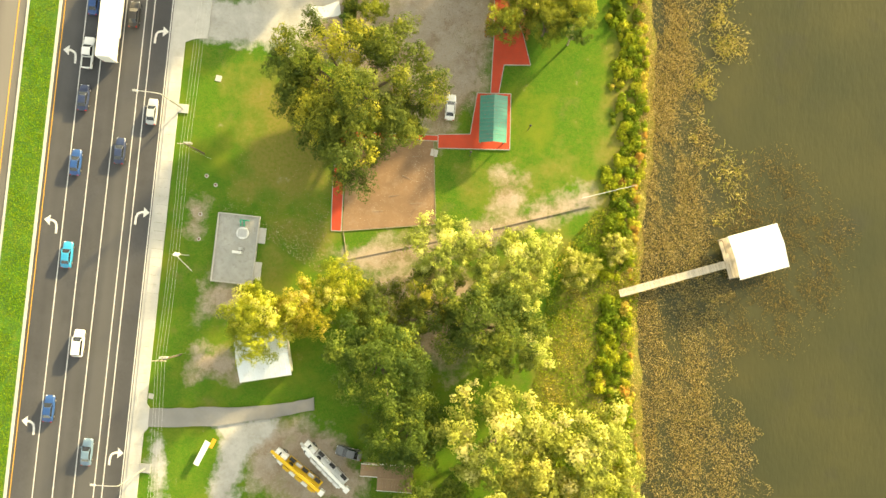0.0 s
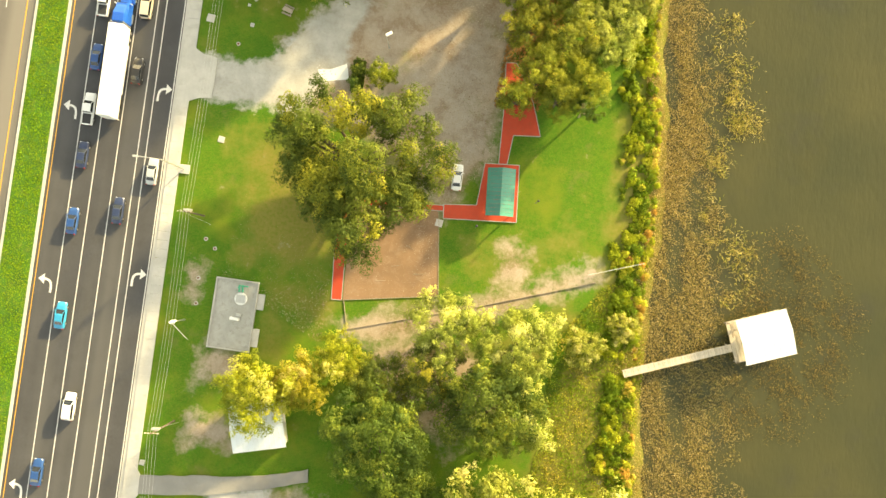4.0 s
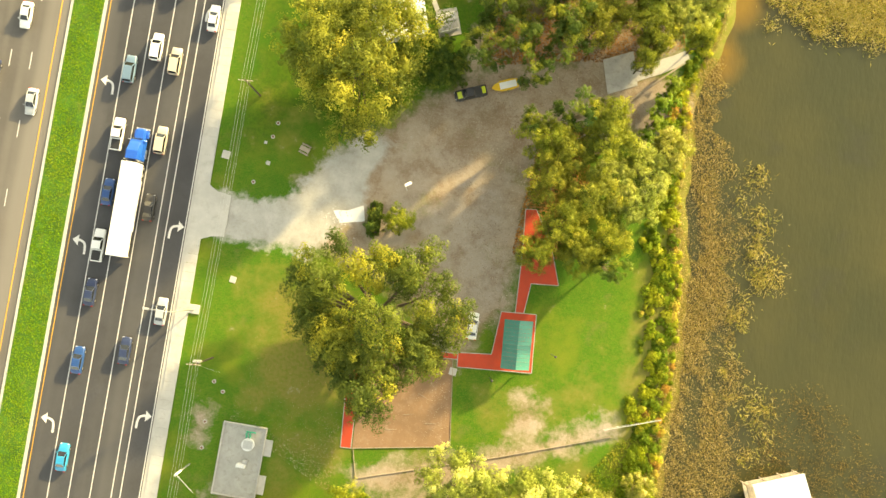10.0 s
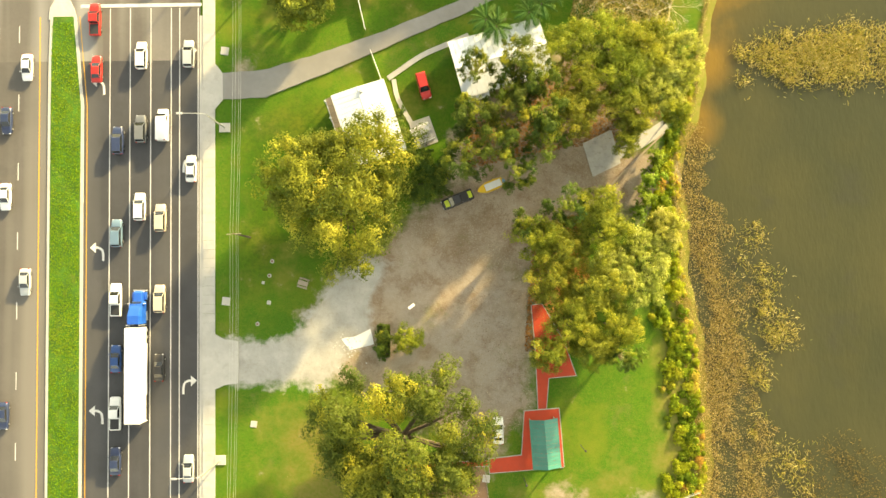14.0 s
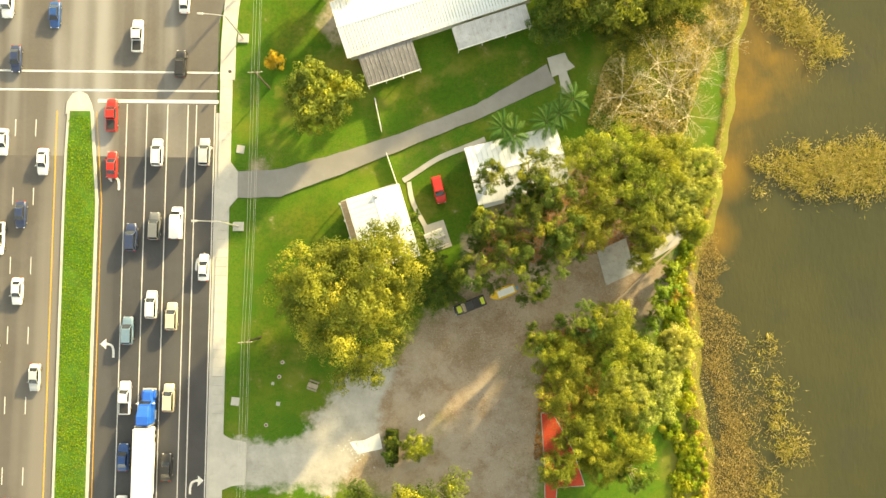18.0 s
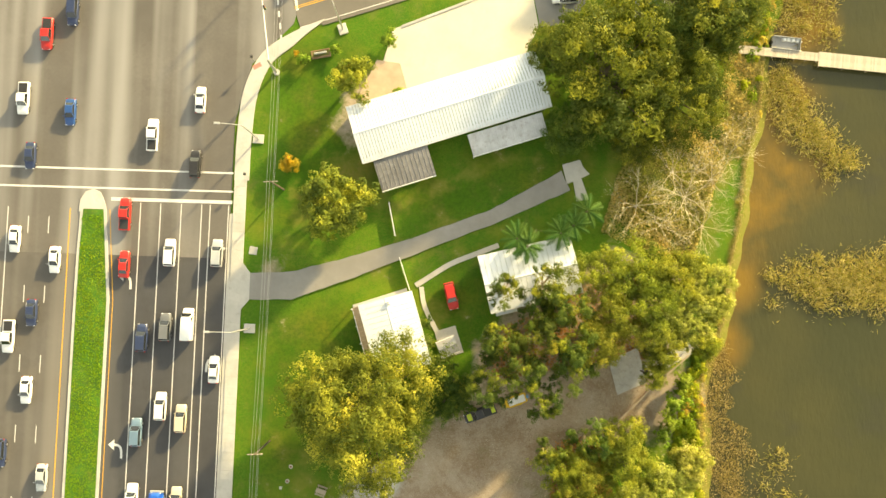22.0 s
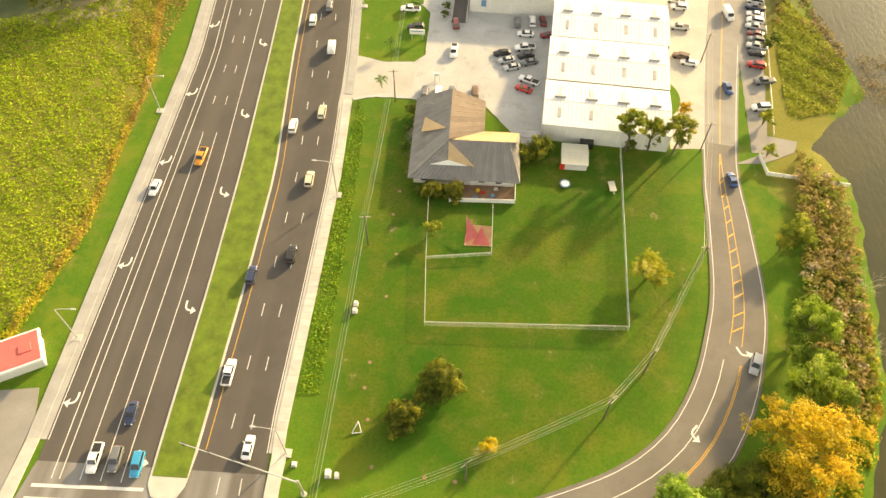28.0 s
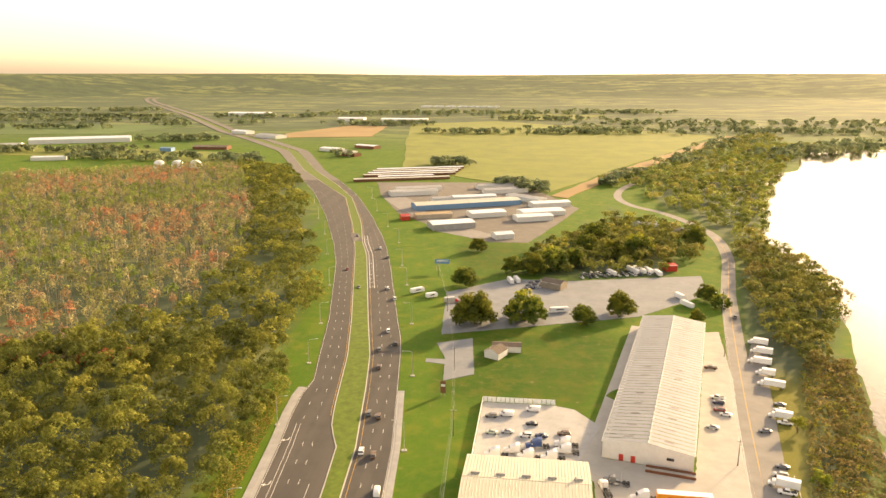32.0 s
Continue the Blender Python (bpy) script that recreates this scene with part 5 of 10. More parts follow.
# the thicket between the red path and the lake, and the one round the boat ramp
for kind, x, y, size in (
        ("clump", 73.6, 63.0, 0.72), ("clumpo", 77.6, 61.5, 0.75), ("clumpo", 75.4, 56.4, 0.72), ("clump", 84.6, 63.6, 0.95), ("clumpp", 87.0, 58.2, 0.9), ("clumpp", 92.4, 60.6, 1.0), ("clumpp", 95.2, 64.6, 0.75), ("clumpp", 91.0, 54.6, 0.8),
        ("clumpo", 82.6, 55.0, 0.95), ("clump", 79.0, 48.8, 0.82), ("clumpo", 75.2, 44.2, 0.6), ("clumpo", 82.6, 45.2, 0.7), ("clump", 86.2, 48.6, 0.75), ("opend", 87.4, 44.0, 0.6), ("clumpo", 84.0, 68.6, 0.7), ("opend", 78.4, 68.4, 0.72), ("opend", 71.6, 65.6, 0.5),
        ("opend", 63.7, 92.0, 0.62), ("open", 70.2, 93.2, 0.8), ("open", 63.0, 84.4, 0.78), ("open", 69.2, 84.0, 0.86), ("open", 75.2, 83.8, 0.84), ("clumpo", 79.8, 84.2, 0.8), ("open", 74.0, 89.8, 0.8), ("opend", 75.0, 79.4, 0.78), ("open", 67.0, 78.8, 0.8), ("opend", 70.6, 74.0, 0.62), ("opend", 62.0, 77.0, 0.9), ("opend", 69.0, 88.4, 0.6),
        ("clump", 79.6, 95.0, 0.9), ("clump", 86.0, 95.6, 0.95), ("clump", 92.2, 95.2, 0.95), ("clumpp", 97.4, 94.8, 0.8), ("clump", 87.6, 90.0, 0.98), ("clumpp", 94.0, 90.2, 0.95), ("clumpp", 98.4, 90.6, 0.62), ("clumpo", 82.2, 88.4, 0.8), ("clumpo", 89.4, 85.4, 0.8), ("clumpp", 94.6, 86.4, 0.72), ("clumpo", 88.6, 78.8, 0.42), ("clumpo", 97.4, 83.8, 0.42), ("clumpo", 89.6, 82.0, 0.5),
        ("live", 80.6, 129.8, 1.0), ("live", 92.0, 127.0, 0.72), ("green", 74.8, 120.6, 0.56), ("live", 86.2, 119.6, 0.42), ("live", 97.0, 137.6, 0.6), ("live", 94.6, 163.0, 0.46), ("live", 101.0, 164.4, 0.55), ("live", 106.0, 160.6, 0.5), ("live", 103.0, 155.0, 0.4), ("live", 96.4, 157.4, 0.34), ("bare", 81.0, 150.6, 0.45), ("live", 101.4, 144.0, 0.55),
        ("bare", 86.9, 107.6, 1.15), ("bare", 95.6, 109.4, 1.2), ("bare", 93.2, 114.0, 0.95), ("bare", 102.4, 116.6, 0.85), ("bare", 98.6, 104.6, 0.9), ("bare", 91.2, 104.4, 0.8), ("bare", 100.4, 112.8, 0.9), ("bare", 103.6, 121.6, 0.6), ("bare", 131.5, 231.0, 0.5), ("bare", 132.5, 212.0, 0.55), ("bare", 129.0, 197.0, 0.5)):
    plant(kind, x, y, size, {"o": 1.2, "c": 1.12}.get(kind[0], size))
for x, y in ((65.6, 101.0), (67.4, 99.8), (73.0, 102.2), (77.4, 106.0), (75.4, 103.4), (88.4, 143.2), (85.4, 122.6), (110.7, 153.6), (113.2, 156.6), (23.7, 281.9), (23.0, 267.0)):
    plant("palm", x, y, 0.55 if y > 260 else 0.95, 0.55 if y > 260 else 0.9)
for kind, x, y, size in (("bushl", 42.4, 136.0, 1.1), ("bushl", 27.3, 132.0, 0.9), ("bushl", 33.0, 133.9, 0.75), ("bushy", 25.9, 133.0, 0.5), ("bushl", 44.8, 126.0, 1.0), ("bushy", 26.2, 113.0, 1.3), ("bushy", 52.9, 171.0, 1.3), ("round", 38.6, 231.4, 0.62), ("round", 43.6, 231.4, 0.6), ("bush", 35.4, 231.9, 1.0),
                         ("bush", 31.0, 246.0, 1.0), ("bush", 31.2, 252.0, 1.0), ("bush", 31.6, 258.5, 1.1), ("bush", 47.2, 44.5, 1.1), ("bush", 47.5, 47.2, 1.2), ("bush", 50.6, 86.0, 0.9), ("bush", 51.4, 82.5, 0.9), ("bush", 85.5, 249.5, 1.5), ("bush", 91.5, 250.5, 1.5), ("bush", 98.5, 251.0, 1.2),
                         ("bush", 55.0, 76.5, 2.3), ("bush", 57.5, 74.0, 2.0), ("bush", 20.5, 158.0, 1.0), ("bushl", 19.0, 155.5, 0.8), ("bush", 38.0, 312, 0.9), ("bush", 38.2, 308, 0.9), ("bush", 38.0, 302, 0.9), ("bush", 37.6, 298, 0.9), ("bush", 79.5, 150.0, 1.7), ("bush", 74.5, 140.0, 1.5), ("bushy", 101, 263, 1.3), ("bushl", 94.5, 73.8, 1.5), ("bushl", 93.2, 70.6, 1.4), ("bushl", 95.6, 77.2, 1.3), ("bushl", 92.4, 67.8, 1.1)):
    plant(kind, x, y, size)
for kind, x, y, size in (("far", 27.9, 500.6, 1.6), ("farl", 54.4, 507.6, 1.5), ("far", 85.2, 505.8, 0.95), ("far", 106.4, 522, 1.2), ("far", 19.3, 569.9, 1.1), ("far", 158.8, 552.9, 0.9), ("far", 145.1, 515.9, 0.6),
                         ("far", 60, 601, 1.3), ("farl", 74, 612, 1.4), ("far", 90, 622, 1.2), ("far", 48, 604, 1.0), ("far", 120, 645, 1.3), ("farl", 136, 655, 1.5), ("far", 186, 695, 1.4), ("far", 113, 690, 1.5), ("far", 100, 660, 1.3), ("far", 30, 520, 0.8), ("farl", 164, 540, 0.7), ("far", 60, 522, 0.7), ("far", 22, 660, 0.9), ("far", 30, 505, 0.7)):
    plant(kind, x, y, size)
for root in PROTO.values():
    for ob in (*root.children_recursive, root):
        bpy.data.objects.remove(ob)

# ---- woods, bank growth and reeds ----


def wood(name, label, spots, radius, height, per, size, colours, weights, slim=0.9):
    """Many small crowns as one wood, each tree of one leaf colour."""
    if len(colours) > 5:
        g = np.array(spots)
        f = noise_field(g[:, 0], g[:, 1], 0.012) + 0.6 * noise_field(g[:, 0] + 90, g[:, 1], 0.04)
        k = np.clip((2.85 + 1.4 * f + rng.normal(0, 0.9, len(g))).astype(int), 0, len(colours) - 1)
    else:
        k = rng.choice(len(colours), len(spots), p=np.array(weights) / np.sum(weights))
    P, D, C = [], [], []
    for (x, y), c in zip(spots, k):
        R, H = radius * rng.uniform(0.65, 1.3), height * rng.uniform(0.7, 1.25)
        m = 7 if per < 300 else 30
        b = unit(m) * (np.array([R * 0.62, R * 0.62, H * 0.2]) if m == 7 else np.array([R * 0.8, R * 0.8, H * 0.48]))
        b[:, 2] = np.abs(b[:, 2]) + H * (0.6 if m == 7 else 0.4)
        j = rng.integers(0, m, per)
        d = unit(per)
        d[:, 2] = np.where(rng.uniform(size=per) < 0.75, np.abs(d[:, 2]), d[:, 2])
        q = b[j] + d * (R * (0.5 if m == 7 else 0.27) * rng.uniform(0.6, 1.05, per))[:, None] * np.array([1, 1, slim])
        low = rng.uniform(size=per) < (0.2 if m == 7 else 0.08)
        q[low, 2] *= rng.uniform(0.25, 0.9, int(low.sum()))
        P.append(q + np.array([x, y, rim(math.hypot(x - 40, y - 140))]))
        D.append(d + np.array([0, 0, 0.35]))
        C.append(np.clip(np.array(colours[c])[None] * rng.uniform(0.86, 1.14) * (1 + 0.2 * rng.normal(size=(m, 1))[j]), 0.004, 0.7))
    me = leaf_mesh(name, np.concatenate(P), np.concatenate(D), size, L_WOOD, None, np.concatenate(C), jitter=0.3)
    return tagged(new(name, me), label, "wood", "", "stuff")


def scatter(n, pts, gap):
    """Uneven places inside an outline, none closer than gap."""
    p = np.array(pts, float)
    lo, hi = p.min(0), p.max(0)
    q = rng.uniform(lo, hi, (n * 6, 2))
    q = q[inside(q[:, 0], q[:, 1], pts) > 0]
    cells, out = {}, []
    for x, y in q:
        c = (int(x // gap), int(y // gap))
        if all((x - a) ** 2 + (y - b) ** 2 > gap * gap for i in (-1, 0, 1) for j in (-1, 0, 1) for a, b in cells.get((c[0] + i, c[1] + j), ())):
            cells.setdefault(c, []).append((x, y))
            out.append((x, y))
            if len(out) >= n:
                break
    return out


def noise_field(x, y, f):
    """Smooth uneven field from a few crossing waves."""
    return (np.sin(x * f * 2.1 + 1.3 * np.sin(y * f * 0.9)) + np.sin(y * f * 1.7 + 1.1 * np.sin(x * f * 1.3 + 2)) + np.sin((x + y) * f * 3.1 + 4)) / 2.0


GREENS = [(0.140, 0.160, 0.038), (0.198, 0.212, 0.048), (0.256, 0.260, 0.058), (0.33, 0.318, 0.072)]
wood("wood_near_west", "dense green oak wood beside the highway", scatter(280, [(-43, 322), (-60, 300), (-78, 285), (-110, 278), (-260, 270), (-260, 420), (-64, 470), (-46, 400)], 7.6), 6.8, 12.5, 950, 0.82, GREENS, [3, 3, 2, 0.6])
wood("wood_edge_west", "dark green oak belt at the edge of the wood", scatter(330, [(-64, 470), (-110, 425), (-180, 420), (-130, 520), (-150, 640), (-190, 780), (-270, 980), (-330, 1120), (-250, 1090), (-170, 880), (-128, 740), (-84, 610), (-62, 520)], 8.0), 7.4, 11.0, 330, 1.25, GREENS, [3, 3, 2, 0.5])
SWAMP = scatter(2600, [(-180, 415), (-260, 410), (-520, 560), (-700, 800), (-640, 960), (-500, 1030), (-340, 1120), (-270, 980), (-190, 780), (-150, 640), (-130, 520)], 6.2)
wood("wood_west", "autumn swamp wood in brown, red and green", SWAMP, 3.7, 10.0, 70, 1.35,
     [(0.19, 0.255, 0.065), (0.245, 0.295, 0.08), (0.30, 0.295, 0.11), (0.37, 0.33, 0.17), (0.44, 0.29, 0.16), (0.50, 0.235, 0.13)], [1, 1, 1, 1, 1, 1], 1.7)


def stems(name, label, spots, tall):
    """Bare grey trunks and upright twigs that stand out of a swamp wood."""
    g = np.repeat(np.array(spots), 4, 0) + rng.normal(size=(4 * len(spots), 2)) * 2.4
    n = len(g)
    h, w = tall * rng.uniform(0.55, 1.25, n), rng.uniform(0.12, 0.34, n)
    t = rng.uniform(0, math.pi, n)
    lean = rng.normal(size=(n, 2)) * 0.5
    v = np.zeros((n, 3, 3))
    v[:, 0], v[:, 1] = np.stack([g[:, 0] - w * np.cos(t), g[:, 1] - w * np.sin(t), np.full(n, 2.0)], 1), np.stack([g[:, 0] + w * np.cos(t), g[:, 1] + w * np.sin(t), np.full(n, 2.0)], 1)
    v[:, 2] = np.stack([g[:, 0] + lean[:, 0], g[:, 1] + lean[:, 1], h], 1)
    me = bpy.data.meshes.new(name)
    me.from_pydata(v.reshape(-1, 3).tolist(), [], np.arange(3 * n).reshape(-1, 3).tolist())
    me.materials.append(M_BARK_PALE)
    tagged(new(name, me), label, "wood", "", "stuff")


stems("swamp_stems", "bare pale grey trunks standing in the swamp wood", SWAMP, 12.5)
wood("wood_south_west", "green and grey scrub wood", scatter(330, [(-64, 470), (-180, 415), (-260, 410), (-360, 470), (-300, 420), (-120, 425)], 6.5), 4.6, 9.0, 130, 1.5, [*GREENS, (0.27, 0.21, 0.11), (0.46, 0.15, 0.07)], [2, 2, 1, 0.5, 1, 0.3])
wood("wood_lakeside", "olive trees between street and lake", scatter(210, [(172, 478), (182, 450), (206, 500), (240, 560), (246, 640), (236, 690), (214, 690), (198, 610), (182, 530)], 6.4), 5.6, 9.0, 320, 1.1, [(0.16, 0.18, 0.045), (0.22, 0.22, 0.055), (0.28, 0.265, 0.07), (0.25, 0.215, 0.07)], [3, 3, 2, 1])
wood("wood_lakeside_north", "trees and gardens along the far lake shore", scatter(520, [(222, 720), (240, 700), (300, 890), (440, 1220), (570, 1455), (480, 1500), (330, 1180), (200, 960), (185, 900), (215, 800)], 9), 6.0, 8.0, 120, 2.0, [(0.20, 0.24, 0.06), (0.28, 0.30, 0.07), (0.36, 0.33, 0.09)], [3, 3, 1])
wood("wood_gardens", "garden trees beside the bend of the far street", scatter(420, [(168, 985), (205, 965), (330, 1180), (480, 1500), (560, 1560), (560, 1690), (505, 1640), (330, 1320), (205, 1080), (150, 1010)], 10), 6.6, 8.5, 90, 2.2, [(0.20, 0.23, 0.07), (0.27, 0.28, 0.08), (0.34, 0.31, 0.11)], [3, 3, 1])
wood("wood_bend", "olive trees and bushes round the houses at the bend", scatter(70, [(112, 640), (176, 640), (190, 690), (196, 742), (150, 716), (120, 740), (96, 690)], 9), 6.4, 9.5, 320, 1.15, [(0.16, 0.18, 0.045), (0.22, 0.22, 0.055), (0.28, 0.25, 0.07)], [3, 3, 2])
wood("wood_middle", "trees behind the vehicle yard", scatter(150, [(70, 600), (150, 615), (170, 680), (175, 760), (140, 800), (110, 730), (60, 660)], 8), 5.2, 8.0, 170, 1.5, GREENS, [2, 3, 2, 1])
wood("marsh_shrubs", "brown and green shrubs on the wet lake margin", scatter(420, [(118, 178), (126, 185), (132, 215), (134, 240), (126, 250), (122, 225), (117, 200)], 1.2), 1.6, 2.0, 52, 0.6, [(0.30, 0.25, 0.07), (0.40, 0.30, 0.12), (0.25, 0.28, 0.05), (0.50, 0.42, 0.26)], [3, 2, 2, 1])


LIMES = [(0.17, 0.28, 0.025), (0.23, 0.34, 0.03), (0.29, 0.39, 0.04), (0.37, 0.43, 0.06), (0.46, 0.38, 0.06)]


def meadow(name, label, pts, n, tall, size, colours=LIMES, z0=-0.05, drift=0.8, tilt=0.45):
    """Rank grass and low weeds, in soft drifts of colour."""
    p = np.array(pts, float)
    q = rng.uniform(p.min(0), p.max(0), (n * 4, 2))
    q = q[inside(q[:, 0], q[:, 1], pts) > 0][:n]
    col = np.array(colours)
    f = noise_field(q[:, 0], q[:, 1], 0.09) + 0.6 * noise_field(q[:, 0] + 7, q[:, 1], 0.31)
    edge = np.where(q[:, 0] < 0, np.clip((q[:, 0] + 50 + 0.04 * (q[:, 1] - 250)) / 8, 0, 1) * 1.6, 0)
    pick = np.clip((1.9 + drift * f + edge + rng.normal(0, 0.55, len(q))).astype(int), 0, 4)
    hump = np.clip(0.55 + 0.5 * noise_field(q[:, 0], q[:, 1], 0.25), 0.1, 1.4)
    z = rng.uniform(0, 1, (len(q), 1)) ** 0.6 * tall * hump[:, None] + z0
    me = leaf_mesh(name, np.concatenate([q, z], 1), unit(len(q)) * tilt + np.array([0, 0, 1.0]), size, L_WOOD, None, col[pick], jitter=0.25)
    tagged(new(name, me), label, "meadow", "", "stuff")


meadow("verge_meadow", "lime-green rank meadow in the field beside the highway", [(-43, 186), (-37, 215), (-38, 265), (-48, 312), (-66, 296), (-110, 280), (-180, 270), (-180, 186), (-60, 186)], 70000, 0.6, 0.62, [(0.24, 0.36, 0.03), (0.28, 0.40, 0.034), (0.33, 0.43, 0.04), (0.40, 0.44, 0.06), (0.48, 0.40, 0.06)], -0.05, 0.5, 0.2)
meadow("median_tufts", "uneven tufts of bright green median grass", [(-10.9, -64), (-5.7, -64), (-5.7, 88), (-7.2, 103), (-10.8, 103)], 22000, 0.08, 0.25, [(0.10, 0.235, 0.014), (0.125, 0.265, 0.016), (0.155, 0.29, 0.018), (0.19, 0.31, 0.022), (0.24, 0.32, 0.03)], 0.17, 0.7, 0.12)
SHORE_STRIP = [(shore(y) - w, y) for y, w in ((116, 6), (122, 6), (128, 6), (136, 5))] + [(shore(y) + 0.6, y) for y in (136, 128, 122)] + [(shore(116) - 1.5, 116)]
meadow("dry_brush", "dry tan, orange and olive brush under the bare trees", [(81, 103), (90, 99), (97, 98), (99, 104), (101.5, 113), (105, 118), (107.6, 127), (108.8, 138), (104, 138), (101, 127), (93, 122), (84, 114)], 19000, 0.9, 0.38, [(0.30, 0.31, 0.06), (0.40, 0.35, 0.10), (0.52, 0.42, 0.14), (0.58, 0.40, 0.12), (0.64, 0.54, 0.26)], -0.05, 0.8, 0.6)
meadow("dry_brush", "pale tan grass and bent reeds along the lake bank", SHORE_STRIP, 9000, 0.7, 0.34, [(0.22, 0.24, 0.05), (0.32, 0.28, 0.08), (0.44, 0.37, 0.14), (0.52, 0.44, 0.20), (0.56, 0.49, 0.27)], -0.1, 0.5, 0.4)
LITTER = [(0.22, 0.155, 0.095), (0.28, 0.21, 0.14), (0.36, 0.29, 0.21), (0.48, 0.43, 0.35), (0.19, 0.19, 0.06)]
meadow("leaf_litter", "fallen leaves, pebbles and weeds on bare earth", [(38, 52), (48, 38), (66, 25), (73, 34), (74, 52), (80, 64), (92, 72), (90, 80), (72, 78), (60, 74), (50, 66), (42, 60)], 15000, 0.02, 0.15, LITTER, -0.05, 0.9, 0.15)
meadow("leaf_litter", "fallen leaves and weeds on worn lawn", [(28, 8), (47, -2), (47, 34), (34, 36), (30, 22)], 7000, 0.03, 0.18, LITTER, -0.05, 0.7, 0.25)
meadow("leaf_litter", "fallen leaves on the sand court", [(50, 7), (66, 9.6), (64.4, 23.6), (49.6, 23)], 1500, 0.01, 0.16, LITTER, 0.05, 0.7, 0.25)
meadow("verge_brush", "tan and olive brush between wood and highway", [(-39, 262), (-37, 300), (-40, 350), (-44, 400), (-52, 420), (-50, 380), (-46, 330), (-48, 306), (-54, 300), (-50, 285)], 5200, 0.7, 0.6, [(0.20, 0.22, 0.04), (0.28, 0.27, 0.05), (0.36, 0.30, 0.08), (0.42, 0.31, 0.09), (0.30, 0.20, 0.08)], -0.05, 0.8, 0.4)
RUSSET = [(0.22, 0.11, 0.04), (0.34, 0.17, 0.06), (0.44, 0.22, 0.07), (0.30, 0.22, 0.10), (0.20, 0.18, 0.05)]
meadow("leaf_litter", "orange-brown fallen leaves under the thicket", [(62, 76), (76, 79), (90, 81), (97, 85), (95, 97), (82, 98), (74, 90), (62, 85)], 15000, 0.06, 0.3, RUSSET, -0.05, 0.7, 0.3)
meadow("leaf_litter", "orange-brown fallen leaves under the lakeside trees", [(72, 44), (80, 44), (84, 58), (82, 68), (74, 66)], 6000, 0.06, 0.3, RUSSET, 0.02, 0.7, 0.3)
meadow("verge_weed_line", "yellow and tan tall weeds along the meadow ditch", [(-45.5, 188), (-43, 188), (-37.5, 215), (-37.4, 265), (-45, 306), (-47.6, 306), (-39.4, 265), (-39.6, 215)], 5200, 1.0, 0.5, [(0.34, 0.36, 0.04), (0.48, 0.42, 0.05), (0.58, 0.47, 0.06), (0.50, 0.36, 0.09), (0.40, 0.27, 0.09)], -0.05, 0.5, 0.5)
meadow("verge_weeds", "tall lime-green weeds along the highway pavement", [(16.6, 180), (20.6, 180), (20.8, 225), (20.2, 255), (17.4, 262), (16.9, 225)], 2200, 0.5, 0.5, [(0.12, 0.24, 0.02), (0.16, 0.28, 0.025), (0.21, 0.32, 0.03), (0.28, 0.35, 0.04), (0.36, 0.36, 0.06)], -0.05, 0.4, 0.3)
meadow("marsh_meadow", "lush yellow-green marsh grass on the lake margin", [(127, 262), (140, 266), (148, 282), (143, 300), (137, 314), (131, 302)], 7000, 0.6, 0.62, [(0.22, 0.28, 0.03), (0.28, 0.33, 0.04), (0.34, 0.36, 0.05), (0.40, 0.37, 0.07), (0.42, 0.33, 0.09)], -0.05, 0.5, 0.4)
wood("marsh_shrub_belt", "brown and olive marsh shrubs on the lake margin", scatter(1300, [(131, 300), (138, 314), (142, 328), (152, 345), (168, 372), (180, 405), (200, 460), (186, 474), (170, 440), (158, 400), (146, 366), (134, 326)], 1.7), 1.7, 2.6, 26, 0.8, [(0.15, 0.15, 0.04), (0.20, 0.17, 0.055), (0.26, 0.20, 0.07), (0.32, 0.25, 0.10), (0.26, 0.25, 0.05)], [2, 3, 3, 1, 2])
meadow("margin_growth", "tan and olive rank growth at the lake edge", [(135, 268), (140, 268), (149, 290), (144, 312), (153, 335), (171, 365), (187, 415), (204, 470), (186, 470), (164, 392), (144, 332), (138, 296)], 16000, 0.9, 0.75, [(0.17, 0.15, 0.05), (0.22, 0.18, 0.06), (0.28, 0.21, 0.08), (0.34, 0.26, 0.11), (0.30, 0.29, 0.06)], -0.3, 0.7, 0.35)
belts = []
for a, b, n, w in (((-60, 1165), (-20, 1160), 26, 14), ((-330, 1290), (-215, 1240), 40, 20), ((150, 985), (225, 1110), 22, 14), ((240, 1115), (470, 1560), 50, 24), ((-120, 1700), (300, 1720), 90, 40), ((-640, 1480), (-520, 1500), 40, 40), ((-900, 1250), (-560, 1290), 70, 30), ((-600, 1190), (-330, 1180), 60, 30), ((40, 975), (84, 925), 30, 14), ((20, 2150), (260, 2150), 60, 40), ((-800, 1900), (-600, 1950), 60, 60), ((-380, 1900), (-160, 1960), 60, 60), ((-1500, 1950), (-800, 2010), 110, 60), ((440, 1300), (700, 1520), 110, 60), ((-500, 2350), (500, 2500), 260, 120), ((-1900, 1700), (-900, 1760), 160, 40), ((-1500, 2150), (-500, 2200), 220, 40), ((100, 1750), (1400, 1780), 260, 90), ((-2000, 2400), (-1100, 2500), 160, 70), ((200, 2000), (1500, 2000), 240, 120)):
    t = rng.uniform(size=(n, 1))
    belts += list(map(tuple, np.array(a) + t * (np.array(b) - np.array(a)) + rng.normal(size=(n, 2)) * w * 0.5))
belts = [q for q in belts if abs(q[0] - (MED_W(q[1]) + MED_E(q[1])) / 2) > 60]
# Belt leaves tinted pale grey-green, distance haze painted into their colour.
wood("tree_belts", "far tree belts between fields", belts, 8.5, 10.0, 44, 4.4, [(0.165, 0.215, 0.115), (0.21, 0.25, 0.13), (0.25, 0.28, 0.14)], [3, 2, 1])


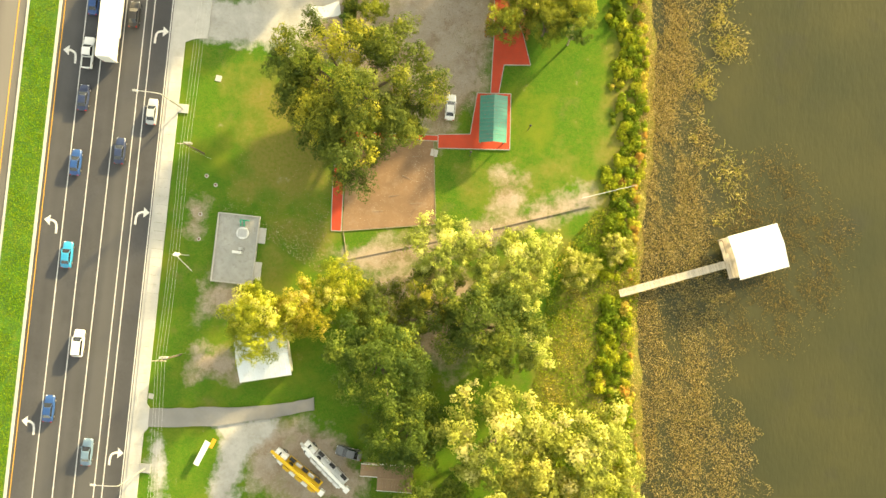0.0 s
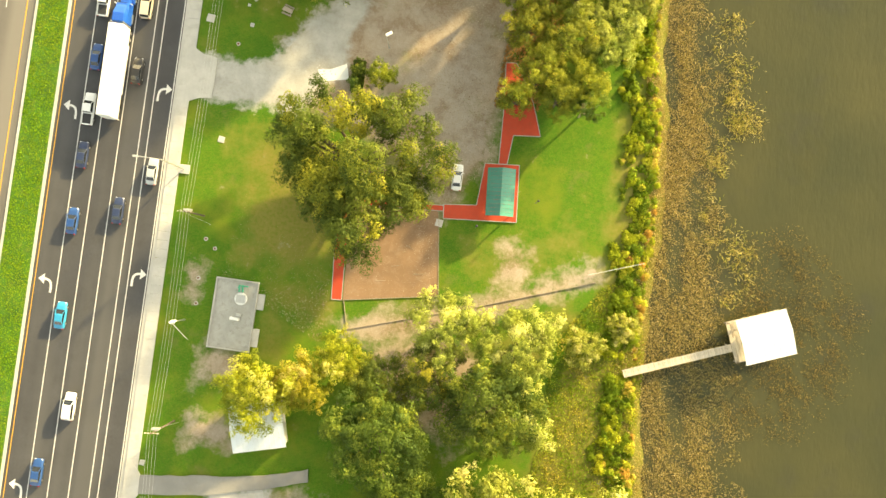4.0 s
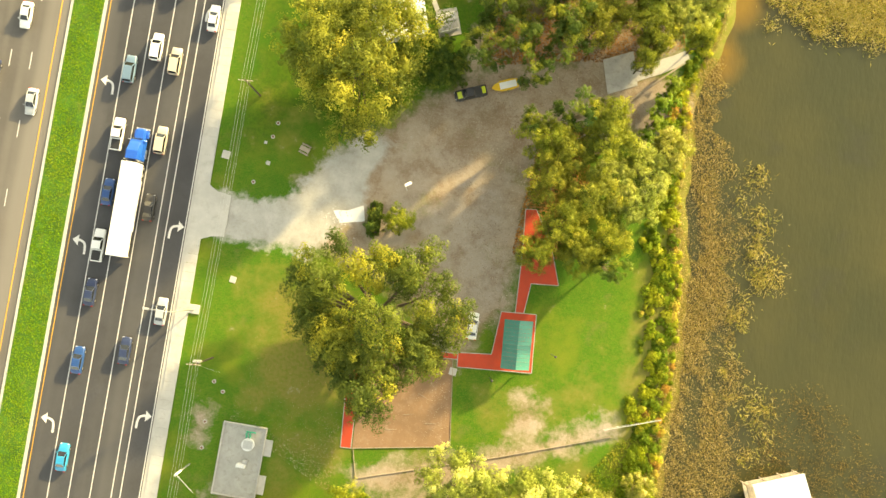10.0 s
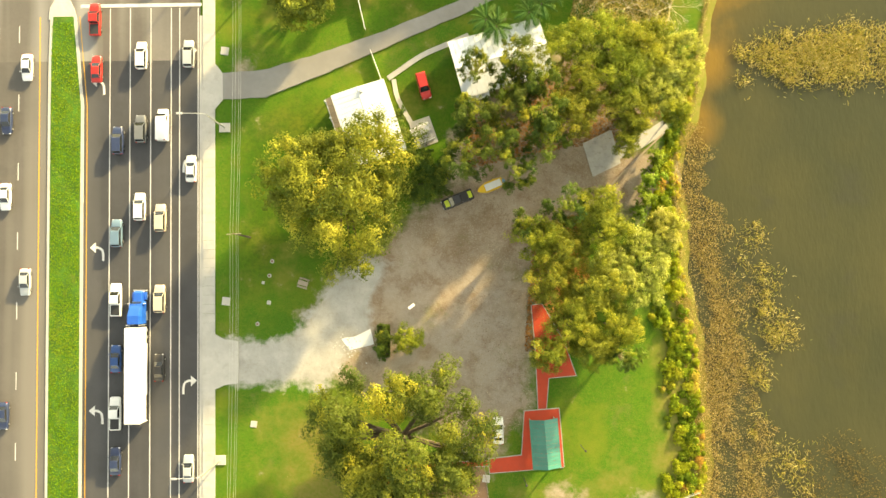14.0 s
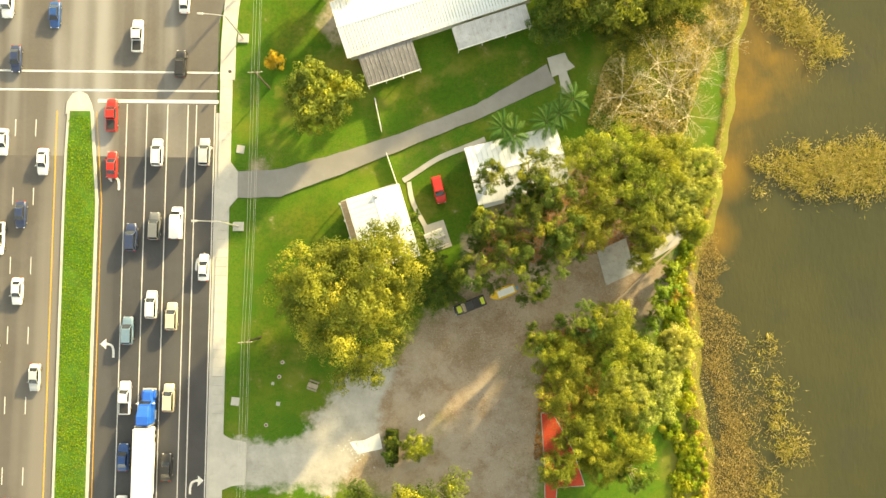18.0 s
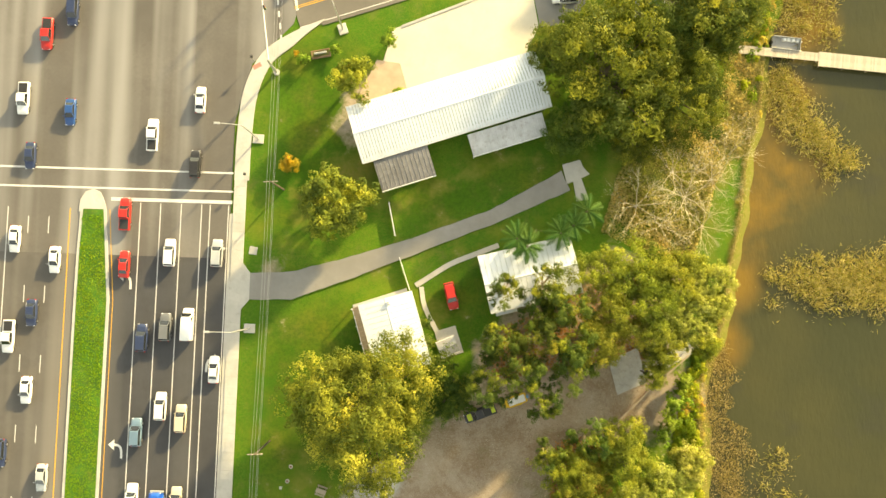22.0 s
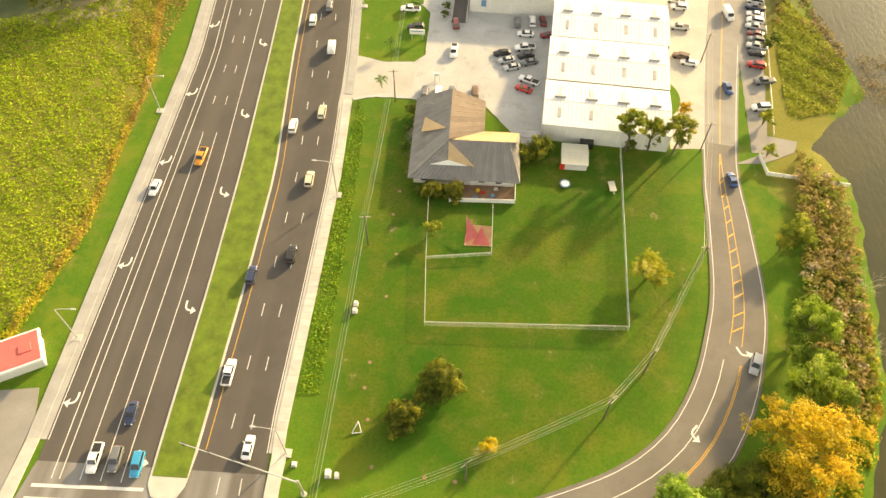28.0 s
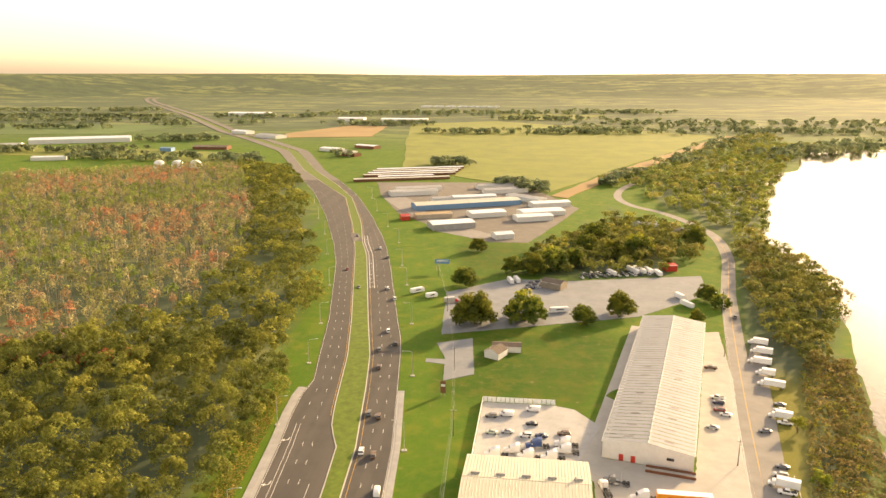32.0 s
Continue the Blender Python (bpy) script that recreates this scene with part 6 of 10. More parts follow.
def bank():
    """Bushes and rank growth along the lake bank, each a low dome of leaves of one colour."""
    col = np.array([(0.13, 0.20, 0.018), (0.20, 0.27, 0.025), (0.30, 0.34, 0.03), (0.42, 0.42, 0.05), (0.50, 0.40, 0.08), (0.46, 0.27, 0.06)])
    P, N, C = [], [], []
    for k in range(2300):
        y = rng.uniform(-64, 205)
        s = np.interp(y, [q[0] for q in SHORE], [q[1] for q in SHORE])
        wide = (5.6 if y < 66 else 3.4) * (1 + 0.35 * noise_field(3.0, y, 0.22))
        off = rng.uniform(0, wide)
        if abs(y - 0.5) < 1.6 or rng.uniform() < np.interp(y, [-64, 66, 72, 84, 92, 134, 140, 205], [0.0, 0.0, 0.2, 0.3, 0.97, 0.97, 0.2, 0.2]):
            continue
        r = rng.uniform(0.3, 1.15) ** 1.3 * (1.0 if 0.8 < off < wide - 0.8 else 0.7)
        h = r * rng.uniform(0.6, 1.5)
        n = int(36 + 95 * r)
        d = unit(n)
        d[:, 2] = np.abs(d[:, 2])
        q = d * rng.uniform(0.55, 1.1, (n, 1)) * np.array([r, r * rng.uniform(0.8, 1.5), h])
        P.append(q + np.array([s - off + 0.5, y, -0.12]))
        N.append(d + np.array([0, 0, 0.3]))
        c = int(np.clip(rng.normal(1.7 + 1.6 * (off < 1.3) + 0.9 * noise_field(0.0, y, 0.4), 1.1), 0, 5))
        C.append(np.tile(col[c] * rng.uniform(0.85, 1.2), (n, 1)) * rng.uniform(0.85, 1.15, (n, 1)))
    me = leaf_mesh("bank_bushes", np.concatenate(P), np.concatenate(N), 0.36, L_WOOD, None, np.concatenate(C), jitter=0.3)
    tagged(new("bank_bushes", me), "yellow-green bushes and rank grass on the lake bank", "bushes", "", "stuff")


def hedge(name, label, x0, y0, x1, y1, h, n, mat):
    """A clipped hedge: a dense skin of leaves over a block of twigs."""
    root = thing(name, label, "hedge", (x0 + x1) / 2, (y0 + y1) / 2, 0)
    w, d = (x1 - x0) / 2, (y1 - y0) / 2
    part("twigs", Shape().box(-w * 0.8, -d * 0.92, 0, w * 0.8, d * 0.92, h * 0.85, 0.15), M_BARK, root)
    q = rng.uniform(-1, 1, (n, 3))
    k = rng.integers(0, 3, n)
    q[np.arange(n), k] = np.where(rng.uniform(size=n) < 0.5, -1, 1) * rng.uniform(0.9, 1.04, n)
    nr = np.zeros((n, 3))
    nr[np.arange(n), k] = np.sign(q[np.arange(n), k])
    p = q * np.array([w, d, h * 0.45]) + np.array([0, 0, h * 0.52])
    part("foliage", leaf_mesh("foliage", p, nr, 0.3, mat, np.clip(rng.normal(0.25, 0.15, n), 0, 1)), None, root)


hedge("hedge", "dark green clipped hedge at the gravel edge", 46.4, 43.4, 48.5, 48.8, 1.1, 2600, L_GREEN)


def reeds(name, label, x, y, tall, size, colours, slim=0.26):
    n = len(x)
    edge = np.interp(y, [q[0] for q in SHORE], [q[1] for q in SHORE])
    z = np.clip(-0.02 - 0.25 * (x - edge), -0.55, 0.0) + rng.uniform(0.0, 1.0, n) * tall
    pick = rng.integers(0, len(colours), n)
    d = unit(n) * 0.8 + np.array([0, 0, 0.8])
    me = leaf_mesh(name, np.stack([x, y, z], 1), d, size, L_REED, None, np.array(colours)[pick] * rng.uniform(0.7, 1.3, (n, 1)), aspect=slim, jitter=0.3)
    return tagged(new(name, me), label, "reeds", "", "stuff")


bank()
for name, pts, n in (("rough_grass", [(84, -62), (104, -62), (104, 4), (101, 18), (95, 14), (88, 4)], 26000), ):
    q = rng.uniform((84, -62), (104, 52), (n * 5, 2))
    q = q[inside(q[:, 0], q[:, 1], pts) > 0][:n]
    col = np.array([(0.15, 0.24, 0.02), (0.23, 0.29, 0.03), (0.37, 0.34, 0.05), (0.48, 0.39, 0.10)])
    pick = np.clip((1.5 + 1.1 * noise_field(q[:, 0], q[:, 1], 0.3) + rng.normal(0, 0.6, len(q))).astype(int), 0, 3)
    tagged(new(name, leaf_mesh(name, np.concatenate([q, rng.uniform(-0.05, 0.22, (len(q), 1))], 1), unit(len(q)) * 0.6 + np.array([0, 0, 0.9]), 0.42, L_WOOD, None, col[pick], aspect=0.4)), "rank green and yellow grass tufts by the lake", "grass", "", "stuff")
TAN = [(0.42, 0.31, 0.11), (0.50, 0.38, 0.16), (0.33, 0.24, 0.08), (0.32, 0.27, 0.07), (0.58, 0.47, 0.23)]
yy = rng.uniform(-64, 84, 230000)
ss = np.interp(yy, [q[0] for q in SHORE], [q[1] for q in SHORE])
width_r = np.interp(yy, [-64, -32, -17, -3, 15, 28, 40, 58, 70, 84], [25, 24, 20, 19, 15, 12.5, 11, 11, 8, 4]) + 1.5 * np.sin(yy * 0.5) + np.sin(yy * 1.3)
u = rng.uniform(-0.14, 1, len(yy))
xx = ss - 0.2 + u * width_r
dens = np.interp(yy, [-64, 52, 68, 84], [1, 1, 0.4, 0.25]) * np.clip(1.2 - 0.85 * np.abs(u) ** 2.5, 0.05, 1) * np.clip(0.72 + 0.62 * noise_field(xx * 1.6, yy * 0.55, 0.2) + 0.35 * noise_field(xx, yy, 0.8), 0.12, 1)
keep = rng.uniform(size=len(yy)) < dens
reeds("reed_bed", "dry tan reeds standing in shallow water", xx[keep], yy[keep], 0.26, 0.3, TAN)
q = rng.uniform((115, -14), (146, 32), (46000, 2))
edge_d = inside(q[:, 0], q[:, 1], [(118, -13), (124, -10), (133, -10), (142, 1), (144.5, 15), (137, 24), (129, 31), (119, 27), (116, 8)])
q = q[rng.uniform(size=len(q)) < np.clip(edge_d / 5, 0, 1) * np.clip(0.5 + 0.35 * noise_field(q[:, 0], q[:, 1], 0.33) + 0.3 * noise_field(q[:, 0], q[:, 1] + 5, 0.9), 0.04, 1)]
SEDGE = [(0.30, 0.24, 0.08), (0.42, 0.33, 0.14), (0.52, 0.43, 0.22), (0.24, 0.26, 0.05)]
ys_ = rng.uniform(60, 134, 9000)
reeds("shore_sedge", "thin line of tan sedge at the water's edge", np.interp(ys_, [q[0] for q in SHORE], [q[1] for q in SHORE]) + 0.3 * np.sin(ys_ * 0.31) + rng.normal(0.15, 0.28, len(ys_)), ys_, 0.5, 0.34, SEDGE)
reeds("reed_patch", "thin brown water plants round the gazebo", q[:, 0], q[:, 1], 0.14, 0.34, [(0.20, 0.14, 0.05), (0.26, 0.18, 0.06), (0.16, 0.125, 0.045), (0.34, 0.25, 0.09)])
q = rng.uniform((143, 264), (170, 294), (9000, 2))
q = q[rng.uniform(size=len(q)) < np.clip(inside(q[:, 0], q[:, 1], [(144, 270), (158, 266), (170, 276), (168, 292), (150, 291)]) / 4, 0, 1) * np.clip(0.6 + 0.5 * noise_field(q[:, 0], q[:, 1], 0.3), 0.1, 1)]
reeds("reed_spit", "dark brown reeds on a spit in the lake", q[:, 0], q[:, 1], 0.9, 0.6, [(0.18, 0.13, 0.05), (0.25, 0.18, 0.07), (0.32, 0.24, 0.10)])
# islets: tufts of bending reeds, dense in the middle and ragged outside
tufts = []
for cx, cy, sx, sy, n in ((127, 95.5, 8, 2.4, 260), (112, 130.5, 1.8, 1.6, 36), (115, 126, 1.8, 2.0, 44), (119, 121.5, 1.8, 1.8, 40), (123.5, 117.5, 1.6, 1.4, 26), (116, 147, 3, 4.5, 90), (127, -50, 3.5, 4, 80), (114.5, 51, 1.6, 5, 16), (112.2, 62, 1.2, 3, 9), (116.5, 47, 1.5, 2, 8), (113, 38, 1.5, 4, 9), (118, 22, 2, 6, 14)):
    tufts += list(rng.normal(size=(n, 2)) * np.array([sx, sy]) + np.array([cx, cy]))
tufts = np.array([q for q in tufts if q[0] > 110.5])
q = np.repeat(tufts, 55, 0) + rng.normal(size=(55 * len(tufts), 2)) * np.repeat(rng.uniform(0.4, 1.5, len(tufts)), 55)[:, None]
reeds("reed_islet", "tan reed islets in the lake", q[:, 0], q[:, 1], 0.7, 0.75, [(0.42, 0.34, 0.08), (0.48, 0.39, 0.12), (0.30, 0.30, 0.06), (0.54, 0.46, 0.20)], 0.13)
# ---- buildings ----


def roof_plane(root, name, mat, a, b, c, d, piece=0.9, label="", rib=0.032):
    """A roof slope of lapped metal sheets between eave a-b and ridge d-c, each sheet with a raised seam."""
    a, b, c, d = map(Vector, (a, b, c, d))
    n = max(1, round((b - a).length / piece))
    nrm = (b - a).cross(d - a).normalized()
    if nrm.z < 0:
        nrm = -nrm
    up = nrm * rib
    for k in range(n):
        t0, t1 = k / n, (k + 1) / n - 0.002
        p, q, r, s = a.lerp(b, t0), a.lerp(b, t1), d.lerp(c, t1), d.lerp(c, t0)
        e = (q - p) * 0.12
        v = [p, q, r, s, p + up, p + e + up, s + e + up, s + up, p + e * 1.3 + up * 0.25, q + up * 0.25, r + up * 0.25, s + e * 1.3 + up * 0.25]
        sh = Shape().add(v, [(3, 2, 1, 0), (4, 5, 6, 7), (5, 8, 11, 6), (8, 9, 10, 11), (0, 4, 7, 3), (9, 1, 2, 10), (0, 1, 9, 8, 5, 4), (3, 7, 6, 11, 10, 2)])
        part(name, sh, mat, root, label)


def roof_tri(root, name, mat, a, b, c, thick=0.12, label=""):
    a, b, c = map(Vector, (a, b, c))
    dn = Vector((0, 0, -thick))
    part(name, Shape().add([a, b, c, a + dn, b + dn, c + dn], [(0, 1, 2), (5, 4, 3), (0, 3, 4, 1), (1, 4, 5, 2), (2, 5, 3, 0)]), mat, root, label)


def window(root, x, y, z, w, h, turn):
    """A framed window set against a wall at x, y; turn: the way it faces."""
    m = pose(x, y, z, 0, 0, turn)
    f = Shape()
    f.box(-w / 2, -0.03, -h / 2, -w / 2 + 0.08, 0.06, h / 2).box(w / 2 - 0.08, -0.03, -h / 2, w / 2, 0.06, h / 2).box(-w / 2, -0.03, h / 2 - 0.08, w / 2, 0.06, h / 2).box(-w / 2, -0.03, -h / 2, w / 2, 0.1, -h / 2 + 0.08)
    win = part("window", f, M_WHITE, root, "", m)
    part("pane", Shape().box(-w / 2 + 0.05, 0.0, -h / 2 + 0.05, w / 2 - 0.05, 0.03, h / 2 - 0.05), M_GLASS, win)


def door(root, x, y, w, h, turn, mat, name="door", z=0.0):
    m = pose(x, y, z + h / 2, 0, 0, turn)
    d = part(name, Shape().box(-w / 2, -0.02, -h / 2, w / 2, 0.06, h / 2), mat, root, "", m)
    if w < 1.6:
        part("handle", Shape().box(w / 2 - 0.18, 0.06, -0.08, w / 2 - 0.08, 0.12, 0.04), M_STEEL, d)


def gable(name, label, category, x, y, turn, L, W, eave, ridge, roof, wall, piece=0.9, over=0.4, windows=0, group="", rib=0.032):
    """A house with its ridge along local x."""
    root = thing(name, label, category, x, y, -0.06, turn, group)
    hl, hw = L / 2 - over, W / 2 - over
    part("wall", Shape().box(-hl, -hw, -0.3, hl, -hw + 0.2, eave), wall, root)
    part("wall", Shape().box(-hl, hw - 0.2, -0.3, hl, hw, eave), wall, root)
    rise = (ridge - eave) * (hw / (W / 2))
    for s in (-1, 1):
        a, b = s * hl, s * (hl - 0.2)
        e = eave - 0.03
        v = [(q, -hw, -0.3) for q in (a, b)] + [(q, hw, -0.3) for q in (a, b)] + [(q, hw, e) for q in (a, b)] + [(q, 0, e + rise) for q in (a, b)] + [(q, -hw, e) for q in (a, b)]
        part("gable_wall", Shape().add(v, [(0, 2, 4, 6, 8), (9, 7, 5, 3, 1), (0, 1, 3, 2), (2, 3, 5, 4), (4, 5, 7, 6), (6, 7, 9, 8), (8, 9, 1, 0)]), wall, root)
    roof_plane(root, "roof_panel", roof, (-L / 2, -W / 2, eave), (L / 2, -W / 2, eave), (L / 2, 0, ridge), (-L / 2, 0, ridge), piece, "", rib)
    roof_plane(root, "roof_panel", roof, (L / 2, W / 2, eave), (-L / 2, W / 2, eave), (-L / 2, 0, ridge), (L / 2, 0, ridge), piece, "", rib)
    part("ridge_cap", Shape().add([(-L / 2, -0.25, ridge - 0.02), (L / 2, -0.25, ridge - 0.02), (L / 2, 0, ridge + 0.09), (-L / 2, 0, ridge + 0.09), (-L / 2, 0.25, ridge - 0.02), (L / 2, 0.25, ridge - 0.02)], [(0, 1, 2, 3), (3, 2, 5, 4), (1, 0, 4, 5), (0, 3, 4), (1, 5, 2)]), roof, root)
    part("gutter", Shape().box(-L / 2, -W / 2 - 0.12, eave - 0.14, L / 2, -W / 2, eave - 0.02), M_WHITE, root)
    part("gutter", Shape().box(-L / 2, W / 2, eave - 0.14, L / 2, W / 2 + 0.12, eave - 0.02), M_WHITE, root)
    for k in range(windows):
        q = -hl + (k + 0.5) * 2 * hl / windows
        window(root, q, -hw, eave * 0.55, 1.3, 1.2, 180)
        window(root, q, hw, eave * 0.55, 1.3, 1.2, 0)
    return root


def lean_to(root, x0, x1, y_high, y_low, z_high, z_low, mat, posts=4):
    roof = part("lean_to_roof", Shape().add([(x0, y_low, z_low), (x1, y_low, z_low), (x1, y_high, z_high), (x0, y_high, z_high), (x0, y_low, z_low - 0.1), (x1, y_low, z_low - 0.1), (x1, y_high, z_high - 0.1), (x0, y_high, z_high - 0.1)],
                [(0, 1, 2, 3), (7, 6, 5, 4), (0, 4, 5, 1), (1, 5, 6, 2), (2, 6, 7, 3), (3, 7, 4, 0)]), mat, root)
    n = int(abs(x1 - x0) / 0.75)
    for k in range(n):
        q = x0 + (k + 0.5) * (x1 - x0) / n
        part("rib", Shape().add([(q - 0.05, y_low, z_low), (q + 0.05, y_low, z_low), (q + 0.05, y_high, z_high), (q - 0.05, y_high, z_high), (q, y_low, z_low + 0.06), (q, y_high, z_high + 0.06)], [(0, 4, 5, 3), (4, 1, 2, 5), (0, 1, 4), (2, 3, 5)]), mat, roof)
    part("fascia", Shape().box(min(x0, x1), y_low - 0.15, z_low - 0.25, max(x0, x1), y_low - 0.02, z_low + 0.03), M_WHITE, root)
    for k in range(posts):
        q = x0 + 0.15 + k * (x1 - x0 - 0.3) / (posts - 1)
        part("post", Shape().box(q - 0.07, y_low + 0.1, -0.2, q + 0.07, y_low + 0.24, z_low - 0.08), M_WHITE, root)


hall = gable("long_house", "long house with corrugated white metal gable roof", "house", 53.4, 123.6, 19.0, 34.5, 10.2, 3.6, 5.0, M_WHITE_METAL, M_WALL, 0.55, 0.5, 7, rib=0.009)
lean_to(hall, -15.4, -5.6, -5.0, -10.6, 3.3, 2.6, M_DARK_METAL)
lean_to(hall, 1.6, 15.2, -5.6, -9.4, 3.3, 2.6, M_PALE_METAL)
part("air_conditioner", Shape().box(-14.2, -5.6, 0, -13.2, -4.9, 1.0, 0.05), M_STEEL, hall)
cottage = gable("cottage", "small cottage with white painted metal roof", "house", 45.4, 83.9, 107.5, 13.0, 9.4, 3.1, 3.4, M_WHITE_METAL, M_WALL, 0.9, 0.4, 3)
lean_to(cottage, -6.3, 6.3, 4.75, 6.0, 2.95, 2.6, M_TAN_ROOF, 5)
part("chimney", Shape().box(5.2, -0.7, 3.0, 5.8, -0.2, 3.9, 0.06), M_WALL, cottage)
gable("bungalow", "bungalow with white metal roof under trees", "house", 68.4, 95.0, 15.0, 16.4, 10.0, 3.0, 4.0, M_WHITE_METAL, M_WALL_TAN, 0.9, 0.4, 3)
gable("garden_shed", "small garden shed with white roof", "shed", 64.2, 89.8, 15.0, 3.8, 3.4, 2.2, 2.8, M_WHITE_METAL, M_WALL, 0.9, 0.2)
gable("garden_shed", "grey shed beside the cottage path", "shed", 54.6, 82.0, 24.0, 3.4, 2.8, 2.2, 2.5, M_GREY_METAL, M_WALL, 0.6, 0.2)
gable("barn", "low barn with white metal roof under yellow tree", "shed", 38.4, -16.9, 14.0, 9.2, 8.0, 2.9, 3.5, M_WHITE_METAL, M_WALL, 0.9, 0.3)
gable("brown_house", "low house with flat brown roof among trees", "house", 63.6, -36.1, 1.0, 6.2, 4.4, 2.8, 3.0, M_BROWN_ROOF, M_WALL_TAN, 0.5, 0.4, 2)
gable("brown_annexe", "low annexe with brown roof", "house", 59.0, -35.2, 1.0, 3.2, 2.0, 2.4, 2.55, M_BROWN_ROOF, M_WALL_TAN, 0.5, 0.2)
gable("boat_house", "grey flat house beside the dock under trees", "house", 88.4, 144.6, 90.0, 7.4, 4.6, 2.8, 3.0, M_DARK_METAL, M_WALL, 0.9, 0.2)

# concrete forecourt behind the long house
drive("forecourt", [(42.9, 138.2), (60.3, 145.3), (61.2, 147.4), (58.6, 149.2), (61.0, 150.6), (69.0, 153.3), (67.6, 146.6), (69.0, 139.5), (66.5, 134.0), (46.5, 126.6), (40.4, 128.5)], M_FORECOURT, "sunlit cream concrete forecourt", 0.05, 0.06, "forecourt")
drive("patio", [(40.2, 132.5), (44.4, 132.0), (46.0, 126.8), (38.5, 124.4), (37.2, 126)], material("brick_paving", (0.48, 0.36, 0.26), 0.9, vary=0.15, scale=0.5, fine=4), "reddish brick patio beside the house", 0.06, 0.05, "patio")
drive("parking_bay", [(67.7, 150.0), (75.0, 152.0), (78.5, 146.0), (75.0, 140.5), (69.2, 139.5), (67.8, 146.5)], M_ASPHALT_PALE, "grey asphalt parking bay", 0.045, 0.2, "parking")
drive("verge_wall", [(44.4, 138.9), (59.6, 145.4), (59.8, 145.0), (44.6, 138.5)], M_CONCRETE, "low concrete kerb", 0.2, 0.0, "kerb")
drive("landing", [(73.9, 114.7), (77.0, 115.7), (77.6, 114.4), (78.8, 113.2), (77.0, 112.2), (74.8, 111.3)], M_CONCRETE, "concrete landing at the end of the drive", 0.19, 0.03, "landing")
drive("landing_path", [(75.9, 112.0), (77.3, 112.4), (78.8, 108.6), (76.6, 108.3)], M_CONCRETE, "concrete garden path", 0.185, 0.05, "path")
GARDEN = smooth_line([(48.6, 92.4), (50.4, 93.6), (54.6, 96.4), (59.2, 98.4), (63.0, 100.0)], 1.2)
structure("garden_path", ribbon(GARDEN, -0.45, 0.45, -0.1, 0.05), M_CONCRETE, "curving concrete garden path", "path")
structure("cottage_path", ribbon(smooth_line([(49.6, 92.2), (50.4, 88.5), (53.2, 83.4)], 1.2), -0.4, 0.4, -0.1, 0.045), M_CONCRETE, "narrow concrete path beside the cottage", "path")
structure("cottage_yard", Shape().slab([(52.2, 84.4), (55.8, 85.6), (57.4, 81.0), (53.6, 79.6)], -0.1, 0.06), M_CONCRETE, "concrete yard round the shed", "yard")
structure("cottage_apron", Shape().slab([(37.6, 88.6), (47.0, 91.9), (47.6, 90.2), (40.0, 87.2), (42.0, 80.6), (41.0, 80.2)], -0.1, 0.045), M_CONCRETE, "concrete strip round the cottage", "path")

# pavilion with its red surfacing
pav = thing("pavilion", "picnic pavilion with green metal gable roof", "pavilion", 75.0, 28.5, 0.0, 3.5)
roof_plane(pav, "roof_panel", M_GREEN_METAL, (-2.45, -4.2, 2.7), (-2.45, 4.2, 2.7), (0, 4.2, 3.9), (0, -4.2, 3.9), 0.7)
roof_plane(pav, "roof_panel", M_GREEN_METAL, (2.45, 4.2, 2.7), (2.45, -4.2, 2.7), (0, -4.2, 3.9), (0, 4.2, 3.9), 0.7)
for px in (-2.1, 2.1):
    part("beam", Shape().box(px - 0.1, -4.0, 2.45, px + 0.1, 4.0, 2.7), M_WOOD, pav)
    for py in (-3.8, 0, 3.8):
        part("post", Shape().box(px - 0.1, py - 0.1, 0, px + 0.1, py + 0.1, 2.5), M_WOOD, pav)


def red_path(name, pts, z, label):
    """Red surfacing with a narrow pale concrete edging."""
    structure(name, Shape().slab(pts, -0.2, z), M_RED, label, "surfacing")
    edge_s = Shape()
    for a, b in zip(pts, pts[1:] + pts[:1]):
        ribbon([Vector(a), Vector(b)], -0.07, 0.07, -0.1, z + 0.014, edge_s)
    structure(name + "_edging", edge_s, M_SLAB, "narrow worn concrete edging of the red path", "edging")


red_path("red_path_pavilion", [(71.8, 33.6), (77.9, 34.0), (78.6, 23.8), (65.6, 22.9), (65.4, 25.4), (71.2, 26.0)], 0.08, "red rubber surfacing round the pavilion")
red_path("red_path_north", [(74.2, 33.8), (75.7, 33.9), (76.2, 39.2), (81.0, 39.6), (79.0, 45.5), (76.5, 50.0), (75.2, 52.2), (73.3, 52.0), (73.9, 44.0)], 0.076, "red rubber surfacing of a footpath")
red_path("red_path_west", [(47.8, 6.2), (49.6, 6.3), (49.2, 15.0), (49.2, 23.4), (65.5, 24.2), (65.4, 25.2), (47.6, 24.4), (47.2, 15)], 0.072, "red rubber surfacing of a footpath")
structure("sand_court", Shape().slab([(49.8, 6.4), (66.4, 9.2), (64.6, 24.2), (49.2, 23.4)], -0.2, 0.05), M_SAND, "reddish sand court with scattered sticks", "court")
edge = thing("court_edging", "weathered timber edging of the sand court", "edging")
for a, b in (((49.7, 6.3), (66.5, 9.1)), ((66.5, 9.1), (64.7, 24.2)), ((50.0, 6.2), (51.2, 1.3)), ((51.2, 1.3), (60.4, 4.1)), ((60.4, 4.1), (75.0, 8.6)), ((75, 8.6), (94, 15.0))):
    part("board", ribbon([Vector(a), Vector(b)], -0.05, 0.05, -0.1, 0.12), M_WOOD, edge)
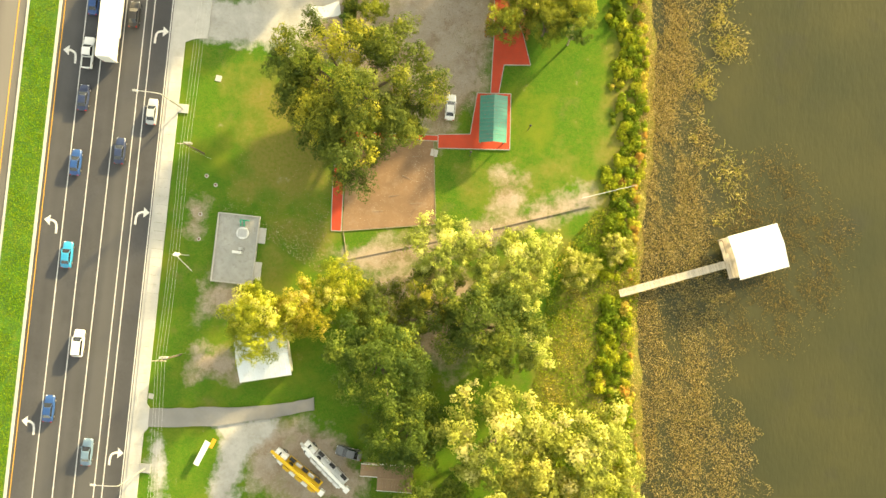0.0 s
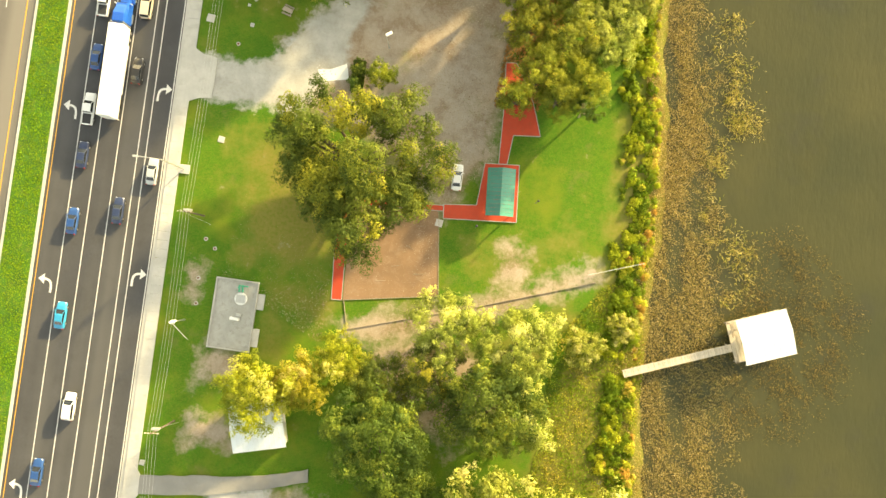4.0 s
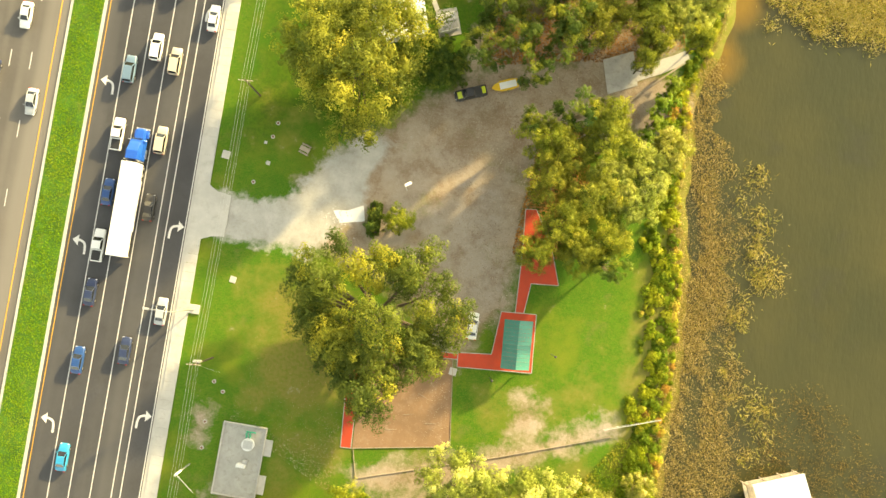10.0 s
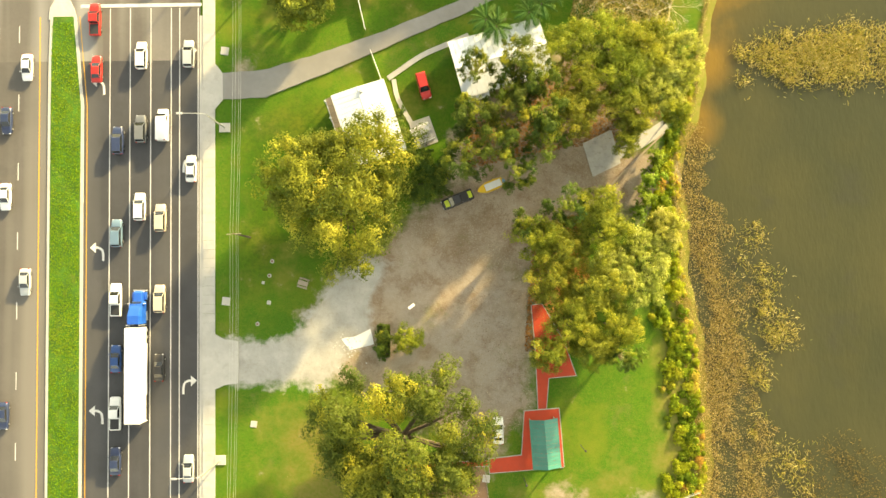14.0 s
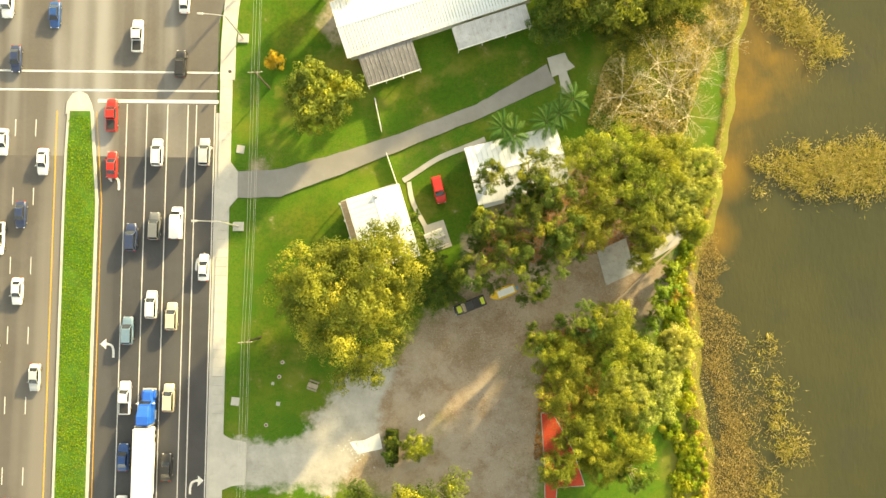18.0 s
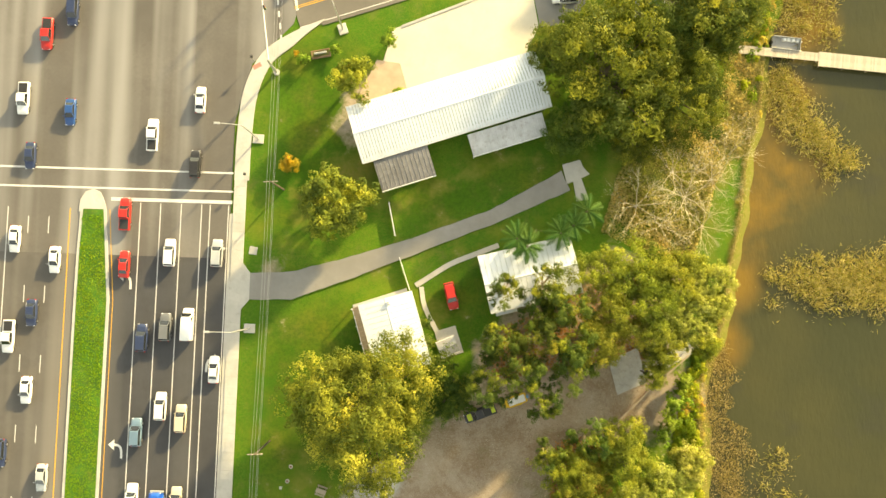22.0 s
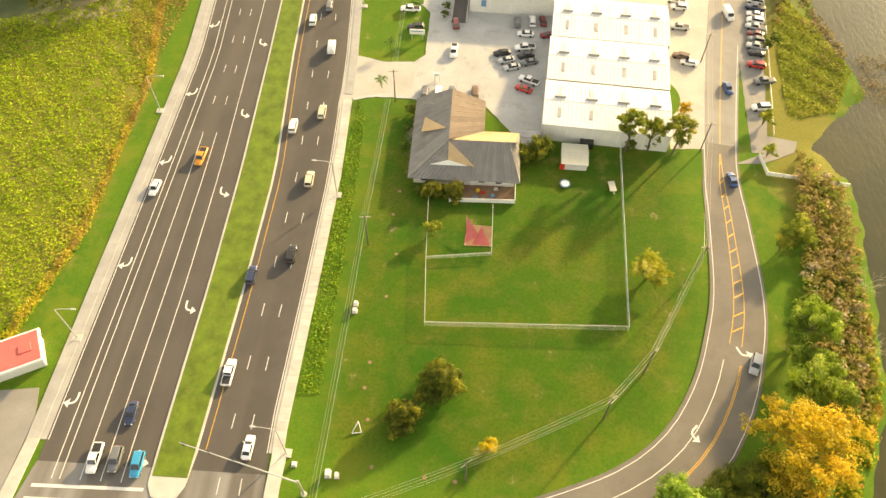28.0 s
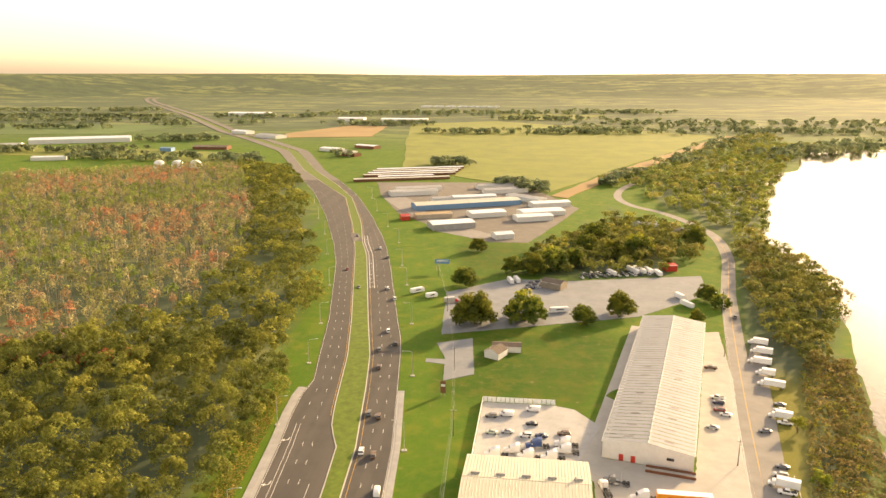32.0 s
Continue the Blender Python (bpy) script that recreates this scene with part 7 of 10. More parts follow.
for x, y, t in ((58.5, 13.5, 10), (60.5, 17.0, -25), (56.0, 10.5, 4), (62.0, 21.0, 5), (62.5, 12.5, 6)):
    ob = thing("stick", "bare grey stick on the sand", "branch", x, y, 0.05, t, "sticks on the sand")
    part("branch", Shape().tube((-0.9, 0, 0.05), (0.9, 0.1, 0.07), 0.05, 0.03, 5), M_WOOD, ob)
# gazebo on the lake and its pier
gz = thing("gazebo", "lake gazebo with white metal roof on piles", "gazebo", 123.4, 9.3, 0.0, 20.5)
roof_plane(gz, "roof_panel", M_WHITE_METAL, (-4.5, -3.85, 3.75), (4.5, -3.85, 3.75), (4.5, 0, 4.35), (-4.5, 0, 4.35), 0.9)
roof_plane(gz, "roof_panel", M_WHITE_METAL, (4.5, 3.85, 3.75), (-4.5, 3.85, 3.75), (-4.5, 0, 4.35), (4.5, 0, 4.35), 0.9)
part("fascia", Shape().box(-4.55, -3.95, 3.5, 4.55, -3.87, 3.76), M_WHITE, gz)
part("fascia", Shape().box(-4.55, 3.87, 3.5, 4.55, 3.95, 3.76), M_WHITE, gz)
for k in range(27):
    part("deck_board", Shape().box(-5.2 + k * 0.36, -3.7, 0.85, -5.2 + k * 0.36 + 0.33, 3.7, 0.92), M_PLANK, gz)
for px in (-4.9, -1.6, 1.6, 4.3):
    for py in (-3.5, 3.5):
        part("post", Shape().box(px - 0.1, py - 0.1, -2.2, px + 0.1, py + 0.1, 3.7 if px > -4.5 else 1.9), M_WOOD, gz)
for a, b in (((-4.9, -3.5), (4.3, -3.5)), ((-4.9, 3.5), (4.3, 3.5)), ((4.3, -3.5), (4.3, 3.5)), ((-4.9, 0.9), (-4.9, 3.5)), ((-4.9, -3.5), (-4.9, -0.9))):
    part("rail", ribbon([Vector(a), Vector(b)], -0.05, 0.05, 1.82, 1.92), M_WOOD, gz)
part("bench", Shape().box(-4.6, 1.0, 1.25, -4.2, 3.3, 1.33), M_WOOD, gz)


def pier(name, label, ax, ay, bx, by, w, z, boards, mat, posts=8):
    L = math.hypot(bx - ax, by - ay)
    root = thing(name, label, "pier", ax, ay, 0, math.degrees(math.atan2(by - ay, bx - ax)))
    step = L / boards
    me = Shape().box(0.012, -w / 2, -0.05, step - 0.012, w / 2, 0.0).mesh("board", mat)
    for k in range(boards):
        part("board", me, None, root, "", pose(k * step, 0, z + 0.012 * math.sin(k * 1.7)))
    for k in range(posts):
        for s in (-1, 1):
            part("pile", Shape().tube((0.4 + k * (L - 0.8) / (posts - 1), s * (w / 2 - 0.12), -2.3), (0.4 + k * (L - 0.8) / (posts - 1), s * (w / 2 - 0.12), z - 0.05), 0.11, 0.1, 7), M_WOOD, root)
    for s in (-1, 1):
        part("stringer", Shape().box(0, s * (w / 2 - 0.1) - 0.05, z - 0.25, L, s * (w / 2 - 0.1) + 0.05, z - 0.06), M_WOOD, root)
    return root


pier("pier", "narrow weathered board pier to the gazebo", 100.4, -0.3, 118.8, 6.6, 1.35, 0.92, 78, M_PLANK)
pier("dock", "pale plank dock on piles", 104.8, 136.6, 119.6, 135.6, 1.5, 0.5, 60, M_PLANK)
pier("dock_platform", "wide pale plank dock platform", 119.2, 135.3, 150.0, 133.2, 2.6, 0.55, 110, M_PLANK)
pier("dark_dock", "old dark plank dock", 110.5, 153.8, 146.0, 153.4, 0.9, 0.5, 90, M_WOOD_DARK)

boat = thing("pontoon_boat", "moored pontoon boat with grey deck and seats", "boat", 113.6, 137.9, -0.45, -5)
for s in (-0.9, 0.9):
    part("pontoon", Shape().tube((-2.6, s, 0.1), (2.4, s, 0.1), 0.33, 0.33, 10).tube((2.4, s, 0.1), (3.0, s, 0.25), 0.33, 0.06, 10), M_STEEL, boat)
part("deck", Shape().box(-2.6, -1.2, 0.42, 2.4, 1.2, 0.52, 0.03), M_GREY_METAL, boat)
for a in ((-2.5, -1.15, 2.3, -1.08), (-2.5, 1.08, 2.3, 1.15), (2.23, -1.15, 2.3, 1.15)):
    part("railing", Shape().box(a[0], a[1], 0.5, a[2], a[3], 1.2, 0.02), M_STEEL, boat)
for k in range(4):
    part("seat", Shape().box(-0.9 + k * 0.8, 0.45, 0.5, -0.3 + k * 0.8, 1.0, 1.0, 0.08), M_WHITE, boat)
part("engine", Shape().box(-2.9, -0.25, 0.1, -2.55, 0.25, 1.0, 0.1), M_BLACK, boat)

# ---- warehouses ----


def warehouse(name, label, x, y, turn, L, W, eave, ridge, roof, wall, vents=4, piece=1.0, door_w=0.0, skylights=True, group=""):
    root = gable(name, label, "warehouse", x, y, turn, L, W, eave, ridge, roof, wall, piece, 0.15, 0, group)
    for k in range(vents):
        q = -L / 2 + (k + 0.5) * L / vents
        part("roof_vent", Shape().add([(q - 1.4, W * 0.06, ridge - 0.2), (q + 1.4, W * 0.06, ridge - 0.2), (q + 1.4, W * 0.06, ridge + 0.55), (q - 1.4, W * 0.06, ridge + 0.55), (q - 1.4, W * 0.06 + 0.7, ridge - 0.25), (q + 1.4, W * 0.06 + 0.7, ridge - 0.25), (q + 1.4, W * 0.06 + 0.7, ridge + 0.3), (q - 1.4, W * 0.06 + 0.7, ridge + 0.3)],
             [(0, 1, 2, 3), (5, 4, 7, 6), (3, 2, 6, 7), (4, 0, 3, 7), (1, 5, 6, 2), (4, 5, 1, 0)]), M_GREY_METAL, root)
        if skylights:
            for s, m in ((-1, M_GREY_METAL), (1, M_CREAM_METAL)):
                f = lambda t: ridge - (ridge - eave) * t
                y0, y1 = s * W * 0.15, s * W * 0.34
                part("skylight", Shape().add([(q - 0.45, y0, f(0.30) + 0.1), (q + 0.45, y0, f(0.30) + 0.1), (q + 0.45, y1, f(0.68) + 0.1), (q - 0.45, y1, f(0.68) + 0.1), (q - 0.45, y0, f(0.30)), (q + 0.45, y0, f(0.30)), (q + 0.45, y1, f(0.68)), (q - 0.45, y1, f(0.68))],
                     [(0, 1, 2, 3) if s > 0 else (3, 2, 1, 0), (0, 4, 5, 1), (1, 5, 6, 2), (2, 6, 7, 3), (3, 7, 4, 0)]), m, root)
    n = int(L / 6)
    for k in range(1, n):
        part("wall_seam", Shape().box(-L / 2 + k * L / n - 0.06, -W / 2 + 0.08, 0, -L / 2 + k * L / n + 0.06, -W / 2 + 0.2, eave - 0.1), M_WHITE, root)
    return root


BAYS = [(80.0, 257.6, 31.0, 15.8), (81.5, 274.6, 31.0, 16.8), (83.4, 292.2, 31.4, 17.6), (85.0, 311.2, 30.8, 19.6)]
for k, (x, y, L, W) in enumerate(BAYS):
    warehouse("warehouse", "long white metal warehouse bay with ridge vents", x, y, -4.2, L, W, 5.6, 6.4, M_WARE if k < 3 else M_CREAM_METAL, M_WALL, 4, 1.0, group="warehouse bays")
whs = warehouse("warehouse", "square white metal warehouse with a blue wall device", 56.8, 311.8, -1.8, 24.4, 22.8, 5.8, 6.8, M_WARE, M_WALL, 3)
part("wall_panel", Shape().box(-8.6, -11.5, 2.2, -7.2, -11.25, 4.2, 0.1), M_BLUE_METAL, whs, "blue painted panel")
door(whs, 6.5, -11.26, 3.2, 3.6, 180, M_WALL, "roller_door")
whl = warehouse("warehouse", "large cream metal warehouse with roof vents", 51.6, 340.2, -2.4, 39.6, 32.2, 6.0, 7.6, M_CREAM_METAL, M_WALL, 5, skylights=False)
door(whl, -7.0, -15.96, 4.2, 4.2, 180, M_RUST, "roller_door")
door(whl, -14.5, -15.96, 3.4, 3.6, 180, M_WALL, "roller_door")
part("pipe_vent", Shape().tube((15, 2, 7), (15, 2, 8.6), 0.25, 0.25, 8).tube((15, 2, 8.6), (15, 2, 8.9), 0.45, 0.3, 8), M_STEEL, whl)

# the very long warehouse, with its ridge along its length
big = gable("long_warehouse", "very long pale metal warehouse with a ridge of vents", "warehouse", 111.0, 433.2, 74.7, 140.0, 30.4, 6.2, 8.2, M_WARE_GREY, M_WALL, 2.8, 0.2, rib=0.003)
for k in range(27):
    q = -66 + k * 5.0
    part("ridge_vent", Shape().box(q - 1.1, -0.3, 8.1, q + 1.1, 0.3, 8.4, 0.08), M_GREY_METAL, big)
for k in range(15):
    q = -66 + k * 9.2
    for s in (-1, 1):
        part("roof_slot", Shape().add([(q, s * 5.0, 8.2 - 2.0 * 5.0 / 15.2 + 0.1), (q + 1.0, s * 5.0, 8.2 - 2.0 * 5.0 / 15.2 + 0.1), (q + 1.0, s * 8.2, 8.2 - 2.0 * 8.2 / 15.2 + 0.1), (q, s * 8.2, 8.2 - 2.0 * 8.2 / 15.2 + 0.1)], [(0, 1, 2, 3) if s > 0 else (3, 2, 1, 0)]), M_DARK_METAL, big)
for q, m in ((8.5, M_RED_PAINT), (4.5, M_RED_PAINT)):
    door(big, -69.85, q, 1.5, 2.4, 90, m, "door")
door(big, -69.86, -7.5, 2.4, 1.0, 90, M_DARK, "wall_vent", 3.0)
dock_wall = thing("loading_ramp", "sunken loading ramp with rusty rails", "ramp", 99.5, 361.0, 0, -14.0)
for s in (-1.6, 1.6):
    part("ramp_wall", Shape().box(-8, s - 0.15, -0.1, 8, s + 0.15, 0.9), M_RUST, dock_wall)
part("ramp_floor", Shape().box(-8, -1.45, -0.1, 8, 1.45, 0.14), M_CONCRETE, dock_wall)

# nursery house with hipped roof
nur = thing("nursery_house", "nursery house with grey-brown hipped roof", "house", 0, 0, -0.06)
part("wall", Shape().box(34, 235, -0.3, 57.6, 248.6, 3.0), M_WALL, nur)
part("wall", Shape().box(33.6, 248.4, -0.3, 49.0, 259.4, 3.0), M_WALL, nur)
E1, R1 = 3.0, 6.6
M_SHINGLE_GREY = material("grey_shingle", (0.20, 0.195, 0.19), 0.9, vary=0.18, scale=0.4, fine=5, bump=0.3, rand=0.12)
roof_plane(nur, "roof_panel", M_SHINGLE_GREY, (32.8, 233.6, E1), (58.8, 233.6, E1), (56.0, 243.0, R1), (41.8, 243.0, R1), 1.1, "", 0.03)
roof_plane(nur, "roof_panel", M_TAN_ROOF, (58.8, 249.9, E1), (50.0, 249.9, E1), (42.6, 243.1, R1), (57.8, 243.1, R1), 0.5)
roof_plane(nur, "roof_panel", M_SHINGLE_GREY, (58.8, 233.6, E1), (58.8, 249.9, E1), (57.8, 243.1, R1), (56.0, 243.0, R1), 1.4, "", 0.03)
roof_plane(nur, "roof_panel", M_SHINGLE_GREY, (32.8, 260.6, E1), (32.8, 233.6, E1), (41.8, 243.0, R1), (41.8, 260.6, R1), 1.2, "", 0.03)
roof_plane(nur, "roof_panel", M_SHINGLE, (50.2, 249.6, E1), (50.2, 260.6, E1), (41.8, 260.6, R1), (41.8, 243.2, R1), 1.2, "", 0.03)
roof_tri(nur, "gable_end", M_TAN_ROOF, (33.4, 260.62, E1), (41.2, 260.62, E1), (37.0, 257.0, E1 + 1.8))
roof_tri(nur, "dormer_roof", M_TAN_ROOF, (35.0, 246.8, 5.0), (41.0, 247.0, 6.5), (35.6, 251.4, 5.4))
roof_tri(nur, "dormer_roof", M_TAN_ROOF, (41.8, 242.6, 6.7), (41.9, 237.8, 4.8), (48.2, 236.8, 4.5))
roof_tri(nur, "dormer_front", M_WHITE, (37.8, 237.0, 4.4), (46.6, 237.0, 4.4), (42.0, 237.6, 5.5))
for q in (36.5, 50.0, 54.0):
    window(nur, q, 235.0, 1.6, 1.6, 1.3, 180)
door(nur, 47.6, 235.0, 1.0, 2.1, 180, M_WHITE)
annex = gable("annexe", "small annexe with pale metal roof and white walls", "shed", 72.0, 244.5, -2.0, 6.4, 6.6, 2.3, 2.9, M_CREAM_METAL, M_WALL, 0.8, 0.15)
door(annex, -2.9, -3.2, 1.2, 2.0, 180, M_RED_PAINT)
gable("annexe", "lean shed beside the nursery house", "shed", 61.6, 249.0, 0.0, 5.0, 4.4, 2.4, 2.7, M_GREY_METAL, M_WALL, 0.8, 0.15)
chim = thing("skip", "dark steel skip behind the annexe", "container", 75.2, 249.4, 0, -4)
part("body", Shape().box(-1.6, -0.9, 0, 1.6, 0.9, 1.7, 0.05), M_BLACK, chim)
part("lid", Shape().box(-1.65, -0.95, 1.7, 1.65, 0.95, 1.78, 0.03), M_BLACK, chim)

# sales office with red roof on the other side of the highway
sal = thing("sales_office", "low office with faded red roof and white fascia", "office", -42.0, 182.0, 0, 28)
part("wall", Shape().box(-7.6, -3.2, -0.3, 7.6, 3.2, 2.9), M_WALL, sal)
part("fascia", Shape().box(-8.2, -3.8, 2.7, 8.2, 3.8, 3.3), M_WHITE, sal)
part("roof", Shape().box(-7.8, -3.4, 3.2, 7.8, 3.4, 3.42, 0.05), M_PINK, sal)
part("roof_hatch", Shape().box(4.0, -1.0, 3.4, 6.4, 1.0, 3.6, 0.05), M_PINK, sal)
structure("lot_west", Shape().slab([(-75, 142), (-36, 145), (-32.6, 158), (-31.9, 172), (-33.5, 178), (-75, 172)], -0.2, 0.03), M_ASPHALT_PALE, "bleached concrete sales lot", "lot")

# lots round the warehouses
drive("lot_north", [(15.0, 279.5), (22, 277.4), (30.5, 277.8), (33.3, 281.0), (33.4, 300), (28, 306), (30, 327), (46, 326), (44.8, 301), (69.5, 301), (66.6, 250), (59, 250.2), (50, 262), (32.8, 263.4), (22, 263.6), (16, 262.0)], M_LOT_GREY, "bleached grey asphalt car park", 0.04, 0.3, "car park")
drive("lot_entry", [(12.5, 282), (16.0, 278.6), (24, 276.6), (31, 276.8), (31, 264.4), (24, 265.0), (16, 263.0), (12.5, 258)], M_LOT, "sandy concrete entry drive", 0.05, 0.1)
drive("apron_east", [(96.0, 249.8), (104.2, 250.6), (109.4, 285), (118, 330), (128, 380), (142, 440), (152, 500), (145, 499), (107.6, 361), (76, 368), (78, 392), (72, 405), (64, 404), (62, 360), (74, 354), (72, 322), (101, 320)], M_LOT, "sun-bleached sandy yard beside warehouses", 0.035, 0.4, "yard")
drive("apron_west", [(78.4, 369.2), (115.6, 504.4), (109.6, 506), (72.0, 371.2), (68, 362), (108, 356), (108, 361.4)], M_LOT, "pale concrete strip round the long warehouse", 0.03, 0.2, "yard")
drive("yard_fenced", [(33.6, 358), (36.0, 409), (64.2, 408), (72, 405), (80.4, 392), (70, 366), (72, 357)], M_LOT_GREY, "pale concrete vehicle yard", 0.042, 0.1, "yard")
drive("strip_parking", [(115.6, 250), (119.5, 250), (128, 300), (134.0, 350), (147, 402), (160, 452), (174, 492), (166, 492), (152, 455), (138, 402), (126, 350), (119, 288)], M_ASPHALT_PALE, "grey asphalt parking strip beside the street", 0.038, 0.2, "parking")
drive("lot_far", [(12, 484), (8.5, 556), (45, 588), (81, 586), (169, 606), (164, 566), (116, 521), (80, 508), (46, 496)], M_LOT_COOL, "grey gravel vehicle lot", 0.04, 0.6, "yard")
drive("lot_house", [(11, 472), (28, 480), (31, 436), (18, 428), (17, 446), (8, 448), (8, 452), (17, 452)], M_LOT_COOL, "worn grey asphalt drive", 0.04, 0.3, "drive")
drive("street_mouth", [(111, 246), (119.5, 250.4), (120.5, 256), (127.5, 254.4), (126, 250.6), (118, 246.5)], M_ASPHALT_PALE, "bleached asphalt drive mouth", 0.034, 0.2, "drive")
drive("lot_halls", [(-58, 800), (-92, 900), (-112, 990), (20, 1000), (70, 960), (112, 840), (96, 790), (60, 690), (30, 690), (0, 716)], M_STREET, "grey paved yards between metal halls", 0.042, 2.0, "yard")
drive("lot_shops", [(-20, 760), (-60, 820), (-85, 880), (-72, 905), (-48, 860), (-30, 800), (10, 740), (36, 712), (20, 700), (-14, 725)], M_ASPHALT_PALE, "grey gravel yard", 0.05, 1.0, "yard")

# far buildings along the highway
for name, label, x, y, t, L, W, e, r, roof, wall in (
        ("shed_hall", "low blue-walled metal hall far off", 3, 843, 23, 108, 20, 5, 6.5, M_CREAM_METAL, M_BLUE_METAL), ("metal_hall", "grey metal hall with bright roof", -4, 742, 23, 38, 18, 5, 6, M_WHITE_METAL, M_GREY_METAL),
        ("metal_hall", "small white metal hall far off", 40, 706, 23, 16, 12, 4, 5.4, M_WHITE_METAL, M_WALL), ("metal_hall", "pale metal hall far off", 24, 795, 23, 34, 16, 4.5, 5.5, M_WHITE_METAL, M_WALL), ("metal_hall", "pale metal hall far off", 74, 806, 20, 42, 18, 4.5, 5.5, M_WHITE_METAL, M_WALL),
        ("metal_hall", "pale metal hall far off", 66, 780, 20, 34, 14, 4.5, 5.5, M_WHITE_METAL, M_WALL), ("metal_hall", "grey metal hall far off", -58, 907, 20, 52, 15, 4.5, 5.5, M_GREY_METAL, M_WALL), ("metal_hall", "grey metal hall far off", -56, 932, 20, 52, 14, 4.5, 5.5, M_GREY_METAL, M_WALL),
        ("metal_hall", "grey metal hall far off", 40, 930, 20, 50, 14, 4.5, 5.5, M_GREY_METAL, M_WALL), ("metal_hall", "grey metal hall far off", 62, 880, -40, 44, 14, 4.5, 5.5, M_GREY_METAL, M_WALL), ("metal_hall", "grey metal hall far off", 30, 958, 20, 46, 14, 4.5, 5.5, M_GREY_METAL, M_WALL),
        ("tan_shop", "small shop with tan roof and tan walls", -24, 784, 20, 34, 12, 4, 5, M_TAN_ROOF, M_WALL_TAN), ("metal_hall", "grey metal hall far off", 8, 880, 20, 46, 14, 4.5, 5.5, M_WHITE_METAL, M_WALL), ("metal_hall", "grey metal hall far off", -20, 870, 20, 30, 12, 4, 5, M_GREY_METAL, M_WALL), ("metal_hall", "pale metal hall far off", 84, 850, 20, 40, 14, 4.5, 5.5, M_WHITE_METAL, M_WALL), ("red_shop", "small red shop beside the highway", -48, 772, 20, 8, 10, 4, 5, M_RED_PAINT, M_RED_PAINT), ("roadhouse", "small house with brown roof beside the lawn", 40, 458, 60, 9, 8, 3, 5, M_SHINGLE, M_WALL), ("roadhouse", "long low house with brown roof", 45, 466, 0, 14, 7, 2.8, 3.8, M_SHINGLE, M_WALL),
        ("open_shed", "open timber shed with brown roof", 73, 572, -30, 14, 10, 4, 5.5, M_SHINGLE, M_WOOD), ("farm_house", "pale house by the bend", 166, 758, -30, 30, 12, 3.5, 5, M_WHITE_METAL, M_WALL), ("farm_house", "pale house by the bend", 182, 738, -50, 24, 10, 3.5, 5, M_GREY_METAL, M_WALL),
        ("red_shop", "small red shed in the vehicle lot", 152, 620, 10, 8, 9, 4, 4.6, M_RED_PAINT, M_RED_PAINT), ("white_hall", "very long white hall on the far plain", -750, 1434, 24, 170, 34, 8, 11, M_WHITE_METAL, M_WALL), ("white_hall", "pale hall on the far plain", -830, 1330, 20, 60, 26, 6, 8, M_GREY_METAL, M_WALL),
        ("white_hall", "wide white hall on the far plain", -735, 2290, 0, 120, 60, 8, 10, M_WHITE_METAL, M_WALL), ("white_hall", "white hall on the far plain", -375, 2065, 0, 70, 40, 8, 10, M_WHITE_METAL, M_WALL), ("white_hall", "white hall on the far plain", -230, 2040, 0, 120, 40, 8, 10, M_WHITE_METAL, M_WALL),
        ("white_hall", "white hall far off", -520, 1650, -30, 46, 24, 6, 8, M_WHITE_METAL, M_WALL), ("white_hall", "grey hall far off", -430, 1560, -30, 60, 30, 6, 8, M_GREY_METAL, M_WALL), ("brown_hall", "long brown shop building far off", -460, 1340, 0, 60, 22, 5, 7, M_SHINGLE, M_RUST), ("blue_hall", "small blue building far off", -520, 1300, 0, 20, 16, 6, 7, M_BLUE_METAL, M_BLUE_METAL),
        ("white_hall", "pale shop far off", -250, 1330, -30, 40, 20, 5, 6, M_WHITE_METAL, M_WALL), ("white_hall", "pale shop far off", -215, 1290, -30, 30, 16, 5, 6, M_GREY_METAL, M_WALL), ("brown_hall", "brown shop far off", -205, 1260, -30, 34, 16, 5, 6, M_SHINGLE, M_RUST), ("white_hall", "pale shop far off", -200, 1380, -30, 44, 18, 5, 6, M_WHITE_METAL, M_RUST),
        ("white_hall", "pale hall behind the wood", -640, 1170, 15, 50, 18, 5, 6, M_WHITE_METAL, M_WALL)):
    gable(name, label, "building", x, y, t, L, W, e, r, roof, wall, L / 2, 0.2)
for k in range(6):
    gable("storage_row", "long brown storage row with white roof", "building", -86 + 2.2 * k, 1012 + 19 * k, 18, 118 if k != 1 else 70, 10, 3.2, 3.8, M_WHITE_METAL if k % 2 else M_CREAM_METAL, M_RUST, 30.0, 0.2, 0, "storage rows")
for k in range(26):
    x, y = -275 + (k % 13) * 22 + 5 * math.sin(k * 3.1), 2830 + (k // 13) * 36
    home = thing("far_house", "pale mobile home on the far plain", "building", x, y, 0, 10 * math.sin(k), "far mobile homes")
    part("wall", Shape().box(-8, -4, -0.2, 8, 4, 3), M_WALL, home)
    part("roof", Shape().add([(-8.2, -4.2, 3), (8.2, -4.2, 3), (8.2, 4.2, 3), (-8.2, 4.2, 3), (-8.2, 0, 4.2), (8.2, 0, 4.2)], [(0, 1, 5, 4), (2, 3, 4, 5), (0, 4, 3), (1, 2, 5), (3, 2, 1, 0)]), M_WHITE_METAL, home)
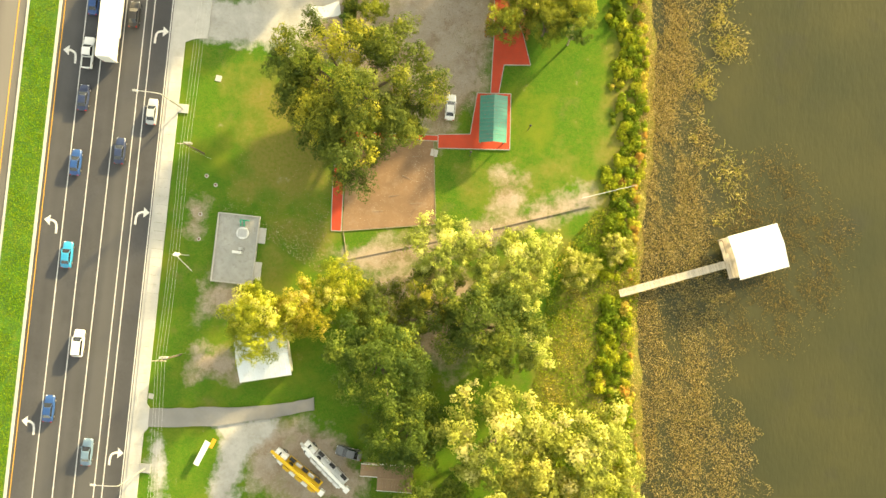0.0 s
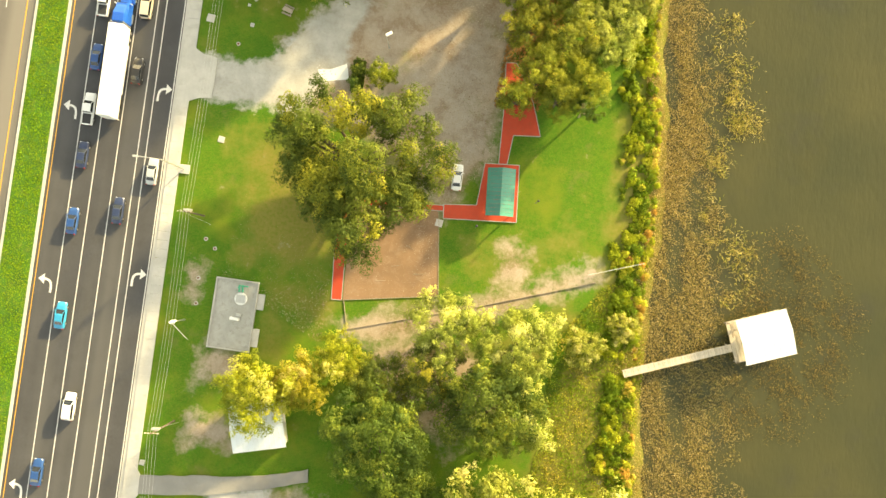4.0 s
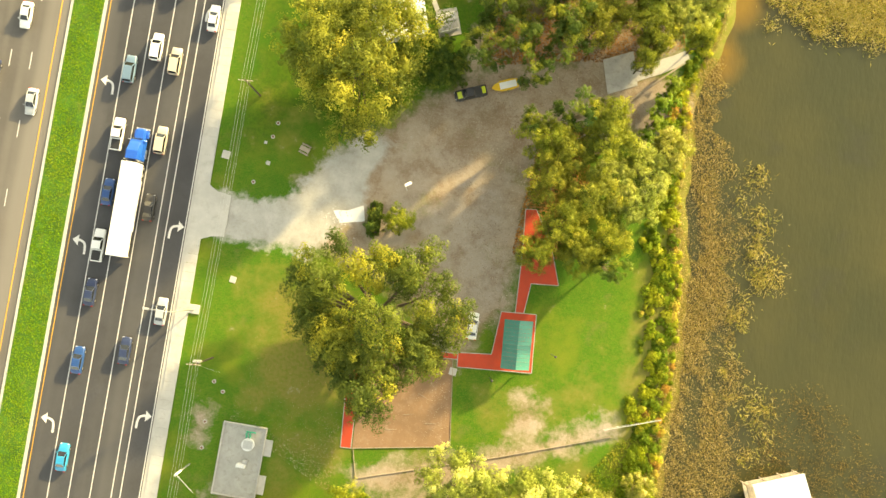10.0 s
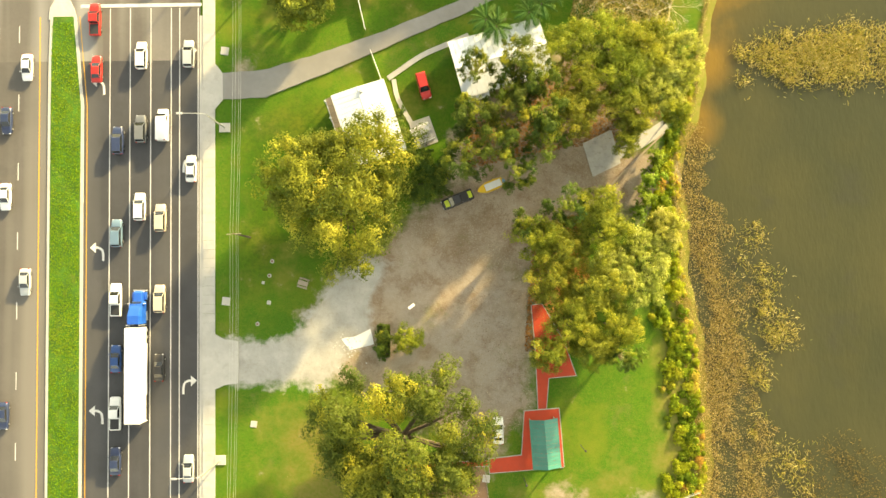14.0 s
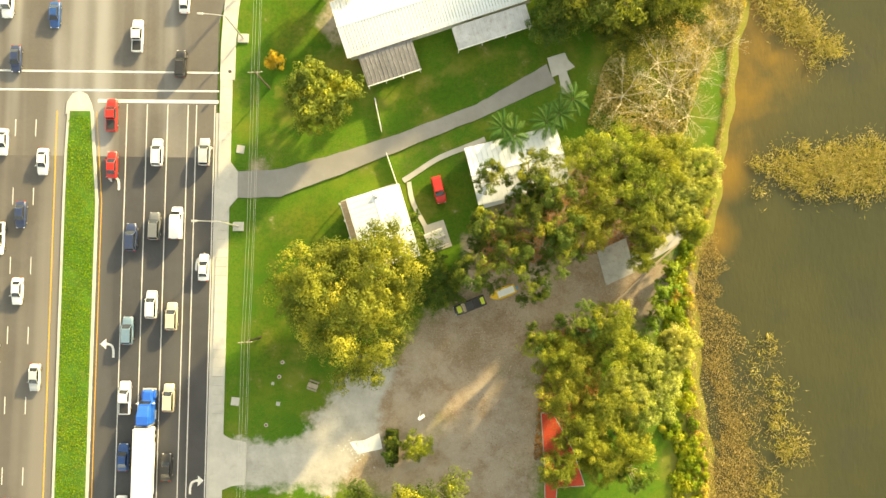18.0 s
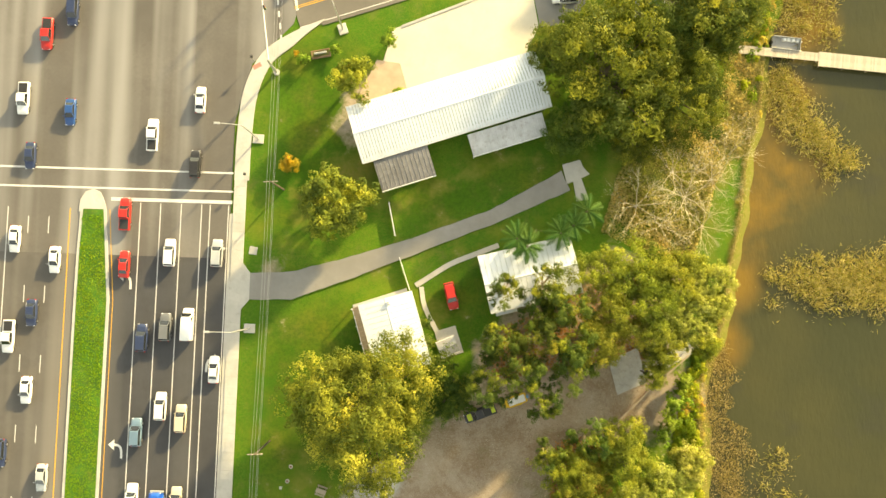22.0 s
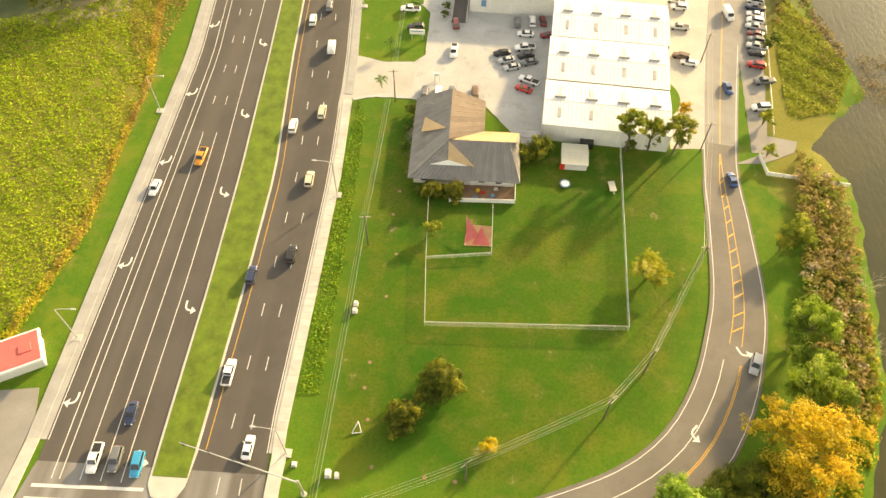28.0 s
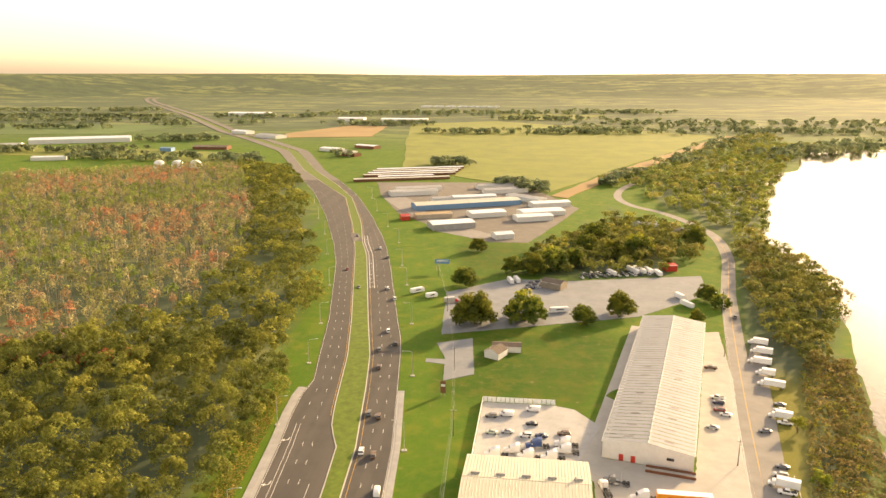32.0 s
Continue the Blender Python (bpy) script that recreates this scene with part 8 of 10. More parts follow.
for k in range(3):
    dome = thing("storage_dome", "white rounded storage dome behind the wood", "dome", -432 + k * 24, 1092 + 4 * k, 0, 0, "storage domes")
    part("shell", Shape().loft([[(r * math.cos(a), r * math.sin(a), z) for a in np.linspace(0, 2 * math.pi, 16, endpoint=False)] for r, z in ((8, 0), (8, 5), (6.9, 8), (4.5, 10), (1.0, 11))]), M_WHITE, dome)

# fields on the far plain
for name, label, pts, mat in (("field_gold", "wide golden-green crop field", [(-100, 1120), (40, 990), (88, 932), (166, 1094), (294, 1336), (462, 1680), (8, 2090), (-200, 1960), (-150, 1500)], M_FIELD),
                              ("field_tan", "dry tan field", [(-430, 1660), (-400, 1560), (-235, 1600), (-250, 1880), (-340, 1900)], M_FIELD_TAN), ("field_green", "wide dark green field", [(-1500, 1500), (-800, 1620), (-700, 1880), (-1500, 1900)], M_FIELD_GREEN),
                              ("field_track", "tan earth bank along the field", [(90, 908), (104, 898), (190, 1076), (318, 1322), (500, 1660), (478, 1674), (298, 1334), (170, 1092)], M_FIELD_TAN), ("field_yellow", "yellow-green field far off", [(20, 2160), (230, 2160), (330, 2400), (10, 2420)], M_FIELD),
                              ("field_left", "pale green pasture behind the wood", [(-620, 1210), (-350, 1140), (-290, 1120), (-385, 1280), (-560, 1330), (-900, 1330), (-900, 1230)], M_FIELD)):
    structure(name, Shape().slab(ragged(pts, 30, 6), -0.5, 0.35 if mat is not M_FIELD_TAN else 0.5), mat, label, "field")
# ---- vehicles ----
PAINTS = {k: paint("car_paint_" + k, c) for k, c in dict(white=(0.78, 0.78, 0.77), silver=(0.42, 0.44, 0.45), grey=(0.14, 0.15, 0.16), black=(0.02, 0.02, 0.022), blue=(0.012, 0.065, 0.22), royal=(0.004, 0.10, 0.50), navy=(0.02, 0.035, 0.09), steel=(0.12, 0.20, 0.28), red=(0.50, 0.02, 0.018),
                                                         beige=(0.55, 0.49, 0.38), cyan=(0.01, 0.28, 0.50), maroon=(0.20, 0.02, 0.02), green=(0.45, 0.52, 0.42), brown=(0.14, 0.075, 0.045), lime=(0.50, 0.58, 0.03), pink=(0.55, 0.16, 0.14), orange=(0.72, 0.28, 0.03)).items()}


def ring(y, w, z0, z1, wt, r=0.12):
    """A rounded cross-section of a vehicle at y: half width w at the base, wt at the top."""
    return [(-w + r * 0.3, y, z0), (w - r * 0.3, y, z0), (w, y, z0 + r), (w, y, z1 - (z1 - z0) * 0.35), (wt, y, z1 - 0.03), (wt - r, y, z1), (-wt + r, y, z1), (-wt, y, z1 - 0.03), (-w, y, z1 - (z1 - z0) * 0.35), (-w, y, z0 + r)]


def skin(stations):
    return Shape().loft([ring(*s) for s in stations])


# per kind: length, width, body stations (y, half width, bottom, top, half width at top), cabin (rear, rear top, front top, front, belt, roof height), wheel places
KINDS = {
    "sedan": (4.7, [(-2.35, 0.78, 0.42, 0.80, 0.70), (-2.2, 0.88, 0.28, 0.98, 0.78), (-1.2, 0.91, 0.25, 1.0, 0.80), (0.7, 0.91, 0.25, 0.96, 0.80), (1.6, 0.89, 0.25, 0.88, 0.76), (2.2, 0.82, 0.30, 0.74, 0.66), (2.35, 0.66, 0.40, 0.62, 0.55)], (-1.75, -1.05, 0.25, 1.05, 0.94, 1.44), (-1.40, 1.42)),
    "suv": (4.8, [(-2.4, 0.80, 0.48, 1.0, 0.74), (-2.3, 0.90, 0.34, 1.1, 0.82), (-1.2, 0.94, 0.30, 1.12, 0.84), (0.8, 0.94, 0.30, 1.10, 0.84), (1.7, 0.92, 0.30, 1.04, 0.80), (2.3, 0.84, 0.36, 0.92, 0.70), (2.42, 0.70, 0.46, 0.74, 0.60)], (-2.28, -2.0, 0.35, 1.15, 1.06, 1.74), (-1.42, 1.46)),
    "pickup": (5.7, [(-2.85, 0.90, 0.50, 1.02, 0.84), (-2.75, 0.96, 0.42, 1.06, 0.90), (-0.9, 0.97, 0.40, 1.08, 0.90), (1.0, 0.97, 0.40, 1.10, 0.88), (2.1, 0.95, 0.40, 1.06, 0.84), (2.75, 0.88, 0.46, 0.96, 0.74), (2.87, 0.74, 0.54, 0.80, 0.62)], (-0.75, -0.6, 0.75, 1.45, 1.04, 1.80), (-1.75, 1.85)),
    "van": (5.6, [(-2.8, 0.92, 0.45, 2.0, 0.84), (-2.7, 0.98, 0.34, 2.15, 0.86), (0.6, 0.98, 0.32, 2.2, 0.86), (1.35, 0.98, 0.32, 2.0, 0.82), (2.0, 0.96, 0.32, 1.22, 0.82), (2.7, 0.88, 0.38, 1.0, 0.72), (2.82, 0.74, 0.48, 0.82, 0.6)], None, (-1.7, 1.85)),
}
MESHES = {}


def wheel_meshes(r=0.34, w=0.24):
    key = ("wheel", r)
    if key not in MESHES:
        MESHES[key] = (Shape().tube((-w / 2, 0, 0), (w / 2, 0, 0), r, r, 14).mesh("tyre", M_TYRE), Shape().tube((-w / 2 - 0.012, 0, 0), (w / 2 + 0.012, 0, 0), r * 0.62, r * 0.62, 10).mesh("rim", M_RIM))
    return MESHES[key]


def wheels(root, half, ys, r=0.34, w=0.24, rims=True):
    tyre, rim = wheel_meshes(r, w)
    for y in ys:
        for s in (-1, 1):
            t = part("tyre", tyre, None, root, "", pose(s * half, y, r))
            if rims:
                part("rim", rim, None, t)


def car_meshes(kind, colour):
    key = (kind, colour)
    if key in MESHES:
        return MESHES[key]
    L, st, cab, _ = KINDS[kind]
    out = {"body": skin(st).mesh("body", PAINTS[colour], True)}
    if cab:
        yr, yrt, yft, yf, belt, top = cab
        w0, w1 = (0.80, 0.62) if kind == "sedan" else (0.86, 0.70)
        corners = [[(-w0, yr, belt), (w0, yr, belt), (w0, yf, belt), (-w0, yf, belt)], [(-w1, yrt, top - 0.06), (w1, yrt, top - 0.06), (w1, yft, top - 0.06), (-w1, yft, top - 0.06)]]
        out["cabin_glass"] = Shape().loft(corners).mesh("cabin_glass", M_GLASS)
        out["roof"] = Shape().loft([[(-w1 - 0.02, yrt - 0.04, top - 0.07), (w1 + 0.02, yrt - 0.04, top - 0.07), (w1 + 0.02, yft + 0.04, top - 0.07), (-w1 - 0.02, yft + 0.04, top - 0.07)], [(-w1 + 0.06, yrt + 0.06, top), (w1 - 0.06, yrt + 0.06, top), (w1 - 0.06, yft - 0.06, top), (-w1 + 0.06, yft - 0.06, top)]]).mesh("roof", PAINTS[colour])
        pil = Shape().pipe([(-w0, yr, belt), (-w1, yrt, top - 0.04), (-w1, yft, top - 0.04), (-w0, yf, belt), (w0, yf, belt), (w1, yft, top - 0.04), (w1, yrt, top - 0.04), (w0, yr, belt)], 0.06, 5)
        out["pillar_frame"] = pil.mesh("pillar_frame", PAINTS[colour])
    else:
        out["windscreen"] = Shape().add([(-0.84, 1.97, 1.28), (0.84, 1.97, 1.28), (0.76, 1.38, 2.04), (-0.76, 1.38, 2.04)], [(0, 1, 2, 3)]).mesh("windscreen", M_GLASS)
        for s, key in ((-1, "side_glass"), (1, "side_glass.001")):
            out[key] = Shape().add([(s * 0.99, 0.5, 1.3), (s * 0.99, 1.6, 1.3), (s * 0.92, 1.25, 1.95), (s * 0.93, 0.5, 1.95)], [(0, 1, 2, 3)]).mesh("side_glass", M_GLASS)
    if kind == "pickup":
        out["bed_liner"] = Shape().box(-0.76, -2.66, 1.0, 0.76, -0.92, 1.09).mesh("bed_liner", M_BLACK)
    y0, y1 = st[0][0], st[-1][0]
    z = st[1][3] - 0.16
    for n, y, m, zz, x in (("headlight", y1 - 0.10, M_LAMP, st[-2][3] - 0.12, 0.60), ("tail_light", y0 + 0.04, M_TAIL, z, 0.66)):
        for s in (-1, 1):
            out[n + (".r" if s > 0 else ".l")] = Shape().box(s * x - 0.14, y - 0.08, zz - 0.08, s * x + 0.14, y + 0.08, zz + 0.08, 0.03).mesh(n, m)
    for s in (-1, 1):
        ym = (cab[3] - 0.25) if cab else 1.5
        out["mirror" + (".r" if s > 0 else ".l")] = Shape().box(s * 1.0 - 0.11, ym - 0.06, 1.0, s * 1.0 + 0.11, ym + 0.06, 1.18, 0.03).mesh("mirror", PAINTS[colour])
    MESHES[key] = out
    return out


LOOK = dict(royal="bright blue", white="white", silver="silver", grey="dark grey", black="black", blue="blue", navy="dark blue", steel="steel-blue", red="bright red", beige="beige", cyan="light blue", maroon="dark red", green="pale green", brown="brown", lime="lime green", pink="faded red", orange="orange")
NAMES = dict(sedan=("sedan", "car"), suv=("suv", "car"), pickup=("pickup_truck", "pickup"), van=("van", "van"))
CARS = {}


def car(kind, colour, x, y, heading=0.0, where="on the highway", group="cars on the highway", detail=True):
    """heading: degrees, 0 to the north, turning left."""
    key = (kind, colour, where, y < 262)
    m = pose(x, y, 0.03, 0, 0, heading)
    if key in CARS:
        return copy_thing(CARS[key], m)
    name, cat = NAMES[kind]
    root = thing(name, f"{LOOK[colour]} {cat if cat != 'car' else kind} {where}", cat, x, y, 0.03, heading, group)
    detail = detail and y < 262
    for n, me in car_meshes(kind, colour).items():
        if detail or n in ("body", "cabin_glass", "roof", "windscreen", "side_glass", "bed_liner"):
            part(n.split(".")[0], me, None, root)
    wheels(root, 0.80 if kind == "sedan" else 0.85, KINDS[kind][3], 0.33 if kind == "sedan" else 0.38, 0.24, detail)
    CARS[key] = root
    return root


def semi(x, y, heading, paint_key="royal", trailer=True, label="", sleeper=True):
    root = thing("lorry", label or f"{LOOK[paint_key]} articulated lorry with long white box trailer", "lorry", x, y, 0.03, heading)
    m = PAINTS[paint_key]
    part("hood", skin([(2.0, 0.85, 0.9, 1.9, 0.78), (3.6, 0.80, 0.8, 1.75, 0.66), (3.9, 0.70, 0.9, 1.5, 0.55)]), m, root)
    part("cab", skin([(-0.2, 1.15, 0.8, 2.9, 1.05), (0.6, 1.18, 0.8, 3.0, 1.05), (1.7, 1.15, 0.8, 2.8, 0.98), (2.15, 1.1, 0.8, 1.9, 0.95)]), m, root)
    if sleeper:
        part("sleeper", skin([(-1.7, 1.2, 0.9, 3.7, 1.0), (-0.3, 1.2, 0.9, 3.75, 1.0), (0.9, 1.15, 1.6, 3.2, 0.9), (1.4, 1.05, 2.4, 2.9, 0.8)]), m, root)
    part("windscreen", Shape().add([(-0.95, 2.12, 1.98), (0.95, 2.12, 1.98), (0.9, 1.74, 2.74), (-0.9, 1.74, 2.74)], [(0, 1, 2, 3)]), M_GLASS, root)
    for s in (-1, 1):
        part("fender", skin([(2.4, 0.2, 0.4, 1.1, 0.18), (3.0, 0.24, 0.6, 1.2, 0.2), (3.7, 0.2, 0.4, 1.0, 0.18)]), m, root, "", pose(s * 1.0, 0, 0))
        part("mirror", Shape().box(s * 1.4 - 0.12, 1.7, 1.9, s * 1.4 + 0.12, 1.8, 2.6, 0.03), M_WHITE, root)
        part("exhaust", Shape().tube((s * 1.05, -1.9, 0.8), (s * 1.05, -1.9, 3.9), 0.09, 0.09, 7), M_STEEL, root)
        part("fuel_tank", Shape().tube((s * 1.0, -1.2, 0.75), (s * 1.0, 0.4, 0.75), 0.33, 0.33, 10), M_STEEL, root)
        part("headlight", Shape().box(s * 0.7 - 0.14, 3.72, 0.95, s * 0.7 + 0.14, 3.9, 1.2, 0.03), M_LAMP, root)
    part("bumper", Shape().box(-1.15, 3.85, 0.4, 1.15, 4.1, 0.85, 0.05), M_STEEL, root)
    part("chassis", Shape().box(-0.45, -4.6, 0.7, 0.45, 2.0, 1.0), M_BLACK, root)
    part("fifth_wheel", Shape().box(-0.5, -3.9, 1.0, 0.5, -2.9, 1.15, 0.05), M_BLACK, root)
    wheels(root, 1.05, (3.0, -2.9, -4.1), 0.5, 0.3)
    if trailer:
        tr = part("trailer_box", Shape().box(-1.3, -18.4, 1.15, 1.3, -2.3, 4.1, 0.05), M_TRAILER, root)
        for k in range(20):
            part("roof_bow", Shape().box(-1.25, -18.0 + k * 0.8, 4.1, 1.25, -17.94 + k * 0.8, 4.115), M_TRAILER, tr)
        part("skirt", Shape().box(-1.2, -14.0, 0.5, -1.14, -5.2, 1.15), M_TRAILER, tr)
        part("skirt", Shape().box(1.14, -14.0, 0.5, 1.2, -5.2, 1.15), M_TRAILER, tr)
        part("rear_frame", Shape().box(-1.3, -18.5, 0.5, 1.3, -18.4, 4.05, 0.03), M_WHITE, tr)
        for s in (-1, 1):
            part("tail_light", Shape().box(s * 1.1 - 0.1, -18.56, 1.0, s * 1.1 + 0.1, -18.5, 1.2), M_TAIL, tr)
        tyre, rim = wheel_meshes(0.5, 0.3)
        for y0 in (-15.6, -16.9):
            for s in (-1, 1):
                part("tyre", tyre, None, root, "", pose(s * 1.05, y0, 0.5))
    return root


def box_truck(x, y, heading, cab="white", length=6.0, where="parked on the street side", body=None, label=""):
    root = thing("box_truck", label or f"{LOOK[cab]} box truck {where}", "truck", x, y, 0.03, heading, "trucks in the parking strip")
    part("cab", skin([(1.6, 1.0, 0.6, 2.3, 0.88), (2.5, 1.0, 0.55, 2.3, 0.85), (3.1, 0.98, 0.55, 1.5, 0.85), (3.9, 0.86, 0.6, 1.2, 0.7)]), PAINTS[cab], root)
    part("windscreen", Shape().add([(-0.84, 3.08, 1.55), (0.84, 3.08, 1.55), (0.8, 2.56, 2.2), (-0.8, 2.56, 2.2)], [(0, 1, 2, 3)]), M_GLASS, root)
    part("cargo_box", Shape().box(-1.2, 1.45 - length, 0.95, 1.2, 1.45, 3.4, 0.06), body or M_TRAILER, root)
    part("bumper", Shape().box(-0.95, 3.85, 0.45, 0.95, 4.0, 0.75, 0.04), M_BLACK, root)
    part("chassis", Shape().box(-0.5, 1.3 - length, 0.6, 0.5, 2.0, 0.95), M_BLACK, root)
    wheels(root, 0.95, (2.9, 2.4 - length), 0.45, 0.28)
    return root


# on the highway and the crossing
SOUTHERN = [("suv", "white", 5.3, 96.7, 0), ("suv", "navy", 1.2, 81.7, 0), ("suv", "grey", 5.2, 83.7, 0), ("van", "white", 9.1, 84.3, 0), ("suv", "silver", 13.6, 96.9, 0), ("sedan", "white", 14.0, 76.6, 0), ("suv", "white", 5.1, 70.0, 0), ("suv", "beige", 8.7, 68.0, 0),
            ("suv", "steel", 1.1, 65.4, 0), ("pickup", "white", 1.0, 53.8, 0), ("suv", "beige", 8.6, 53.9, 0), ("sedan", "blue", 1.0, 43.6, 0), ("sedan", "black", 8.5, 42.0, 0), ("pickup", "white", 1.0, 34.2, 0), ("sedan", "navy", 1.0, 26.0, 0), ("sedan", "navy", 8.6, 17.0, 0),
            ("sedan", "blue", 0.9, 14.2, 0), ("sedan", "silver", 13.6, 24.6, 0), ("sedan", "cyan", 1.2, -2.5, 0), ("suv", "white", 5.0, -18.0, 0), ("sedan", "steel", 8.6, -37.0, 0), ("sedan", "blue", 1.0, -30.0, 0),
            ("pickup", "red", -2.9, 103.2, 0), ("sedan", "red", -2.6, 94.4, 0), ("sedan", "silver", -14.8, 57.1, 180), ("sedan", "white", -14.8, 94.8, 180), ("sedan", "navy", -18.3, 85.4, 180), ("sedan", "white", -22.0, 98.2, 180), ("sedan", "white", -18.4, 72.0, 180), ("suv", "navy", -22.2, 61.1, 180),
            ("sedan", "blue", -15.0, 12.5, 180), ("pickup", "white", -22.0, 81.2, 180), ("sedan", "navy", -18.4, 34.0, 180), ("pickup", "white", 1.2, 117.4, 0), ("sedan", "white", 9.3, 124.0, 0), ("suv", "black", 9.0, 112.5, 0), ("suv", "navy", -14.2, 139.0, 180), ("pickup", "red", -18.5, 134.9, 180), ("pickup", "white", -22.0, 123.2, 180), ("sedan", "navy", -20.2, 113.0, 180),
            ("sedan", "red", -18.6, 147.5, 180), ("sedan", "white", -22.6, 148.6, 180), ("sedan", "blue", -13.6, 121.0, 180)]
for q in SOUTHERN:
    car(*q)
semi(5.2, 51.4, 0)
NORTHERN = [("pickup", "white", -17.8, 164.9, 182), ("suv", "cyan", -9.8, 164.2, 182), ("sedan", "navy", -13.9, 173.8, 182), ("suv", "grey", -14.0, 164.9, 182), ("sedan", "white", -25.8, 228.8, 176), ("pickup", "orange", -17.6, 239.2, 177), ("pickup", "white", 2.4, 183.2, -1), ("sedan", "white", 9.4, 168.6, -1), ("suv", "white", 2.6, 250.9, 2),
            ("suv", "beige", 9.6, 233.7, 1), ("suv", "beige", 9.0, 256.3, 2), ("van", "white", 7.6, 281.7, 3), ("suv", "white", 0.5, 293.1, 4), ("suv", "grey", 4.2, 299.8, 4), ("suv", "black", 9.4, 212.0, 0), ("suv", "navy", 1.9, 206.0, 0), ("suv", "white", -0.7, 317.5, 4), ("suv", "beige", 6.6, 313.5, 4), ("van", "white", 5.2, 340.7, 5), ("suv", "white", -4.8, 365.1, 6), ("suv", "brown", -0.2, 362.9, 6),
            ("suv", "grey", -7.6, 393.9, 8), ("suv", "brown", -3.4, 391.6, 8), ("suv", "brown", -11.8, 438.7, 10), ("suv", "grey", -15.3, 459.7, 12), ("suv", "black", -8.8, 467.9, 12), ("suv", "white", -15.3, 485.3, 12), ("suv", "white", -20.4, 539.0, 12), ("suv", "white", -27.7, 559.1, 12), ("suv", "grey", -40.5, 634.0, 13), ("sedan", "grey", -46.0, 560.0, 192), ("sedan", "maroon", -62.0, 600.0, 192), ("suv", "white", -50.0, 660.0, 13), ("sedan", "navy", -76.0, 700.0, 194)]
for q in NORTHERN:
    car(*q)
# on and beside the street
for q in (("pickup", "white", 25.6, 146.6, 102), ("sedan", "white", 69.8, 155.9, 110), ("suv", "silver", 105.3, 191.6, 158), ("sedan", "blue", 109.0, 240.2, 5), ("sedan", "blue", 113.4, 272.4, 190), ("van", "white", 118.6, 303.8, 190), ("sedan", "grey", 140.0, 393.0, 85), ("suv", "black", 166.4, 522.0, 168), ("sedan", "white", 168.0, 566.0, -14)):
    car(*q, "on the street", "cars on the street")
for q in (("suv", "silver", 73.4, 148.0, 98), ("suv", "white", 73.6, 144.7, 95)):
    car(*q, "parked in the bay", "parked cars")
car("suv", "red", 54.9, 90.8, 195, "parked on the lawn", "parked cars")
car("sedan", "white", 67.2, 30.4, 0, "parked under the oak", "parked cars")
tow = car("pickup", "black", 60.6, 70.6, 112, "with lime panels and a boat trailer", "parked cars")
part("hood_panel", Shape().box(-0.6, 1.55, 1.06, 0.6, 2.35, 1.1, 0.01), PAINTS["lime"], tow, "lime green hood panel")
part("tailgate_panel", Shape().box(-0.6, -2.66, 1.09, 0.6, -2.0, 1.13, 0.01), PAINTS["lime"], tow, "lime green panel on the bed")
car("sedan", "grey", 54.9, -32.9, 80, "parked under trees", "parked cars")
for q in (("pickup", "white", 27.6, 300.2, 90), ("suv", "black", 29.8, 292.0, 90), ("pickup", "white", 41.0, 282.4, 178), ("suv", "maroon", 41.0, 294.4, 5), ("pickup", "white", 60.4, 285.2, 100), ("sedan", "black", 54.1, 282.6, 105), ("sedan", "silver", 55.4, 279.6, 108), ("sedan", "silver", 56.9, 276.9, 108), ("sedan", "black", 60.6, 282.0, 105), ("sedan", "grey", 61.6, 279.2, 112),
          ("pickup", "white", 61.4, 271.8, 65), ("sedan", "red", 60.0, 268.6, 65), ("sedan", "white", 60.6, 291.2, 88), ("suv", "white", 62.6, 296.8, 0), ("suv", "grey", 58.4, 296.2, 0), ("sedan", "maroon", 65.6, 297.2, 5), ("suv", "grey", 34.4, 265.4, 0), ("suv", "white", 37.8, 265.6, 0), ("suv", "grey", 41.4, 265.8, 0), ("suv", "brown", 47.4, 266.2, 0), ("van", "white", 29.4, 312.6, 95), ("van", "white", 29.0, 316.0, 95), ("sedan", "maroon", 67.0, 291.0, 95)):
    car(*q, "parked outside the warehouses", "parked cars")
STRIP = ["white", "silver", "white", "maroon", "red", "white", "navy", "white", "white", "silver", "maroon", "grey", "silver", "black", "red", "grey"]
SPOTS = [(131.0, 335.4), (130.0, 330.8), (129.0, 326.0), (128.5, 319.4), (128.4, 315.6), (127.6, 310.9), (127.0, 307.8), (126.4, 304.6), (125.9, 301.6), (125.5, 298.6), (124.9, 295.6), (124.5, 292.8), (124.1, 290.0), (123.6, 287.2), (122.6, 282.2), (123.4, 275.8)]
for k, ((x, y), c) in enumerate(zip(SPOTS, STRIP)):
    car("pickup" if k % 3 == 0 else "sedan" if k % 3 == 1 else "suv", c, x, y, 76 if k < 15 else 100, "parked beside the lake", "cars in the parking strip")
car("suv", "white", 120.6, 265.6, 96, "parked beside the lake", "cars in the parking strip")
for k, (x, y) in enumerate(((137.4, 367.9), (134.9, 362.4), (133.4, 352.0), (153.1, 416.2), (151.2, 410.6), (149.6, 400.0))):
    car(("sedan", "suv", "pickup")[k % 3], ("grey", "silver", "white")[k % 3], x, y, 72, "parked beside the lake", "cars in the parking strip")
for x, y, n in ((165.4, 484.0, 6.6), (163.0, 472.0, 7.2), (157.9, 459.4, 7.6), (157.2, 446.0, 5.4), (154.4, 434.6, 8.2), (149.0, 404.8, 6.0), (132.8, 356.0, 7.0)):
    box_truck(x, y, 68, "white", n)
